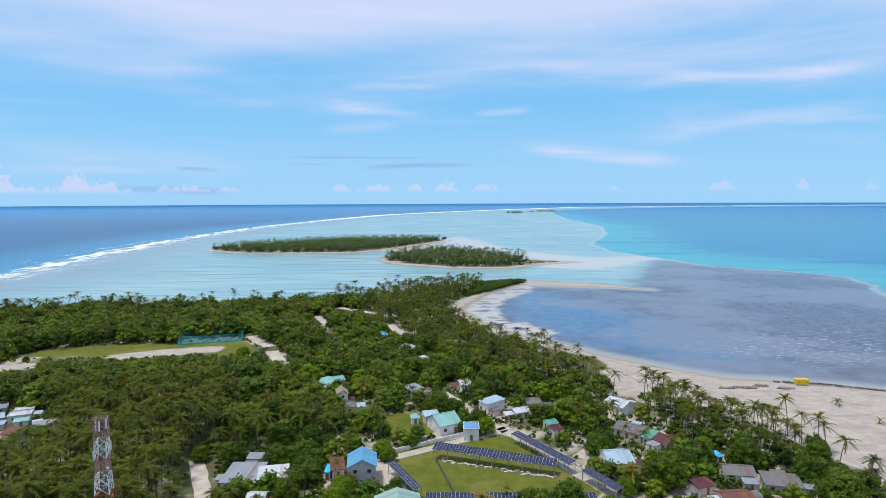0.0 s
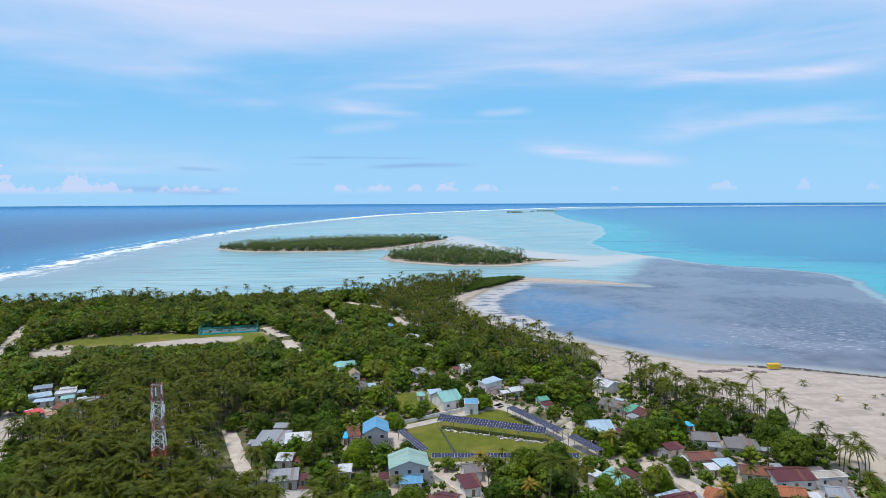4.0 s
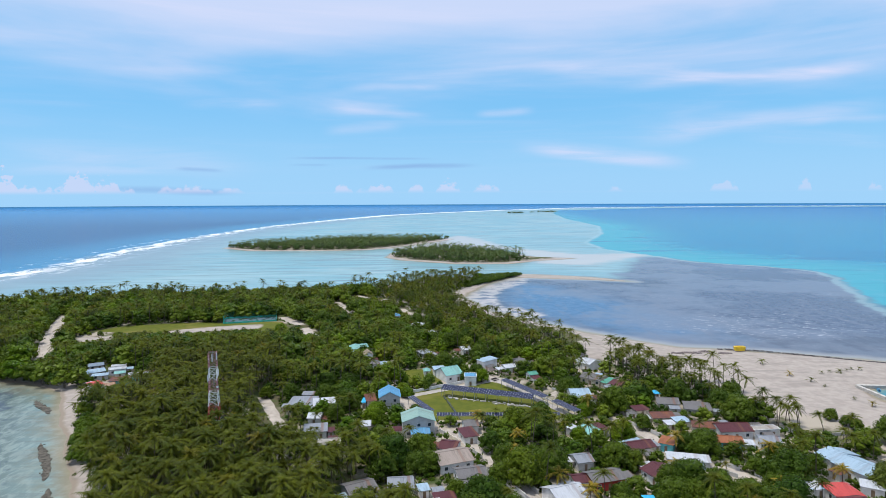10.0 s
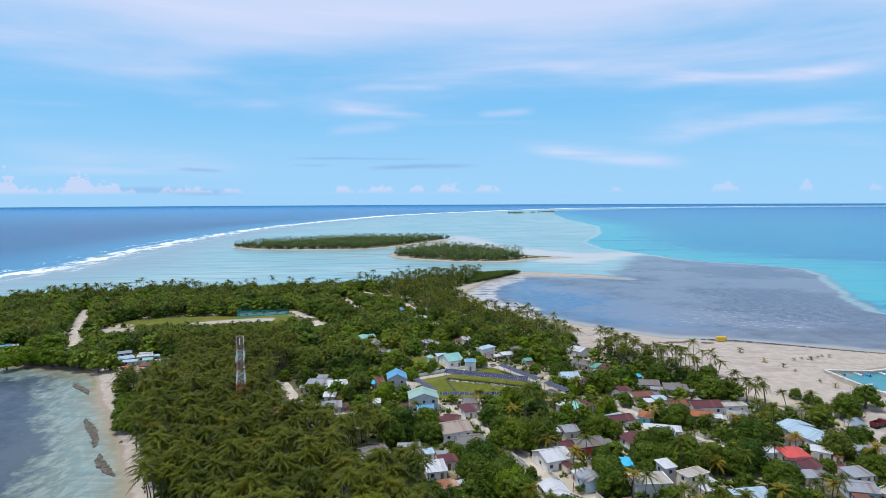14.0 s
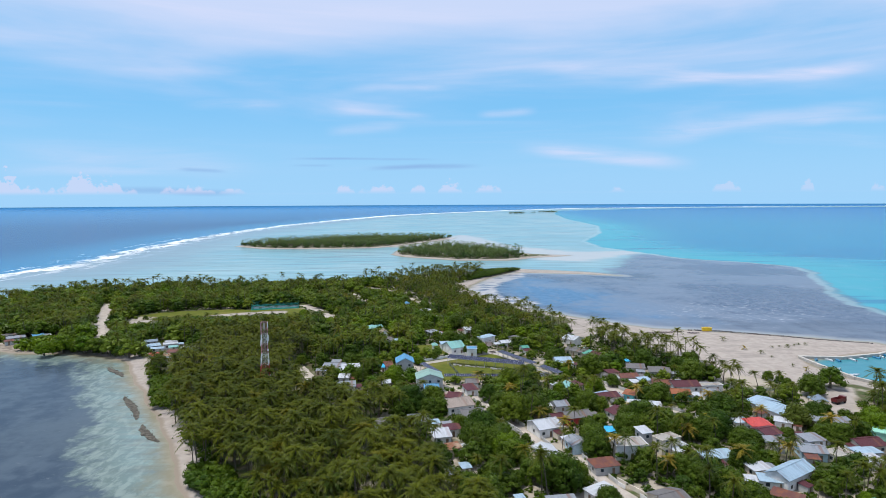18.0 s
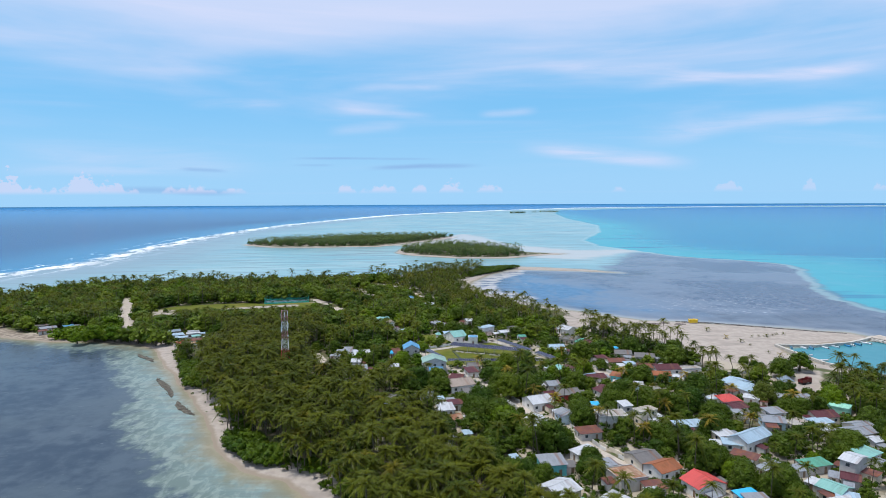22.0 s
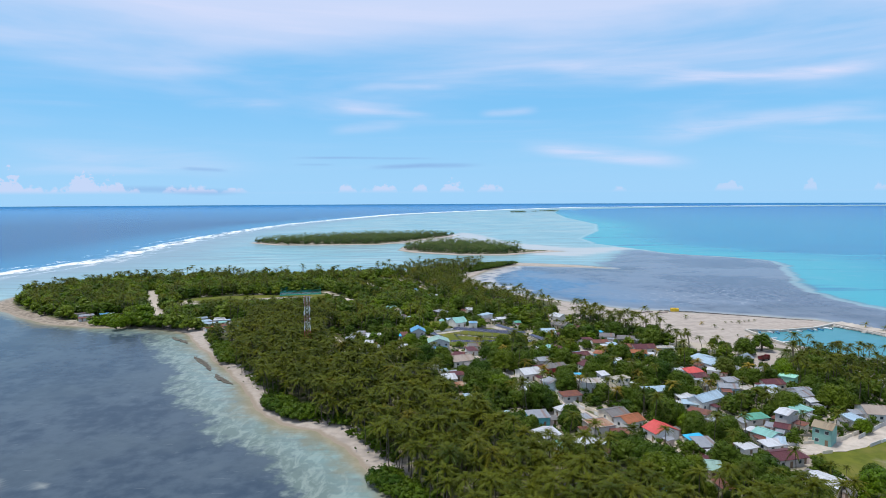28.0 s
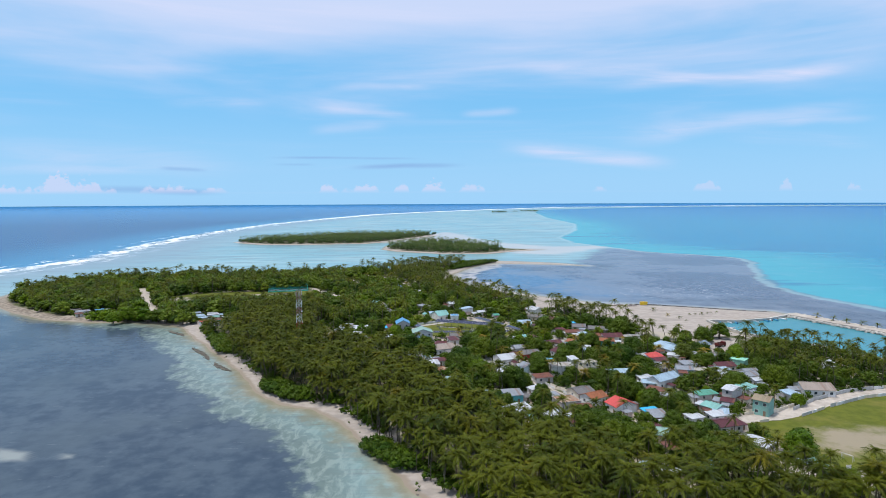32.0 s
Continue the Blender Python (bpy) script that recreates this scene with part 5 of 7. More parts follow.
grow(-13.6, 164.7, 2.4, "broadleaf")
grow(51.7, 190.9, 4.7, "broadleaf")
grow(-39.5, 289.4, 6.7, "broadleaf")
grow(-26.5, 296.3, 6.3, "broadleaf")
grow(-52.1, 283.4, 5.5, "broadleaf")
grow(-65.8, 310.9, 7.3, "broadleaf")
grow(-81.0, 325.2, 7.0, "broadleaf")
grow(-99.6, 348.0, 6.8, "broadleaf")
grow(-66.0, 274.2, 5.4, "broadleaf")
grow(11.7, 276.4, 7.2, "broadleaf")
grow(1.3, 270.2, 6.2, "broadleaf")
grow(15.1, 246.0, 5.7, "broadleaf")
grow(23.0, 257.1, 4.7, "broadleaf")
grow(-16.0, 259.3, 4.3, "broadleaf")
grow(-66.2, 207.7, 4.7, "broadleaf")
grow(-77.0, 210.3, 4.8, "broadleaf")
grow(-76.0, 184.8, 3.2, "broadleaf")
grow(-39.3, 242.2, 3.3, "broadleaf")
grow(-76.5, 265.5, 5.3, "bright")
grow(-103.9, 310.7, 4.4, "bright")
grow(-7.6, 324.6, 6.8, "broadleaf")
grow(-20.1, 329.6, 5.6, "broadleaf")
grow(-39.6, 341.3, 5.9, "broadleaf")
grow(-51.5, 332.5, 5.1, "broadleaf")
grow(-68.9, 377.0, 5.8, "broadleaf")
grow(16.4, 316.5, 5.4, "broadleaf")
grow(24.4, 304.8, 5.3, "broadleaf")
grow(118.1, 186.3, 3.5, "broadleaf")
grow(108.5, 163.2, 5.1, "broadleaf")
grow(111.4, 160.5, 4.7, "broadleaf")

# ---- plants ----
def palm_crown(rng, fronds=25, steps=7, length=4.3):
    """Feathered fronds: each an arched rib with a hanging leaflet on both sides at every step. Also gives how near each corner is to the heart."""
    verts, faces, heart = [], [], []
    s = np.linspace(0, 1, steps + 1)
    for k in range(fronds):
        turn, q = 2.4 * k + rng.uniform(-0.3, 0.3), k / fronds
        rise = 1.38 - 1.60 * q ** 1.25 + rng.uniform(-0.15, 0.15)
        size = length * rng.uniform(0.82, 1.12) * (0.78 if rise > 0.95 else 1.0)
        out = np.array([math.cos(turn), math.sin(turn), 0.0])
        side = np.array([-out[1], out[0], 0.0])
        droop = rng.uniform(0.34, 0.66)
        rib = out * (size * (s * math.cos(rise) * 0.84 + 0.30 * math.sin(max(rise, 0.4)) * s * s))[:, None] + np.outer(size * (s * math.sin(rise) * 0.95 - droop * s ** 2.1), (0, 0, 1))
        root = len(verts)
        verts += list(rib)
        heart += list((1 - s) ** 2)
        for i in range(steps):
            wide = size * 0.175 * math.sin(math.pi * (0.12 + 0.82 * (i + 0.5) / steps)) ** 0.8
            for way_out in (-1, 1):
                verts.append((rib[i] + rib[i + 1]) / 2 + way_out * side * wide + (rib[i + 1] - rib[i]) * 1.2 - np.array([0, 0, wide * rng.uniform(0.2, 0.7)]))
                heart.append(0.4 * (1 - s[i]) ** 2)
                faces.append((root + i, root + i + 1, len(verts) - 1) if way_out > 0 else (root + i + 1, root + i, len(verts) - 1))
    return np.array(verts), np.array(faces), np.array(heart)


def trunk_shape(rng, height, low, high, lean=0.0, sides=5, rings=4):
    verts, faces = [], []
    bend = rng.uniform(0, 6.28)
    for i in range(rings + 1):
        s = i / rings
        r = low + (high - low) * s ** 0.7
        cx, cy = math.cos(bend) * lean * s * s, math.sin(bend) * lean * s * s
        for j in range(sides):
            a = 6.2832 * j / sides
            verts.append((cx + r * math.cos(a), cy + r * math.sin(a), height * s - 0.3 * (1 - s)))
    for i in range(rings):
        for j in range(sides):
            a, b = i * sides + j, i * sides + (j + 1) % sides
            faces += [(a, b, b + sides), (a, b + sides, a + sides)]
    return np.array(verts), np.array(faces), np.array([math.cos(bend) * lean, math.sin(bend) * lean, height])


def leaf_crown(rng, radius, height, clumps=16, leaves=44, size=0.4):
    """A domed crown: leafy clumps set round a few limbs, each a lumpy mass under many small leaves, with gaps between the clumps."""
    verts, faces = [], []
    gold = (1 + 5 ** 0.5) / 2
    ball = np.array([(0, a, b * gold) for a in (-1, 1) for b in (-1, 1)] + [(a, b * gold, 0) for a in (-1, 1) for b in (-1, 1)] + [(b * gold, 0, a) for a in (-1, 1) for b in (-1, 1)]) / 1.902
    sides = [(i, j, k) for i, j, k in itertools.combinations(range(12), 3) if max(np.linalg.norm(ball[i] - ball[j]), np.linalg.norm(ball[j] - ball[k]), np.linalg.norm(ball[i] - ball[k])) < 1.1]
    for k in range(clumps):
        a, up = 2.4 * k + rng.uniform(-0.4, 0.4), (k + 0.5) / clumps
        reach = radius * 0.70 * math.sqrt(1 - up * 0.88) * rng.uniform(0.78, 1.12)
        c = np.array([math.cos(a) * reach, math.sin(a) * reach, height * (0.24 + 0.60 * up) + rng.uniform(-0.3, 0.3)])
        r = radius * rng.uniform(0.27, 0.40) * (1.25 if clumps < 14 else 1.0)
        n = len(verts)
        verts += [c + p * r * rng.uniform(0.55, 0.80) * np.array([1, 1, 0.72]) for p in ball]
        faces += [(n + i, n + j, n + m) if np.dot(np.cross(ball[j] - ball[i], ball[m] - ball[i]), ball[i]) > 0 else (n + j, n + i, n + m) for i, j, m in sides]
        for _ in range(leaves):
            d = np.array([rng.gauss(0, 1), rng.gauss(0, 1), rng.gauss(0.45, 1)])
            d /= np.linalg.norm(d) + 1e-9
            at = c + d * r * (0.80 + 0.28 * rng.random()) * np.array([1, 1, 0.76])
            flat = np.cross(d, (rng.gauss(0, 1), rng.gauss(0, 1), rng.gauss(0, 1)))
            flat /= np.linalg.norm(flat) + 1e-9
            other = np.cross(d, flat) + d * rng.uniform(-0.7, 0.7)
            q = size * rng.uniform(0.7, 1.35)
            n = len(verts)
            verts += [at - flat * q * 0.8, at + flat * q * 0.8, at + other * q * 1.3]
            faces.append((n, n + 1, n + 2))
    return np.array(verts), np.array(faces)


def limbs_shape(rng, radius, height, low):
    """A short tapered trunk that forks into limbs."""
    verts, faces, _ = trunk_shape(rng, height * 0.45, low, low * 0.7, 0.2, 6, 2)
    verts, faces = list(verts), [tuple(f) for f in faces]
    for k in range(5):
        a = 1.257 * k + rng.uniform(-0.3, 0.3)
        end = np.array([math.cos(a) * radius * 0.55, math.sin(a) * radius * 0.55, height * rng.uniform(0.7, 0.9)])
        start = np.array([0, 0, height * 0.42])
        n = len(verts)
        for q, r in ((start, low * 0.5), (end, low * 0.15)):
            verts += [q + np.array((r * math.cos(b), r * math.sin(b), 0)) for b in (0, 2.1, 4.2)]
        for j in range(3):
            faces += [(n + j, n + (j + 1) % 3, n + 3 + (j + 1) % 3), (n + j, n + 3 + (j + 1) % 3, n + 3 + j)]
    return np.array(verts), np.array(faces)


def palm_kind(seed, height, fronds=25, steps=7, length=4.3, lean=0.8):
    rng = random.Random(seed)
    tv, tf, top = trunk_shape(rng, height, 0.19, 0.11, lean, 5 if steps > 6 else 3, 4 if steps > 3 else 2)
    cv, cf, heart = palm_crown(rng, fronds, steps, length)
    return (tv, tf), (cv + top, cf, heart)


def tree_kind(seed, radius, height, clumps=16, leaves=44, size=0.4):
    rng = random.Random(seed)
    return limbs_shape(rng, radius, height, 0.09 * radius), leaf_crown(rng, radius, height, clumps, leaves, size)


def spread(kinds, spots, name, label, category, materials, rng):
    """Many plants joined: one object, with a tint for each plant. spots: x, y, z, size."""
    all_v, all_f, tints, hearts, marks, n = [], [], [], [], [], 0
    for x, y, z, size in spots:
        wood, crown = kinds[rng.randrange(len(kinds))]
        a, tint = rng.uniform(0, 6.28), rng.random()
        c, s = math.cos(a) * size, math.sin(a) * size
        for slot, (v, f, *heart) in enumerate((wood, crown)):
            if not len(v):
                continue
            moved = np.column_stack([v[:, 0] * c - v[:, 1] * s + x, v[:, 0] * s + v[:, 1] * c + y, v[:, 2] * size + z])
            all_v.append(moved)
            all_f.append(f + n)
            tints.append(np.full(len(v), tint))
            hearts.append(heart[0] if heart else np.zeros(len(v)))
            marks.append(np.full(len(f), slot))
            n += len(v)
    me = mesh_from(name, np.concatenate(all_v), np.concatenate(all_f), fields={"tint": np.concatenate(tints), "heart": np.concatenate(hearts)})
    for m in materials:
        me.materials.append(m)
    me.polygons.foreach_set("material_index", np.concatenate(marks).astype(np.int32))
    return tagged(new(name, me), label, category, kind="stuff")


PALMS = [palm_kind(s, h, lean=l) for s, h, l in ((1, 10.5, 0.8), (2, 9.0, 1.4), (3, 11.5, 0.5), (4, 8.0, 1.0), (5, 12.5, 1.8))]
TREES = [tree_kind(s, r, h, 20, 52, 0.34) for s, r, h in ((11, 4.6, 7.0), (12, 5.2, 7.6), (13, 4.0, 6.6), (14, 5.6, 7.4))]
MID_PALMS = [palm_kind(s, h, 18, 5, 4.1, l) for s, h, l in ((6, 10.5, 0.8), (7, 9.0, 1.2), (8, 11.5, 0.5), (9, 12.5, 1.6))]
FAR_PALMS = [palm_kind(s, h, 11, 3, 4.6) for s, h in ((21, 9.0), (22, 11.0), (23, 12.5))]
MID_TREES = [tree_kind(s, r, h, 12, 22, 0.5) for s, r, h in ((15, 4.6, 7.2), (16, 5.2, 7.8), (17, 4.0, 6.6), (18, 5.6, 7.6))]
FAR_TREES = [tree_kind(s, r, h, 7, 8, 0.9) for s, r, h in ((31, 4.8, 7.0), (32, 5.6, 8.0))]
SHRUBS = [((np.zeros((0, 3)), np.zeros((0, 3), int)), leaf_crown(random.Random(s), r, h, 3, 11, 0.42)) for s, r, h in ((41, 1.6, 1.6), (42, 2.2, 2.2), (43, 1.2, 1.2))]


def scatter(step, polygon, seed):
    """Jittered places on the plan within a polygon."""
    q = np.asarray(polygon)
    r = np.random.RandomState(seed)
    gx, gy = np.meshgrid(np.arange(q[:, 0].min(), q[:, 0].max(), step), np.arange(q[:, 1].min(), q[:, 1].max(), step))
    p = np.column_stack([gx.ravel(), gy.ravel()]) + r.uniform(-0.42, 0.42, (gx.size, 2)) * step
    return p[away(p, polygon) > 0]


def headroom(p):
    """How high a plant may grow at each place and still leave roofs, lanes and fields open to the south and above."""
    top = np.full(len(p), 99.0)
    aims = [(x, y, 1.15 + e, hw) for (x, y, _, hw, _, _), e in zip(KEEP_OUT, EAVES)]
    for q in GRASS_FIELDS[:2] + GRASS_FIELDS[3:4] + SANDS[3:]:
        aims += [(x, y, 1.2, 3.0) for x, y in scatter(6.0, q, 5)]
    aims += [(-136 + u, 353 + 0.27 * u + v, 1.6, 3.0) for u in range(-15, 16, 5) for v in (-8, 0, 8)]
    for q in SANDS[1:3]:
        aims += [(x, y, 1.8, 3.0) for x, y in scatter(6.0, q, 5)]
    for line, half in KEEP_OUT_LINES:
        for a, b in zip(line[:-1], line[1:]):
            n = max(1, int(math.hypot(b[0] - a[0], b[1] - a[1]) / 5))
            aims += [(a[0] + (b[0] - a[0]) * k / n, a[1] + (b[1] - a[1]) * k / n, 1.2, half * 0.6) for k in range(n)]
    for x, y, z, hw in aims:
        to = np.array((-3.0 - x, -100.0 - y))
        far = np.hypot(*to)
        u = to / far
        s = (p - (x, y)) @ u
        side = np.abs((p[:, 0] - x) * u[1] - (p[:, 1] - y) * u[0])
        hit = (s > -1) & (s < 70) & (side < hw + 1.8)
        top = np.where(hit, np.minimum(top, z + np.maximum(s, 0) * (82 - z) / far + 0.6), top)
    return top - 1.15


def allowed(p, margin=2.0, sands=SANDS):
    """True where no house, road or field stands in the way."""
    ok = np.ones(len(p), bool)
    for x, y, turn, hw, hd, clear in KEEP_OUT:
        c, s = math.cos(turn), math.sin(turn)
        u, v = (p[:, 0] - x) * c + (p[:, 1] - y) * s, -(p[:, 0] - x) * s + (p[:, 1] - y) * c
        ok &= ~((abs(u) < hw + margin) & (abs(v) < hd + margin))
    for line, half in KEEP_OUT_LINES:
        ok &= near_line(p, line) > half + margin * 0.7
    for q in GRASS_FIELDS + sands:
        ok &= away(p, q) < -margin * 0.5
    return ok & (p[:, 1] > -60)


GROVE = [(60, -60), (8, -60), (-11, -36), (-18, -19), (-28, -4), (-35, 14), (-44, 31), (-56, 40), (-65, 45), (-79, 59), (-96, 87), (-105, 103), (-120, 122), (-137, 156), (-154, 188),
         (-150, 225), (-120, 250), (-95, 255), (-78, 222), (-74, 190), (-64, 165), (-58, 150), (-40, 140), (-30, 120), (-14, 100), (-12, 80), (0, 50), (14, 14), (40, -4), (90, -30), (118, -48), (118, -60)]
NORTHWEST = [(-160, 196), (-205, 214), (-262, 232), (-300, 257), (-345, 298), (-366, 328), (-370, 360), (-355, 395), (-325, 424), (-285, 442), (-240, 450), (-170, 457),
             (-108, 465), (-74, 492), (-60, 440), (-60, 380), (-75, 330), (-85, 270), (-120, 250), (-150, 225)]
POINT = [(-74, 492), (-40, 545), (0, 578), (40, 592), (70, 600), (54, 575), (28, 530), (5, 480), (-2, 450), (6, 425), (16, 385), (33, 352), (54, 318), (68, 292), (73, 255),
         (72, 244), (62, 238), (60, 235), (40, 270), (10, 310), (-20, 350), (-50, 390), (-60, 440)]
VILLAGE = [(-60, 440), (-50, 390), (-20, 350), (10, 310), (40, 270), (60, 235), (80, 215), (100, 192), (113, 182), (118, 166), (116, 152), (126, 140), (136, 134), (150, 118), (165, 128),
           (178, 140), (190, 140), (205, 120), (230, 60), (250, -60), (118, -60), (118, -48), (90, -30), (40, -4), (14, 14), (0, 50), (-12, 80), (-14, 100), (-30, 120), (-40, 140), (-58, 150), (-64, 165),
           (-74, 190), (-78, 222), (-95, 255), (-75, 330), (-60, 380)]
EAST_PALMS = [(166, 128), (178, 140), (190, 140), (205, 120), (230, 60), (236, 40), (200, 52), (178, 60), (166, 90)]
BEACH_PALMS = [(79, 217), (80, 250), (88, 247), (98, 228), (110, 212), (121, 200), (124, 191), (113, 184), (100, 193), (88, 201)]
SHORE_BUSH = [[(36, 590), (58, 603), (84, 606), (66, 586), (48, 556), (24, 520), (8, 486), (14, 500), (30, 545), (34, 570)], [(-82, 60), (-64, 44), (-54, 44), (-58, 52), (-72, 66)], [(-29, -8), (-14, -24), (-10, -20), (-24, 0)], [(-138, 160), (-119, 123), (-112, 122), (-130, 162)],
              [(-190, 212), (-206, 216), (-222, 217), (-240, 219), (-246, 228), (-236, 236), (-218, 236), (-196, 228)]]


def plant():
    rng = random.Random(7)
    land_palms, land_trees, bushes = [], [], []
    for polygon, step, share, seed in ((GROVE, 3.8, 0.985, 1), (NORTHWEST, 5.0, 0.28, 2), (POINT, 4.9, 0.72, 3), (VILLAGE, 5.8, 0.45, 4), (EAST_PALMS, 5.4, 0.9, 5), (BEACH_PALMS, 4.4, 0.92, 6)):
        p = scatter(step, polygon, seed)
        p = p[allowed(p, 2.2, SANDS[1:] if seed == 6 else SANDS)]
        p = p[(shore(p) > 5.5) | (seed != 1)]
        if seed == 4:
            p = p[away(p, EAST_PALMS) < 0]
        for q in SHORE_BUSH:
            p = p[away(p, q) < 0]
        for gx, gy, radius, _ in GROWN:
            p = p[np.hypot(p[:, 0] - gx, p[:, 1] - gy) > radius * 0.8]
        for (x, y), room in zip(p, headroom(p) + (2.3 if seed == 4 else 0.0)):
            size, palm = rng.uniform(0.74, 1.14), rng.random() < share
            size *= {5: 0.8, 3: 0.88, 6: 0.92}.get(seed, 1.0)
            palm = palm and not (seed == 4 and y > 215 and rng.random() < 0.45)
            size *= (1.35 if seed == 2 else 1.2) if seed in (2, 4) and not palm and y > 200 else 1.0
            size = min(size if palm else size * rng.uniform(0.6, 1.0), room / (12.5 if palm else 8.6))
            if size > (0.42 if palm else 0.3):
                (land_palms if palm else land_trees).append((x, y, 1.15, size))
        p = scatter({1: 5.6, 2: 4.8, 3: 5.0, 4: 3.6}.get(seed, 3.0), polygon, seed + 50)
        p = p[allowed(p, 0.5)]
        edge = np.where((away(p, polygon) < 9) & (shore(p) < 22) & (shore(p) > 6) & (seed == 1), 1.5, np.where(shore(p) < 5, 0.45, 1.0))
        bushes += [(x, y, 1.1, min(rng.uniform(0.5, 1.2) * (1.25 if seed == 4 else 1.0) * wider, max(0.3, room / 2.6))) for (x, y), room, wider in zip(p, headroom(p), edge)]
    # a hem of shrubs between the grove and the western beach
    p = scatter(2.4, GROVE, 77)
    p = p[(shore(p) > 7.0) & (shore(p) < 13.0) & (wobble(p, 14.0, 1.0) > -0.35)]
    bushes += [(x, y, 1.0, rng.uniform(0.8, 1.5)) for x, y in p]
    # tall palms that stand over the northern shore
    edge = [(-345, 408), (-300, 438), (-240, 450), (-170, 457), (-110, 465), (-78, 490), (-50, 530), (-20, 560)]
    for a, b in zip(edge[:-1], edge[1:]):
        for _ in range(int(math.hypot(b[0] - a[0], b[1] - a[1]) / 7.0)):
            k = rng.random()
            land_palms.append((a[0] + (b[0] - a[0]) * k + rng.gauss(3, 3), a[1] + (b[1] - a[1]) * k - abs(rng.gauss(0, 9)), 1.15, -rng.uniform(0.8, 1.12)))
    return land_palms, land_trees, bushes


land_palms, land_trees, bushes = plant()
draw = random.Random(9)


def tint_mesh(name, shape_arrays, mat):
    v, f, *heart = shape_arrays
    return mesh_from(name, v, f, mat, fields={"tint": np.zeros(len(v)), "heart": heart[0] if heart else np.zeros(len(v))})


def single(kind_meshes, name, label, category, group, x, y, size, z=1.15):
    ob = empty(name, x, y, z, draw.uniform(0, 6.28), size)
    for piece, me in zip(("trunk", "crown"), kind_meshes):
        part(piece, me, ob)
    return tagged(ob, label, category, group)


def kind_meshes(kinds, crown_mat):
    return [(tint_mesh("trunk", k[0], BARK), tint_mesh("crown", k[1], crown_mat)) for k in kinds]


PALM_MESHES = kind_meshes(PALMS, PALM_LEAF)
GOLD_MESHES = kind_meshes([palm_kind(61, 5.5, length=3.6), palm_kind(62, 6.5, length=3.8)], GOLD_LEAF)
LOW_MESHES = kind_meshes([palm_kind(63, 0.8, 13, 6, 2.3, 0.2), palm_kind(64, 1.2, 13, 6, 2.4, 0.3)], PALM_LEAF)
YOUNG_GOLD = kind_meshes([palm_kind(68, 1.0, 12, 6, 2.2, 0.2)], GOLD_LEAF)
TALL_MESHES = kind_meshes([palm_kind(65, 9.0, 24, 8, 3.6, 1.4), palm_kind(66, 8.0, 24, 8, 3.4, 2.0), palm_kind(67, 9.8, 24, 8, 3.7, 0.9)], PALM_LEAF)
BIG_KINDS = [tree_kind(s, 5.0, h, 36, 95, 0.27) for s, h in ((51, 7.4), (52, 8.2), (53, 6.9), (55, 7.8))]
CROWNS = {"broadleaf": (kind_meshes(BIG_KINDS, BROAD_LEAF), "broad dark green breadfruit tree with a domed crown"),
          "bright": (kind_meshes(BIG_KINDS, BRIGHT_LEAF), "round yellow-green shade tree with a dense crown"),
          "reddish": (kind_meshes(BIG_KINDS[:1], leaf("reddish_leaf", ((0.16, 0.12, 0.02), (0.10, 0.14, 0.02), (0.3, 0.10, 0.03)))), "almond tree with reddish and green leaves"),
          "feathery": (kind_meshes([tree_kind(54, 5.0, 7.0, 24, 40, 0.24)], SHRUB_LEAF), "thin feathery tree at the edge of the beach")}
for x, y, radius, kind in GROWN:
    meshes, words = CROWNS[kind]
    single(meshes[draw.randrange(len(meshes))], "tree", words, "tree", "village trees", x, y, radius / 5.0)

# the southern end of the grove tree by tree, the rest of the palms as one wood
land_palms.sort(key=lambda s: s[1])
near = [s for s in land_palms if s[1] > -45][:290]
chosen = set(near)
for x, y, z, size in near:
    single(PALM_MESHES[draw.randrange(len(PALM_MESHES))], "coconut_palm", "tall green coconut palm with drooping fronds", "palm", "palm grove", x, y, size)
spread(PALMS, [s for s in land_palms if s not in chosen and s[1] < 150], "coconut_palms", "dense grove of tall green coconut palms", "palm", (BARK, PALM_LEAF), draw)
SHORE_PALMS = [palm_kind(s, h, 15, 6, 3.7, l) for s, h, l in ((24, 12.0, 1.0), (25, 13.5, 1.6), (26, 11.0, 0.6))]
spread(SHORE_PALMS, [(x, y, z, -q) for x, y, z, q in land_palms if q < 0], "coconut_palms", "tall slender coconut palms along the northern shore", "palm", (BARK, PALM_LEAF), draw)
spread(MID_PALMS, [s for s in land_palms if s[1] >= 150 and s[3] > 0], "coconut_palms", "dense grove of tall green coconut palms", "palm", (BARK, PALM_LEAF), draw)
land_trees.sort(key=lambda s: s[1])
TREE_MESHES = kind_meshes(TREES, BROAD_LEAF)
for x, y, z, size in land_trees[:180]:
    single(TREE_MESHES[draw.randrange(len(TREE_MESHES))], "tree", "small dark green broadleaf tree among the houses", "tree", "village trees", x, y, size)
far_trees = land_trees[180:]
spread(MID_TREES, [q for k, q in enumerate(far_trees) if k % 9 < 3], "broadleaf_trees", "dark green broadleaf trees with domed crowns", "tree", (BARK, BROAD_LEAF), draw)
spread(MID_TREES, [q for k, q in enumerate(far_trees) if 3 <= k % 9 < 8], "broadleaf_trees", "bright green broadleaf trees with domed crowns", "tree", (BARK, HAZED_FRESH_LEAF), draw)
spread(MID_TREES, far_trees[8::9], "broadleaf_trees", "yellow-green broadleaf trees with domed crowns", "tree", (BARK, BRIGHT_LEAF), draw)
HEM = [((np.zeros((0, 3)), np.zeros((0, 3), int)), leaf_crown(random.Random(s), r, h, 9, 34, 0.24)) for s, r, h in ((44, 2.6, 2.6), (45, 3.2, 3.4))]
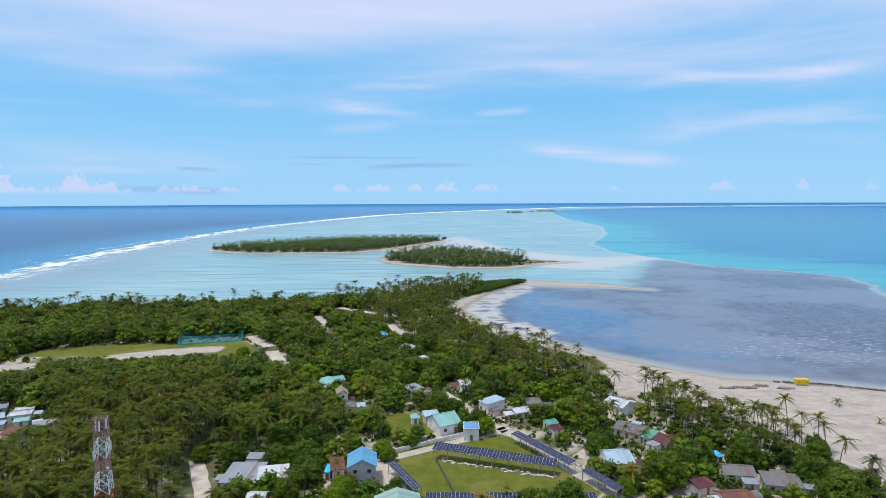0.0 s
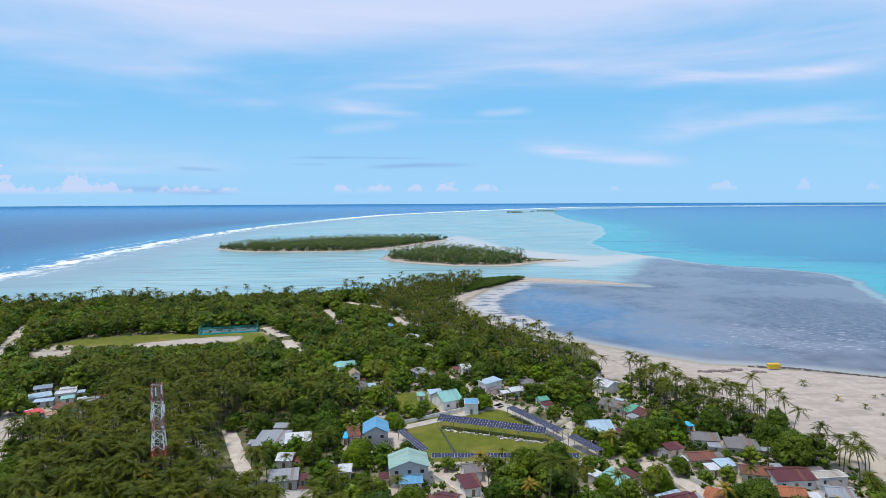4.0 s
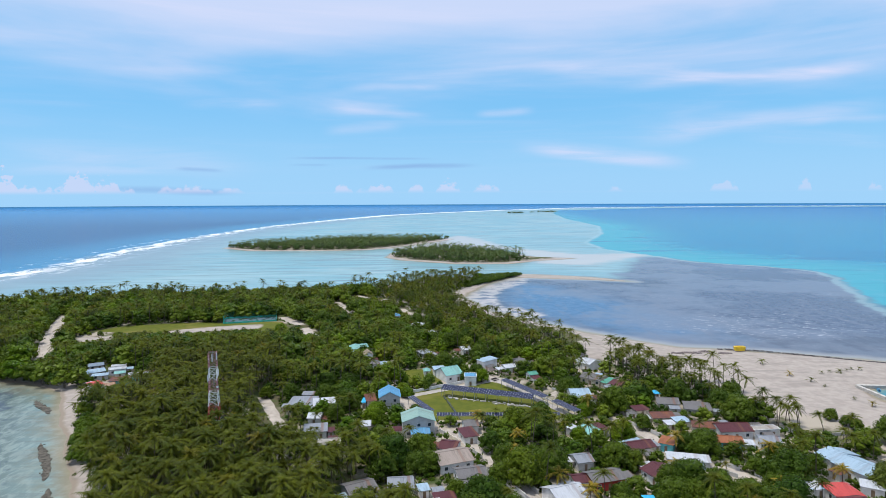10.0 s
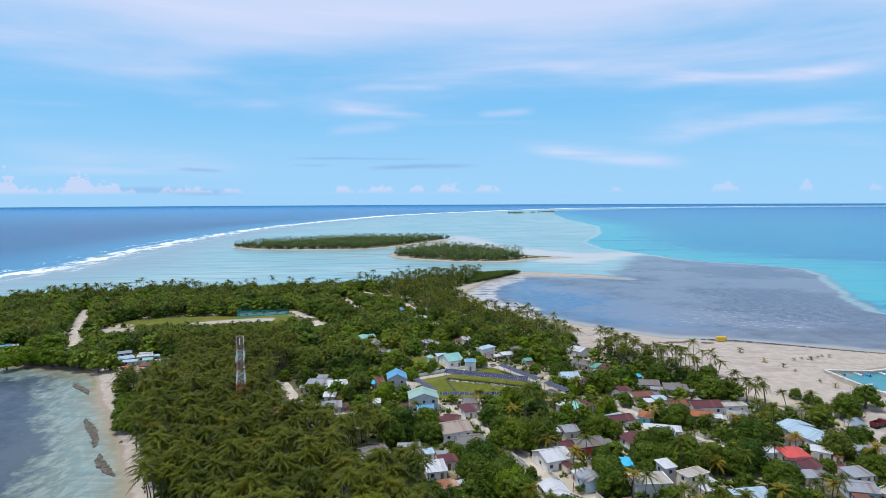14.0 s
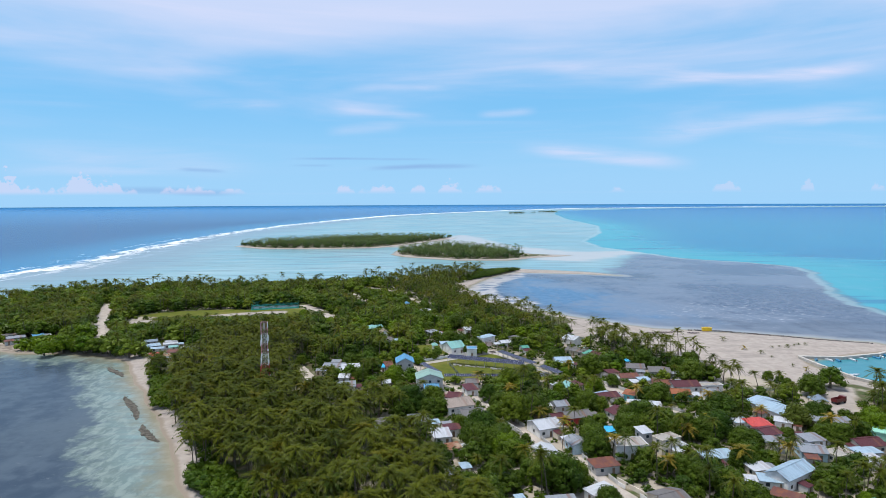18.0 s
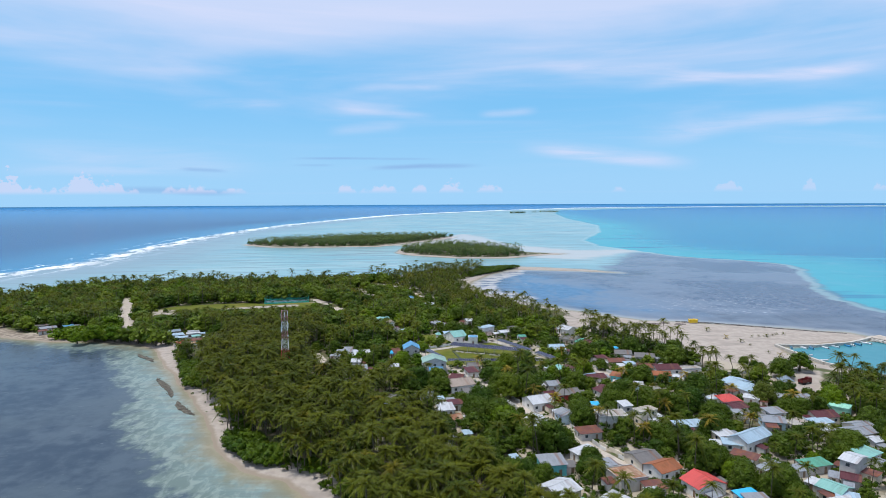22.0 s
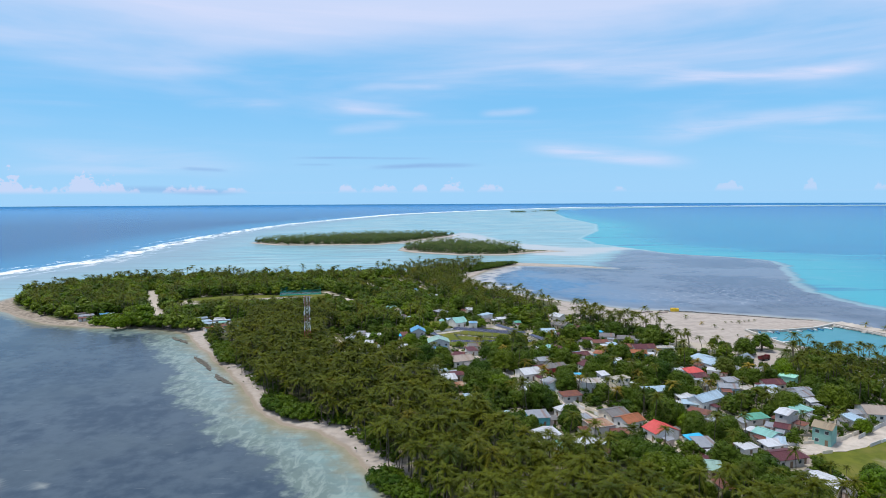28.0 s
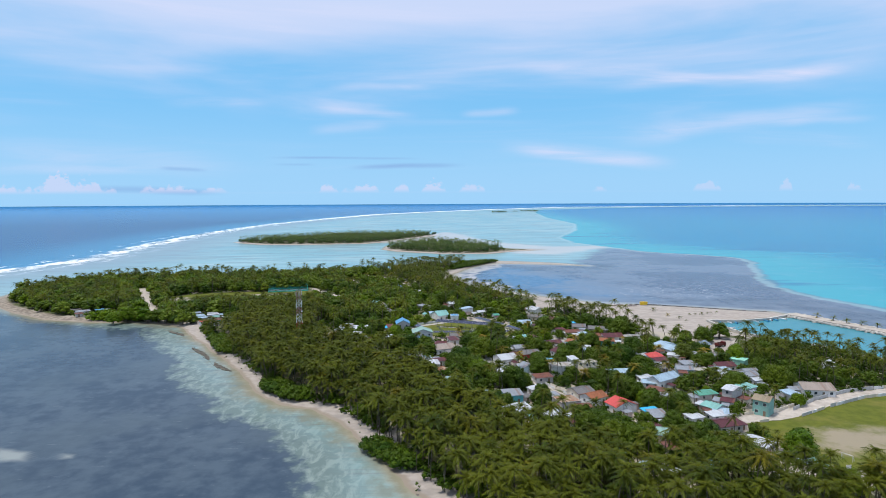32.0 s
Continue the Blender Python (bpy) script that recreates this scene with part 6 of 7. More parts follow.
spread(HEM, [(x, y, 0.9, draw.uniform(0.75, 1.25)) for q in SHORE_BUSH[:-1] for x, y in scatter(2.4, q, 90)], "shrubs", "dense dark green shrubs at the edge of the western beach", "shrub", (BARK, SHRUB_LEAF), draw)
spread(SHRUBS, [(x, y, 1.0, draw.uniform(1.3, 2.4)) for x, y in scatter(2.3, SHORE_BUSH[-1], 91)], "shrubs", "yellow-green shrubs along the northern bay", "shrub", (BARK, BRIGHT_LEAF), draw)
spread(SHRUBS, bushes, "shrubs", "low green undergrowth on sandy soil", "shrub", (BARK, SHRUB_LEAF), draw)

# palms that stand free on the sand, and the low ones planted there
for x, y in ((113, 157), (116, 161), (118, 159), (118.5, 153.5), (123, 156), (124.6, 151), (117.5, 143), (122, 145.5), (113.5, 131), (126.6, 139), (116, 148)):
    single(TALL_MESHES[draw.randrange(3)], "coconut_palm", "slender coconut palm standing on pale sand", "palm", "beach palms", x, y, draw.uniform(0.85, 1.05))
for x, y, size in ((154, 234, 1.3), (161, 204, 1.0), (183, 218, 1.2), (192, 224, 0.7), (174, 217, 0.7), (195, 223, 0.8), (179, 219, 0.6), (163, 197, 0.6), (164, 180, 0.6), (188, 221, 0.6)):
    single(LOW_MESHES[draw.randrange(2)], "young_palm", "young palm planted on the bare sand", "palm", "young beach palms", x, y, size)
for x, y in ((157, 214), (166, 172)):
    single(YOUNG_GOLD[0], "young_palm", "yellowing young palm planted on the bare sand", "palm", "young beach palms", x, y, 1.2)
for x, y, size in ((140, 157, 0.55), (142, 151, 0.5), (143, 147, 0.5)):
    single(CROWNS["broadleaf"][0][1], "tree", "small round tree standing alone on the sand", "tree", "beach trees", x, y, size)
for x, y in ((18.5, 118), (52, 163), (57, 138), (9, 150), (60, 60), (36, 92), (30, 100), (76, 84), (64, 108), (88, 96), (96, 118), (48, 74), (72, 128), (110, 104), (22, 132), (84, 66), (128, 92), (100, 70)):
    single(GOLD_MESHES[draw.randrange(2)], "golden_palm", "palm with golden yellow fronds in a yard", "palm", "yard palms", x, y, 1.0)

for polygon, name, seed in ((ISLE_WEST, "western_islet_woods", 71), (ISLE_EAST, "eastern_islet_woods", 72)):
    p = scatter(6.5, polygon, seed)
    deep = away(p, polygon)
    p = p[(deep > 9) & (p[:, 0] < np.where(p[:, 1] > 1000, 8, 112))]
    spots = [(x, y, 1.1, draw.uniform(0.55, 1.05)) for x, y in p]
    half = [s for i, s in enumerate(spots) if i % 3]
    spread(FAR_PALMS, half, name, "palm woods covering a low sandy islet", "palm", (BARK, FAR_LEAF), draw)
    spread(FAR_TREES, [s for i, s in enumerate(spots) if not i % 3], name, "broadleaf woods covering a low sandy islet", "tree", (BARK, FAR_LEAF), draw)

# ---- the telecom tower ----
RED_PAINT = plain("red_tower_paint", (0.50, 0.06, 0.05), 0.5, 0, 0.15)
FADED_RED = plain("faded_red_tower_paint", (0.44, 0.20, 0.21), 0.6, 0, 0.15)
WHITE_PAINT = plain("white_paint", (0.78, 0.78, 0.78), 0.5, 0, 0.08)


def bar(p, q, r):
    """A thin square bar between two points."""
    p, q = Vector(p), Vector(q)
    d = (q - p).normalized()
    s = d.cross(Vector((0, 0, 1)) if abs(d.z) < 0.9 else Vector((1, 0, 0))).normalized() * r
    u = d.cross(s).normalized() * r
    v = [tuple(e + a * s + b * u) for e in (p, q) for a, b in ((-1, -1), (1, -1), (1, 1), (-1, 1))]
    return v, [(3, 2, 1, 0), (4, 5, 6, 7), (0, 1, 5, 4), (1, 2, 6, 5), (2, 3, 7, 6), (3, 0, 4, 7)]


def cylinder(x, y, z0, z1, r, sides=12):
    v = [(x + r * math.cos(6.2832 * k / sides), y + r * math.sin(6.2832 * k / sides), z) for z in (z0, z1) for k in range(sides)]
    f = [tuple(range(sides - 1, -1, -1)), tuple(range(sides, 2 * sides))]
    return v, f + [(k, (k + 1) % sides, sides + (k + 1) % sides, sides + k) for k in range(sides)]


tower = tagged(empty("telecom_tower", -79.8, 138.2, 1.15, 0.2), "red and white steel lattice telecom tower above the palms", "tower")
TOP = 31.0
half_at = lambda z: 2.35 - (2.35 - 1.25) * min(1, z / (TOP * 0.62)) if z < TOP * 0.62 else 1.25
levels = [0, 4.0, 8.2, 13.0, 17.6, 21.6, 25.8, TOP]
for k, (z0, z1) in enumerate(zip(levels[:-1], levels[1:])):
    mat = WHITE_PAINT if k % 2 else RED_PAINT if k < 4 else FADED_RED
    pieces, steps = [], 2
    for i in range(steps):
        a, b = z0 + (z1 - z0) * i / steps, z0 + (z1 - z0) * (i + 1) / steps
        ha, hb = half_at(a), half_at(b)
        ring = lambda h, z: [(-h, -h, z), (h, -h, z), (h, h, z), (-h, h, z)]
        low, high = ring(ha, a), ring(hb, b)
        for j in range(4):
            m = (j + 1) % 4
            pieces += [bar(low[j], high[j], 0.09), bar(low[j], high[m], 0.045), bar(low[m], high[j], 0.045), bar(high[j], high[m], 0.04)]
    part("lattice_section", shape("lattice_section", pieces, mat), tower, "red-painted lattice" if mat is not WHITE_PAINT else "white-painted lattice")
for x, y, z in ((1.5, -1.2, 28.6), (-1.5, -1.2, 21.2), (1.5, 1.2, 22.6), (0.1, -1.5, 28.2), (-1.5, 1.0, 27.5)):
    part("panel_antenna", shape("panel_antenna", [block(x - 0.16, x + 0.16, y - 0.09, y + 0.09, z, z + 2.4), bar((x, y + 0.09, z + 0.4), (x * 0.8, y * 0.6, z + 0.4), 0.04), bar((x, y + 0.09, z + 2.0), (x * 0.8, y * 0.6, z + 2.0), 0.04)], WHITE_PAINT), tower)
dish = [(1.5, -1.32, 19.5)] + [(1.5 + 0.4 * math.cos(a), -1.5, 19.5 + 0.4 * math.sin(a)) for a in np.linspace(0, 6.2832, 17)[:-1]] + [(1.5, -1.22, 19.5)]
part("dish_antenna", shape("dish_antenna", [(dish, [(0, 1 + k, 1 + (k + 1) % 16) for k in range(16)] + [(17, 1 + (k + 1) % 16, 1 + k) for k in range(16)])], WHITE_PAINT), tower)
part("lightning_rod", shape("lightning_rod", [bar((0, 0, TOP), (0, 0, TOP + 1.6), 0.03), bar((-1.25, 0, TOP), (1.25, 0, TOP), 0.04)], METAL), tower)
part("ladder", shape("ladder", [bar((0.3, 0.9, 0), (0.3, 0.9, TOP), 0.03), bar((-0.1, 0.9, 0), (-0.1, 0.9, TOP), 0.03)] + [bar((-0.1, 0.9, z), (0.3, 0.9, z), 0.02) for z in np.arange(0.5, TOP, 0.6)], METAL), tower)
part("footing", shape("footing", [block(-3, 3, -3, 3, -0.3, 0.3)], CONCRETE), tower)

# ---- solar canopies round the grass field ----
CELL = material("solar_cell")
_n = CELL[1]
finish(_n, _n.mix(_n.n("ShaderNodeObjectInfo").outputs["Random"], (0.012, 0.016, 0.045), (0.022, 0.028, 0.065)), 0.22)
CELL = CELL[0]
RAIL = plain("aluminium_rail", (0.55, 0.56, 0.58), 0.4, 0.3)


def solar_canopy(p, q, deep, low, high, rows, label):
    """Panels on a steel frame. p to q is the lower edge on the plan; the canopy rises to its left."""
    p, q = Vector(p), Vector(q)
    length = (q - p).length
    base = tagged(empty("solar_canopy", p.x, p.y, 1.15, math.atan2(q.y - p.y, q.x - p.x)), label, "solar panel", "solar canopies")
    columns = int(length / 1.0)
    slope = math.hypot(deep, high - low)
    cw, ch = length / columns, slope / rows
    tilt = math.atan2(high - low, deep)
    cell = shape("solar_panel", [block(-cw / 2 + 0.035, cw / 2 - 0.035, -ch / 2 + 0.035, ch / 2 - 0.035, 0.02, 0.06)], CELL)
    for i in range(columns):
        for j in range(rows):
            s = (j + 0.5) * ch
            ob = part("solar_panel", cell, base)
            ob.matrix_basis = Matrix.LocRotScale(((i + 0.5) * cw, s * math.cos(tilt), low + s * math.sin(tilt)), Euler((tilt, 0, 0)), None)
    deck = [prism([[(0, 0, low + 0.015), (length, 0, low + 0.015), (length, deep, high + 0.015), (0, deep, high + 0.015)]], 0.04)]
    part("rail_frame", shape("rail_frame", deck, RAIL), base)
    part("edge_beam", shape("edge_beam", [bar((0, 0.1, low - 0.1), (length, 0.1, low - 0.1), 0.08), bar((0, deep - 0.1, high - 0.1), (length, deep - 0.1, high - 0.1), 0.08)], METAL), base)
    for x in np.linspace(0.3, length - 0.3, max(3, int(length / 4))):
        for y, z in ((0.25, low), (deep - 0.25, high)):
            part("post", shape("post", [bar((x, y, -0.2), (x, y, z - 0.05), 0.07)], METAL), base)
    return base


solar_canopy((-3.7, 185.6), (32.4, 172.2), 3.6, 3.3, 4.3, 4, "long roof of dark blue solar panels on steel posts")
solar_canopy((22.3, 197.9), (36.7, 173.7), 3.0, 3.3, 3.7, 3, "roof of dark blue solar panels along the lane")
solar_canopy((39.4, 169.8), (45.9, 157.4), 3.0, 3.3, 3.7, 3, "short roof of dark blue solar panels along the lane")
solar_canopy((-16.9, 175.4), (-8.1, 158.3), 2.5, 3.3, 3.6, 3, "roof of dark blue solar panels along the lane")
solar_canopy((-5.0, 154.0), (40.0, 153.6), 2.2, 3.2, 3.7, 2, "long row of solar panels at the edge of the field")
debris = random.Random(3)
stones = []
for _ in range(90):
    s, r = debris.random(), debris.uniform(0.2, 0.6)
    x, y = -1 + 34 * s + debris.gauss(0, 0.5), 184.5 - 12.6 * s + debris.gauss(0, 0.7)
    stones.append(block(x - r, x + r, y - r * 0.6, y + r * 0.6, 1.0, 1.2 + r * 0.7))
tagged(new("rubble", shape("rubble", stones, CONCRETE)), "broken coral blocks lying under the solar roof", "rubble", kind="stuff")
fence = tagged(empty("fence", 0, 0, 0), "dark mesh fence across the grass field", "fence")
for k in range(10):
    a, b = Vector((-2.6 + 0.62 * k * 1.0, 184.5 - 2.6 * k)), Vector((-2.6 + 0.62 * (k + 1), 184.5 - 2.6 * (k + 1)))
    part("post", shape("post", [bar((a.x, a.y, 1.0), (a.x, a.y, 2.5), 0.05)], PANE), fence)
    part("mesh_panel", shape("mesh_panel", [bar((a.x, a.y, z), (b.x, b.y, z), 0.025) for z in (1.3, 1.5, 1.7, 1.9, 2.1, 2.3, 2.45)], PANE), fence)

# ---- the fenced court ----
NET = plain("green_netting", (0.03, 0.26, 0.20), 0.8)
COURT = plain("court_surface", (0.10, 0.16, 0.20), 0.8, 0, 0.15, 0.3)
court = tagged(empty("sports_court", -136, 353, 1.15, radians(15)), "small sports court fenced with green netting", "sports court")
part("court_floor", shape("court_floor", [block(-17, 17, -9, 9, -0.2, 0.08)], COURT), court)
TURQUOISE = plain("turquoise_paint", (0.05, 0.50, 0.40), 0.6)
for name, box in (("front_wall", (-17.2, 17.2, -9.3, -9.0)), ("back_wall", (-17.2, 17.2, 9.0, 9.3)), ("side_wall", (-17.3, -17.0, -9.0, 9.0)), ("side_wall", (17.0, 17.3, -9.0, 9.0))):
    part(name, shape(name, [block(*box, -0.2, 1.0)], TURQUOISE), court, "turquoise-painted low wall")
for k in range(9):
    x = -17 + 34 * k / 8
    for y in (-9.15, 9.15):
        part("net_post", shape("net_post", [bar((x, y, 0), (x, y, 4.6), 0.06)], NET), court)
for y in (-9.15, 9.15):
    part("net", shape("net", [bar((-17, y, z), (17, y, z), 0.02) for z in np.arange(1.2, 4.6, 0.3)] + [bar((x, y, 1), (x, y, 4.6), 0.02) for x in np.arange(-16.5, 17, 0.5)], NET), court, "fine green netting")
for x in (-17.15, 17.15):
    part("net", shape("net", [bar((x, -9, z), (x, 9, z), 0.02) for z in np.arange(1.2, 4.6, 0.3)] + [bar((x, y, 1), (x, y, 4.6), 0.02) for y in np.arange(-8.5, 9, 0.5)], NET), court, "fine green netting")

# ---- beach, harbour and breakwater ----
YELLOW = plain("yellow_paint", (0.72, 0.48, 0.02), 0.5, 0, 0.08)
barge = tagged(empty("yellow_tank", 157.6, 263.0, 0.9), "yellow steel tank resting at the water's edge", "tank")
part("hull", shape("hull", [(lambda v, f: ([(x * (1 if z > 0.3 else 0.92), y * (1 if z > 0.3 else 0.9), z) for x, y, z in v], f))(*block(-2.8, 2.8, -1.2, 1.2, 0, 2.1))], YELLOW), barge)
part("deck_rail", shape("deck_rail", [bar((-2.7, s, 2.35), (2.7, s, 2.35), 0.05) for s in (-1.1, 1.1)] + [bar((x, s, 2.1), (x, s, 2.35), 0.04) for s in (-1.1, 1.1) for x in (-2.7, -0.9, 0.9, 2.7)], YELLOW), barge)
part("hatch", shape("hatch", [block(-0.7, 0.7, -0.5, 0.5, 2.1, 2.35)], YELLOW), barge)
ROCK = plain("dark_beach_rock", (0.13, 0.12, 0.12), 0.95, 0, 0.25, 1.2)
CORAL = plain("grey_coral_rubble", (0.26, 0.22, 0.21), 0.95, 0, 0.25, 1.0)


def stone(rng, x, y, z, r):
    """A rough boulder: a squashed, jittered eight-cornered lump."""
    v, f = block(-1, 1, -1, 1, -0.7, 0.7)
    a = rng.uniform(0, 3.14)
    c, s = math.cos(a), math.sin(a)
    out = []
    for px, py, pz in v:
        k = rng.uniform(0.65, 1.1) * (0.75 if pz > 0 else 1.0)
        out.append((x + r * k * (px * c - py * s), y + r * k * (px * s + py * c), z + r * rng.uniform(0.5, 1.0) * pz))
    return out, f


def rock_line(name, line, width, count, size, label, mat, z=0.4):
    rng, pts = random.Random(len(name) + count), [Vector(p) for p in line]
    spans = [(q - p).length for p, q in zip(pts[:-1], pts[1:])]
    pieces = []
    for _ in range(count):
        s, k = rng.uniform(0, sum(spans)), 0
        while s > spans[k]:
            s, k = s - spans[k], k + 1
        p = pts[k].lerp(pts[k + 1], s / spans[k])
        x, y, r = p.x + rng.gauss(0, width), p.y + rng.gauss(0, width), size * rng.uniform(0.6, 1.4)
        pieces.append(stone(rng, x, y, z + rng.uniform(-0.2, 0.2), r))
    return tagged(new(name, shape(name, pieces, mat)), label, "rocks", kind="stuff")


rock_line("beach_rock_line", [(148, 268), (166, 265), (180, 258), (196, 250), (212, 241), (238, 229)], 0.35, 620, 0.28, "dark line of rocks along the edge of the beach", ROCK, 0.5)
for k, (x, y) in enumerate(((121, 256), (127, 257), (131, 256), (138, 259), (146, 255))):
    rock_line("rubble_pile", [(x - 2.6, y), (x + 2.6, y)], 0.6, 46 + k, 0.4, "pile of grey coral rubble on the beach", CORAL, 1.5)
SLAB = plain("beach_rock_slab", (0.095, 0.085, 0.065), 0.9, 0, 0.35, 0.7)


def beach_slab(line, half):
    """A thin tongue of beach rock: ragged edges that taper to both ends."""
    rng, p, q = random.Random(int(abs(line[0][0]))), Vector(line[0]), Vector(line[1])
    d = (q - p).normalized()
    s, verts, faces, count = Vector((-d.y, d.x)), [], [], 26
    for i in range(count + 1):
        u = i / count
        swell = math.sin(math.pi * min(1, max(0, u))) ** 0.6
        c = p.lerp(q, u) + s * 0.8 * math.sin(5 * u + p.x)
        for way_out in (-1, 1):
            e = c + s * way_out * (half * swell * rng.uniform(0.45, 1.1) + 0.1)
            verts += [(e.x, e.y, 0.10 + 0.08 * rng.random()), (e.x, e.y, -0.5)]
    for i in range(count):
        k = 4 * i
        faces += [(k, k + 2, k + 6, k + 4), (k, k + 4, k + 5, k + 1), (k + 2, k + 3, k + 7, k + 6)]
    tagged(new("beach_rock", shape("beach_rock", [(verts, faces)], SLAB)), "ragged flat tongue of brown beach rock in the shallows", "rock", "beach rocks", kind="structure")


# reef rocks in the shallows of the western bay
for k, (line, count) in enumerate((([(-140, 141), (-121, 112)], 420), ([(-117, 107), (-103, 90)], 300), ([(-172, 186), (-157, 169)], 200))):
    beach_slab(line, 1.7)
    rock_line("shore_rocks", line, 0.7, count // 8, 0.18, "brown beach rock lying in the shallows", plain("brown_beach_rock", (0.11, 0.095, 0.07), 0.9, 0, 0.25, 0.8), 0.0)

pier = tagged(empty("quay", 0, 0, 0), "low concrete harbour quay with a sand fill", "quay", kind="structure")
def wall_run(name, line, half, z0, z1, mat, parent):
    for p, q in zip(line[:-1], line[1:]):
        d = (Vector(q) - Vector(p)).normalized()
        s = Vector((-d.y, d.x)) * half
        v = [(p[0] + s.x, p[1] + s.y, z0), (p[0] - s.x, p[1] - s.y, z0), (q[0] - s.x, q[1] - s.y, z0), (q[0] + s.x, q[1] + s.y, z0)]
        v += [(a, b, z1) for a, b, _ in v]
        part(name, shape(name, [(v, [(3, 2, 1, 0), (4, 5, 6, 7), (0, 1, 5, 4), (1, 2, 6, 5), (2, 3, 7, 6), (3, 0, 4, 7)])], mat), parent)


wall_run("quay_wall", [(246, 219), (238, 213), (223, 204), (198, 197), (178, 199)], 0.9, -2.0, 1.45, CONCRETE, pier)
wall_run("quay_wall", [(178, 199), (179, 182), (182, 161), (190, 147)], 0.7, -2.0, 1.4, CONCRETE, pier)
mole = tagged(empty("breakwater", 0, 0, 0), "stone breakwater with a sandy top round the harbour", "breakwater", kind="structure")
wall_run("sand_top", [(246, 219), (256, 194), (268, 163), (300, 90), (330, 20)], 5.0, -2.0, 1.5, SAND_LANE, mole)
rock_line("breakwater_stones", [(241, 213), (250, 191), (262, 160), (294, 88), (324, 18)], 0.9, 700, 0.7, "grey boulders facing the breakwater", CONCRETE, 0.7)
rock_line("breakwater_stones", [(251, 222), (262, 197), (274, 166), (306, 92), (336, 22)], 0.9, 500, 0.7, "grey boulders facing the breakwater", CONCRETE, 0.7)
for x, y in ((259, 192), (262, 184), (266, 176), (270, 168), (276, 156), (255, 203)):
    single(LOW_MESHES[1], "young_palm", "young palm planted on the breakwater", "palm", "breakwater palms", x, y, 1.5, 1.5)

BOAT_WHITE = plain("boat_gelcoat", (0.76, 0.78, 0.80), 0.35, 0, 0.06)
BOAT_BLUE = plain("blue_boat_paint", (0.06, 0.33, 0.58), 0.4, 0, 0.08)


def boat(x, y, turn, length, mat, label):
    """An open boat: pointed hull with a hollow, thwarts and an outboard motor."""
    ob = tagged(empty("boat", x, y, 0.0, radians(turn)), label, "boat", "moored boats")
    st = np.linspace(-0.5, 0.5, 9)
    outer, inner, faces = [], [], []
    for s in st:
        w = 0.13 * length * max(0.03, (1 - max(0, (s + 0.05) / 0.55) ** 2.2))
        rise = 0.08 * max(0, s) ** 2 * length
        for y_, z_ in ((-w, 0.62 + rise), (-w * 0.6, -0.25), (w * 0.6, -0.25), (w, 0.62 + rise)):
            outer.append((s * length, y_, z_))
        for y_, z_ in ((-w * 0.85, 0.62 + rise), (-w * 0.55, 0.1), (w * 0.55, 0.1), (w * 0.85, 0.62 + rise)):
            inner.append((s * length * 0.96, y_, z_))
    n = len(outer)
    for i in range(8):
        k = 4 * i
        faces += [(k + j, k + 4 + j, k + 5 + j, k + 1 + j) for j in range(3)]
        faces += [(n + k + 1 + j, n + k + 5 + j, n + k + 4 + j, n + k + j) for j in range(3)]
        faces += [(k, n + k, n + k + 4, k + 4), (k + 4 + 3, n + k + 4 + 3, n + k + 3, k + 3)]
    faces += [(0, 1, 2, 3), (n + 3, n + 2, n + 1, n)]
    part("hull", shape("hull", [(outer + inner, faces)], mat), ob)
    for s in (-0.25, 0.05):
        part("thwart", shape("thwart", [block(s * length - 0.18, s * length + 0.18, -0.1 * length, 0.1 * length, 0.4, 0.46)], DOOR), ob)
    part("outboard_motor", shape("outboard_motor", [block(-0.54 * length, -0.5 * length, -0.18, 0.18, 0.3, 1.0)], PANE), ob)
    return ob


for k, (x, y, turn, length, mat) in enumerate(((185, 196.0, 70, 5.0, BOAT_BLUE), (191, 195.2, 100, 6.0, BOAT_WHITE), (195, 194.4, 80, 6.0, BOAT_BLUE), (203, 195.6, 95, 6.5, BOAT_WHITE), (210, 197.5, 110, 5.0, BOAT_WHITE),
                                               (218, 199.8, 100, 5.5, BOAT_BLUE), (222, 201.2, 85, 5.0, BOAT_WHITE), (226, 203.0, 100, 5.5, BOAT_BLUE), (232, 206.0, 120, 7.5, BOAT_WHITE), (184.5, 178.0, 20, 5.0, BOAT_WHITE), (186, 168.0, 10, 6.0, BOAT_WHITE))):
    boat(x, y, turn, length, mat, "blue open boat moored at the quay" if mat is BOAT_BLUE else "white open boat moored at the quay")

# a red lorry parked on the sand
lorry = tagged(empty("lorry", 151.5, 125.5, 1.2, radians(25)), "dark red tipper lorry parked on the sand", "lorry")
LORRY_RED = plain("dark_red_lorry_paint", (0.13, 0.02, 0.02), 0.4)
TYRE = plain("tyre_rubber", (0.02, 0.02, 0.02), 0.9)
part("cab", shape("cab", [(lambda v, f: ([(px - (0.25 if pz > 2 and px > 2.5 else 0), py, pz) for px, py, pz in v], f))(*block(1.6, 3.3, -1.1, 1.1, 0.7, 2.7))], LORRY_RED), lorry)
part("windscreen", shape("windscreen", [block(3.1, 3.2, -0.9, 0.9, 1.7, 2.5)], PANE), lorry)
part("tipper_body", shape("tipper_body", [block(-3, 1.3, -1.2, 1.2, 1.0, 1.15), block(-3, 1.3, -1.2, -1.1, 1.15, 2.2), block(-3, 1.3, 1.1, 1.2, 1.15, 2.2), block(1.2, 1.3, -1.1, 1.1, 1.15, 2.4), block(-3, -2.9, -1.1, 1.1, 1.15, 2.2)], LORRY_RED), lorry)
part("chassis", shape("chassis", [block(-3, 3.2, -0.5, 0.5, 0.6, 0.95)], PANE), lorry)
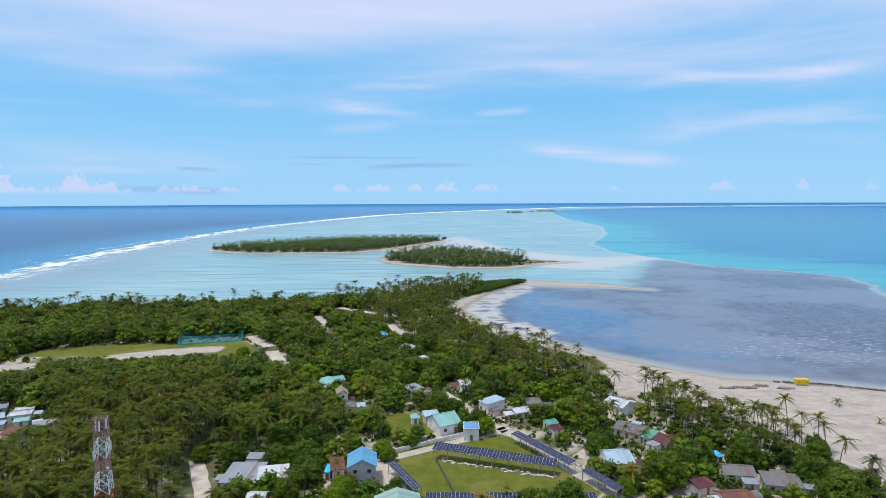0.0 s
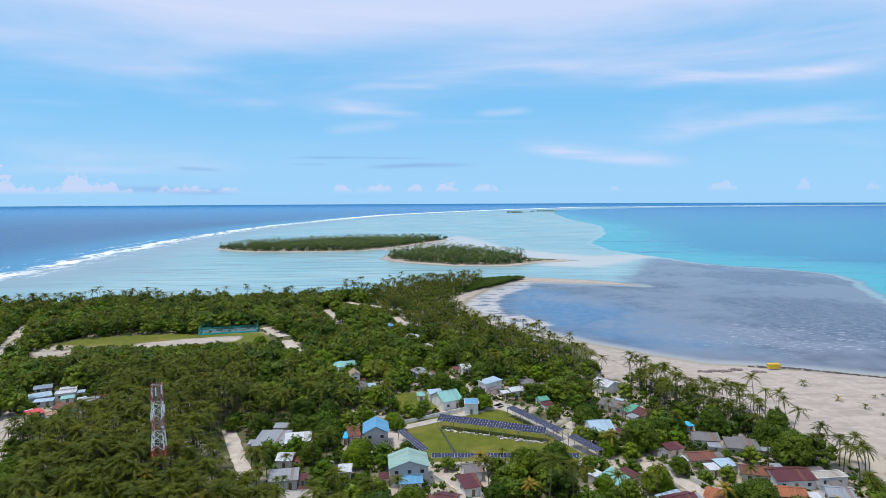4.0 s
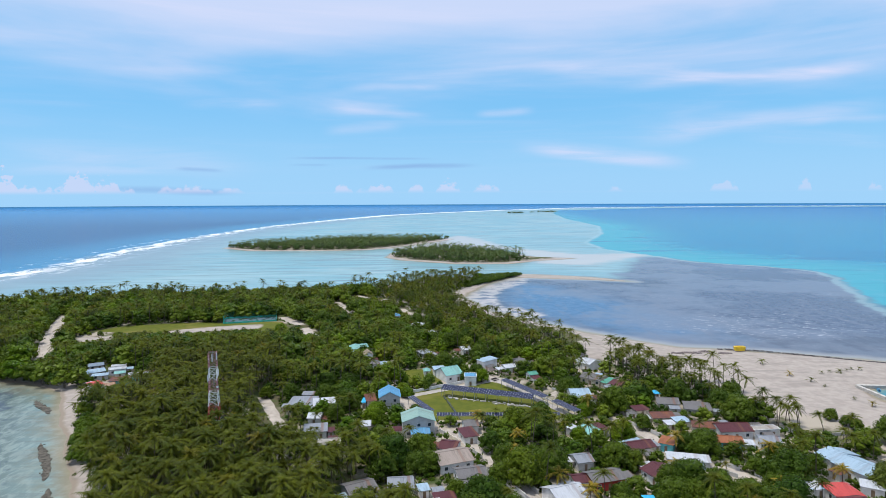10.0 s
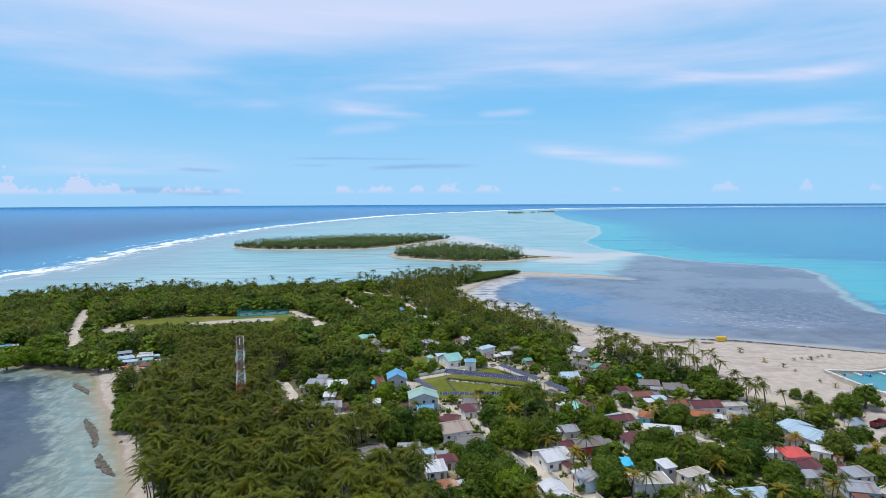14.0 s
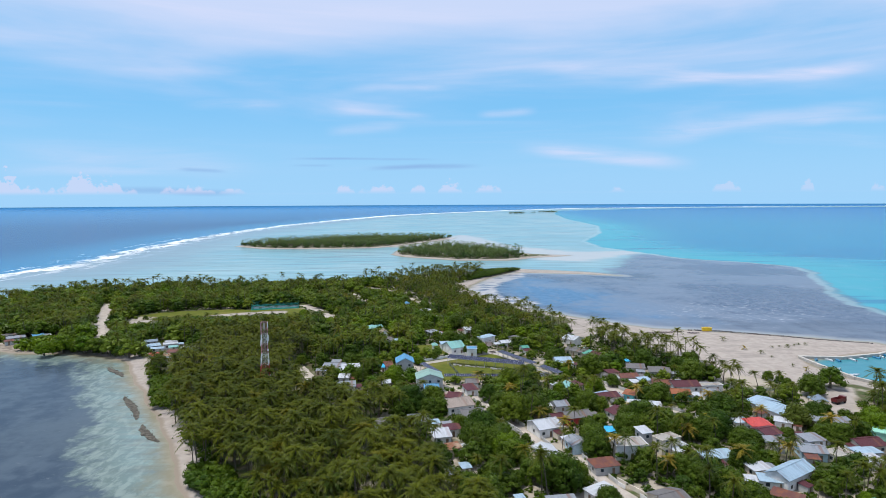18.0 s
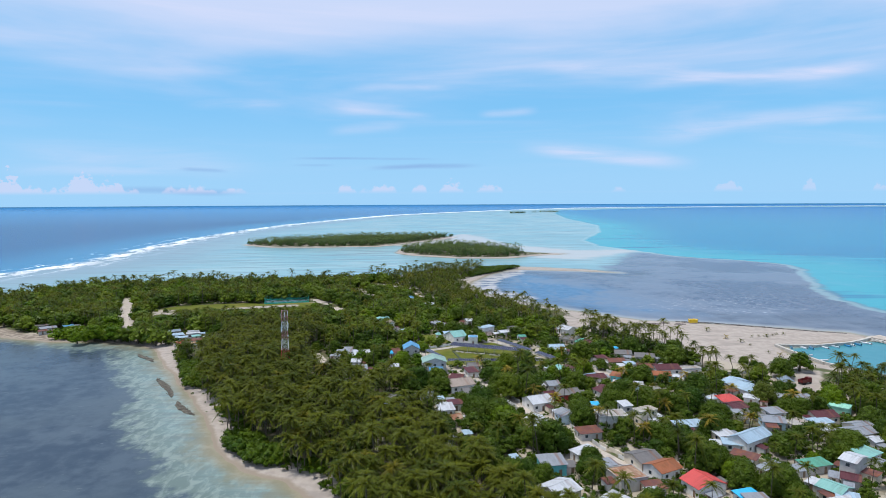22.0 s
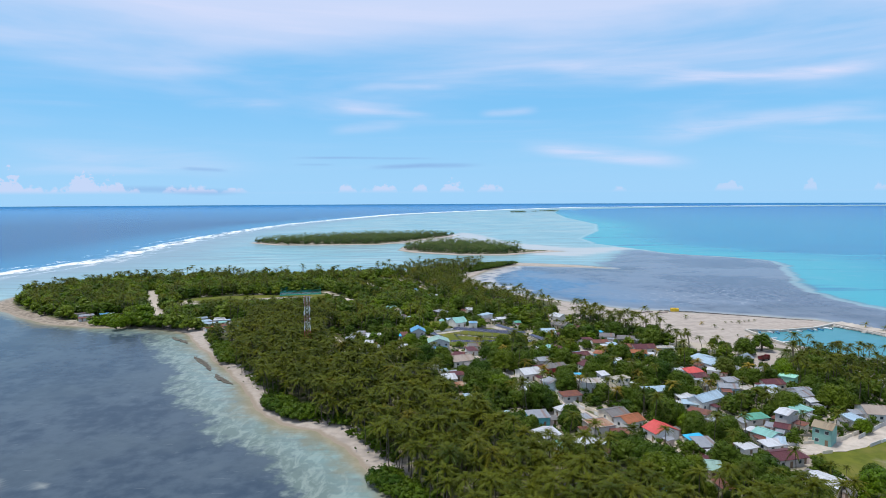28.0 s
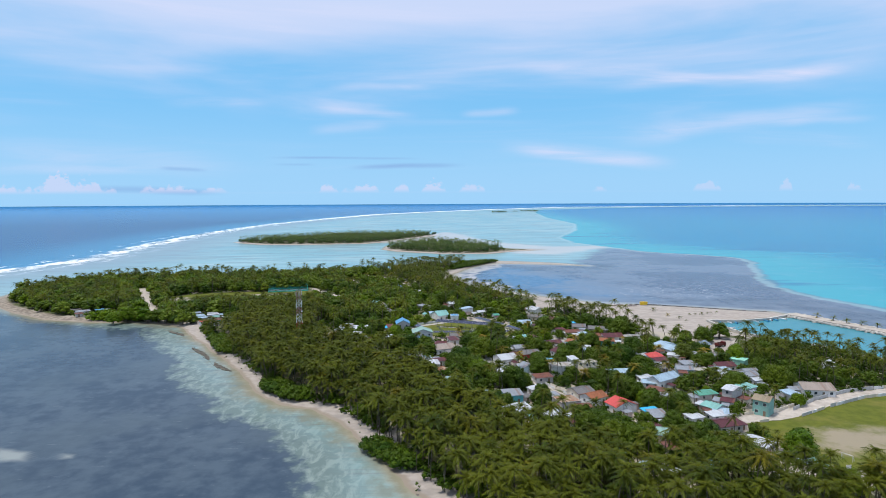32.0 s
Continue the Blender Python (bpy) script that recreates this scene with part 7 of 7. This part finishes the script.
for x in (-2.2, -1.1, 2.4):
    for y in (-1.0, 1.0):
        v, f = cylinder(0, 0, -0.18, 0.18, 0.5)
        part("wheel", shape("wheel", [([(x + px, y + pz, 0.5 + py) for px, py, pz in v], f)], TYRE), lorry)

# the sports field's goal and bench
goal = tagged(empty("football_goal", 121.0, -20.5, 1.2, radians(-60)), "white football goal frame on the grass", "goal")
part("post", shape("post", [bar((-1.6, 0, 0), (-1.6, 0, 2.0), 0.06)], WHITE_PAINT), goal)
part("post", shape("post", [bar((1.6, 0, 0), (1.6, 0, 2.0), 0.06)], WHITE_PAINT), goal)
part("crossbar", shape("crossbar", [bar((-1.66, 0, 2.0), (1.66, 0, 2.0), 0.06)], WHITE_PAINT), goal)
for s in (-1.6, 1.6):
    part("stay", shape("stay", [bar((s, 0, 2.0), (s, 1.2, 0), 0.04)], WHITE_PAINT), goal)
board = tagged(empty("signboard", 117.0, -27.0, 1.2, radians(10)), "small white board on two legs beside the field", "signboard")
part("panel", shape("panel", [block(-0.9, 0.9, -0.04, 0.04, 0.5, 1.6)], WHITE_PAINT), board)
for s in (-0.7, 0.7):
    part("leg", shape("leg", [bar((s, 0, -0.1), (s, 0, 0.5), 0.05)], METAL), board)
TANK = plain("black_water_tank", (0.03, 0.03, 0.035), 0.5)
for x, y in ((62, 174), (90, 96), (74, 70), (40, 40), (110, 60), (-6, 118), (48, 88), (128, 60)):
    tank = tagged(empty("water_tank", x, y, 1.15), "black plastic water tank standing in a yard", "water tank", "water tanks")
    part("drum", shape("drum", [cylinder(0, 0, 0.3, 1.9, 0.75, 14), cylinder(0, 0, 1.9, 2.1, 0.5, 14)], TANK), tank)
    part("lid", shape("lid", [cylinder(0, 0, 2.1, 2.2, 0.3, 12)], TANK), tank)
    part("plinth", shape("plinth", [block(-0.9, 0.9, -0.9, 0.9, -0.2, 0.3)], CONCRETE), tank)

# ---- islets far out on the reef ----
def squeeze(x, y):
    """Where the far sheet carries a point of the true plan."""
    d = math.hypot(x, y + 100)
    far = 2500 + 2400 * (1 - math.exp(-(d - 2500) / 2400)) if d > 2500 else d
    k = far / d
    return x * k, (y + 100) * k - 100, 82 * (1 - k) - 1.0, k


for ax, ay, bx, by, name in ((440, 4225, 548, 4215, "far_islet"), (712, 4640, 852, 4600, "far_islet"), (622, 4420, 655, 4420, "far_islet")):
    spots = []
    for _ in range(130 if bx - ax > 60 else 16):
        s = draw.random()
        x, y, z, k = squeeze(ax + (bx - ax) * s, ay + (by - ay) * s + draw.uniform(-45, 45))
        spots.append((x, y, z, draw.uniform(0.5, 0.85)))
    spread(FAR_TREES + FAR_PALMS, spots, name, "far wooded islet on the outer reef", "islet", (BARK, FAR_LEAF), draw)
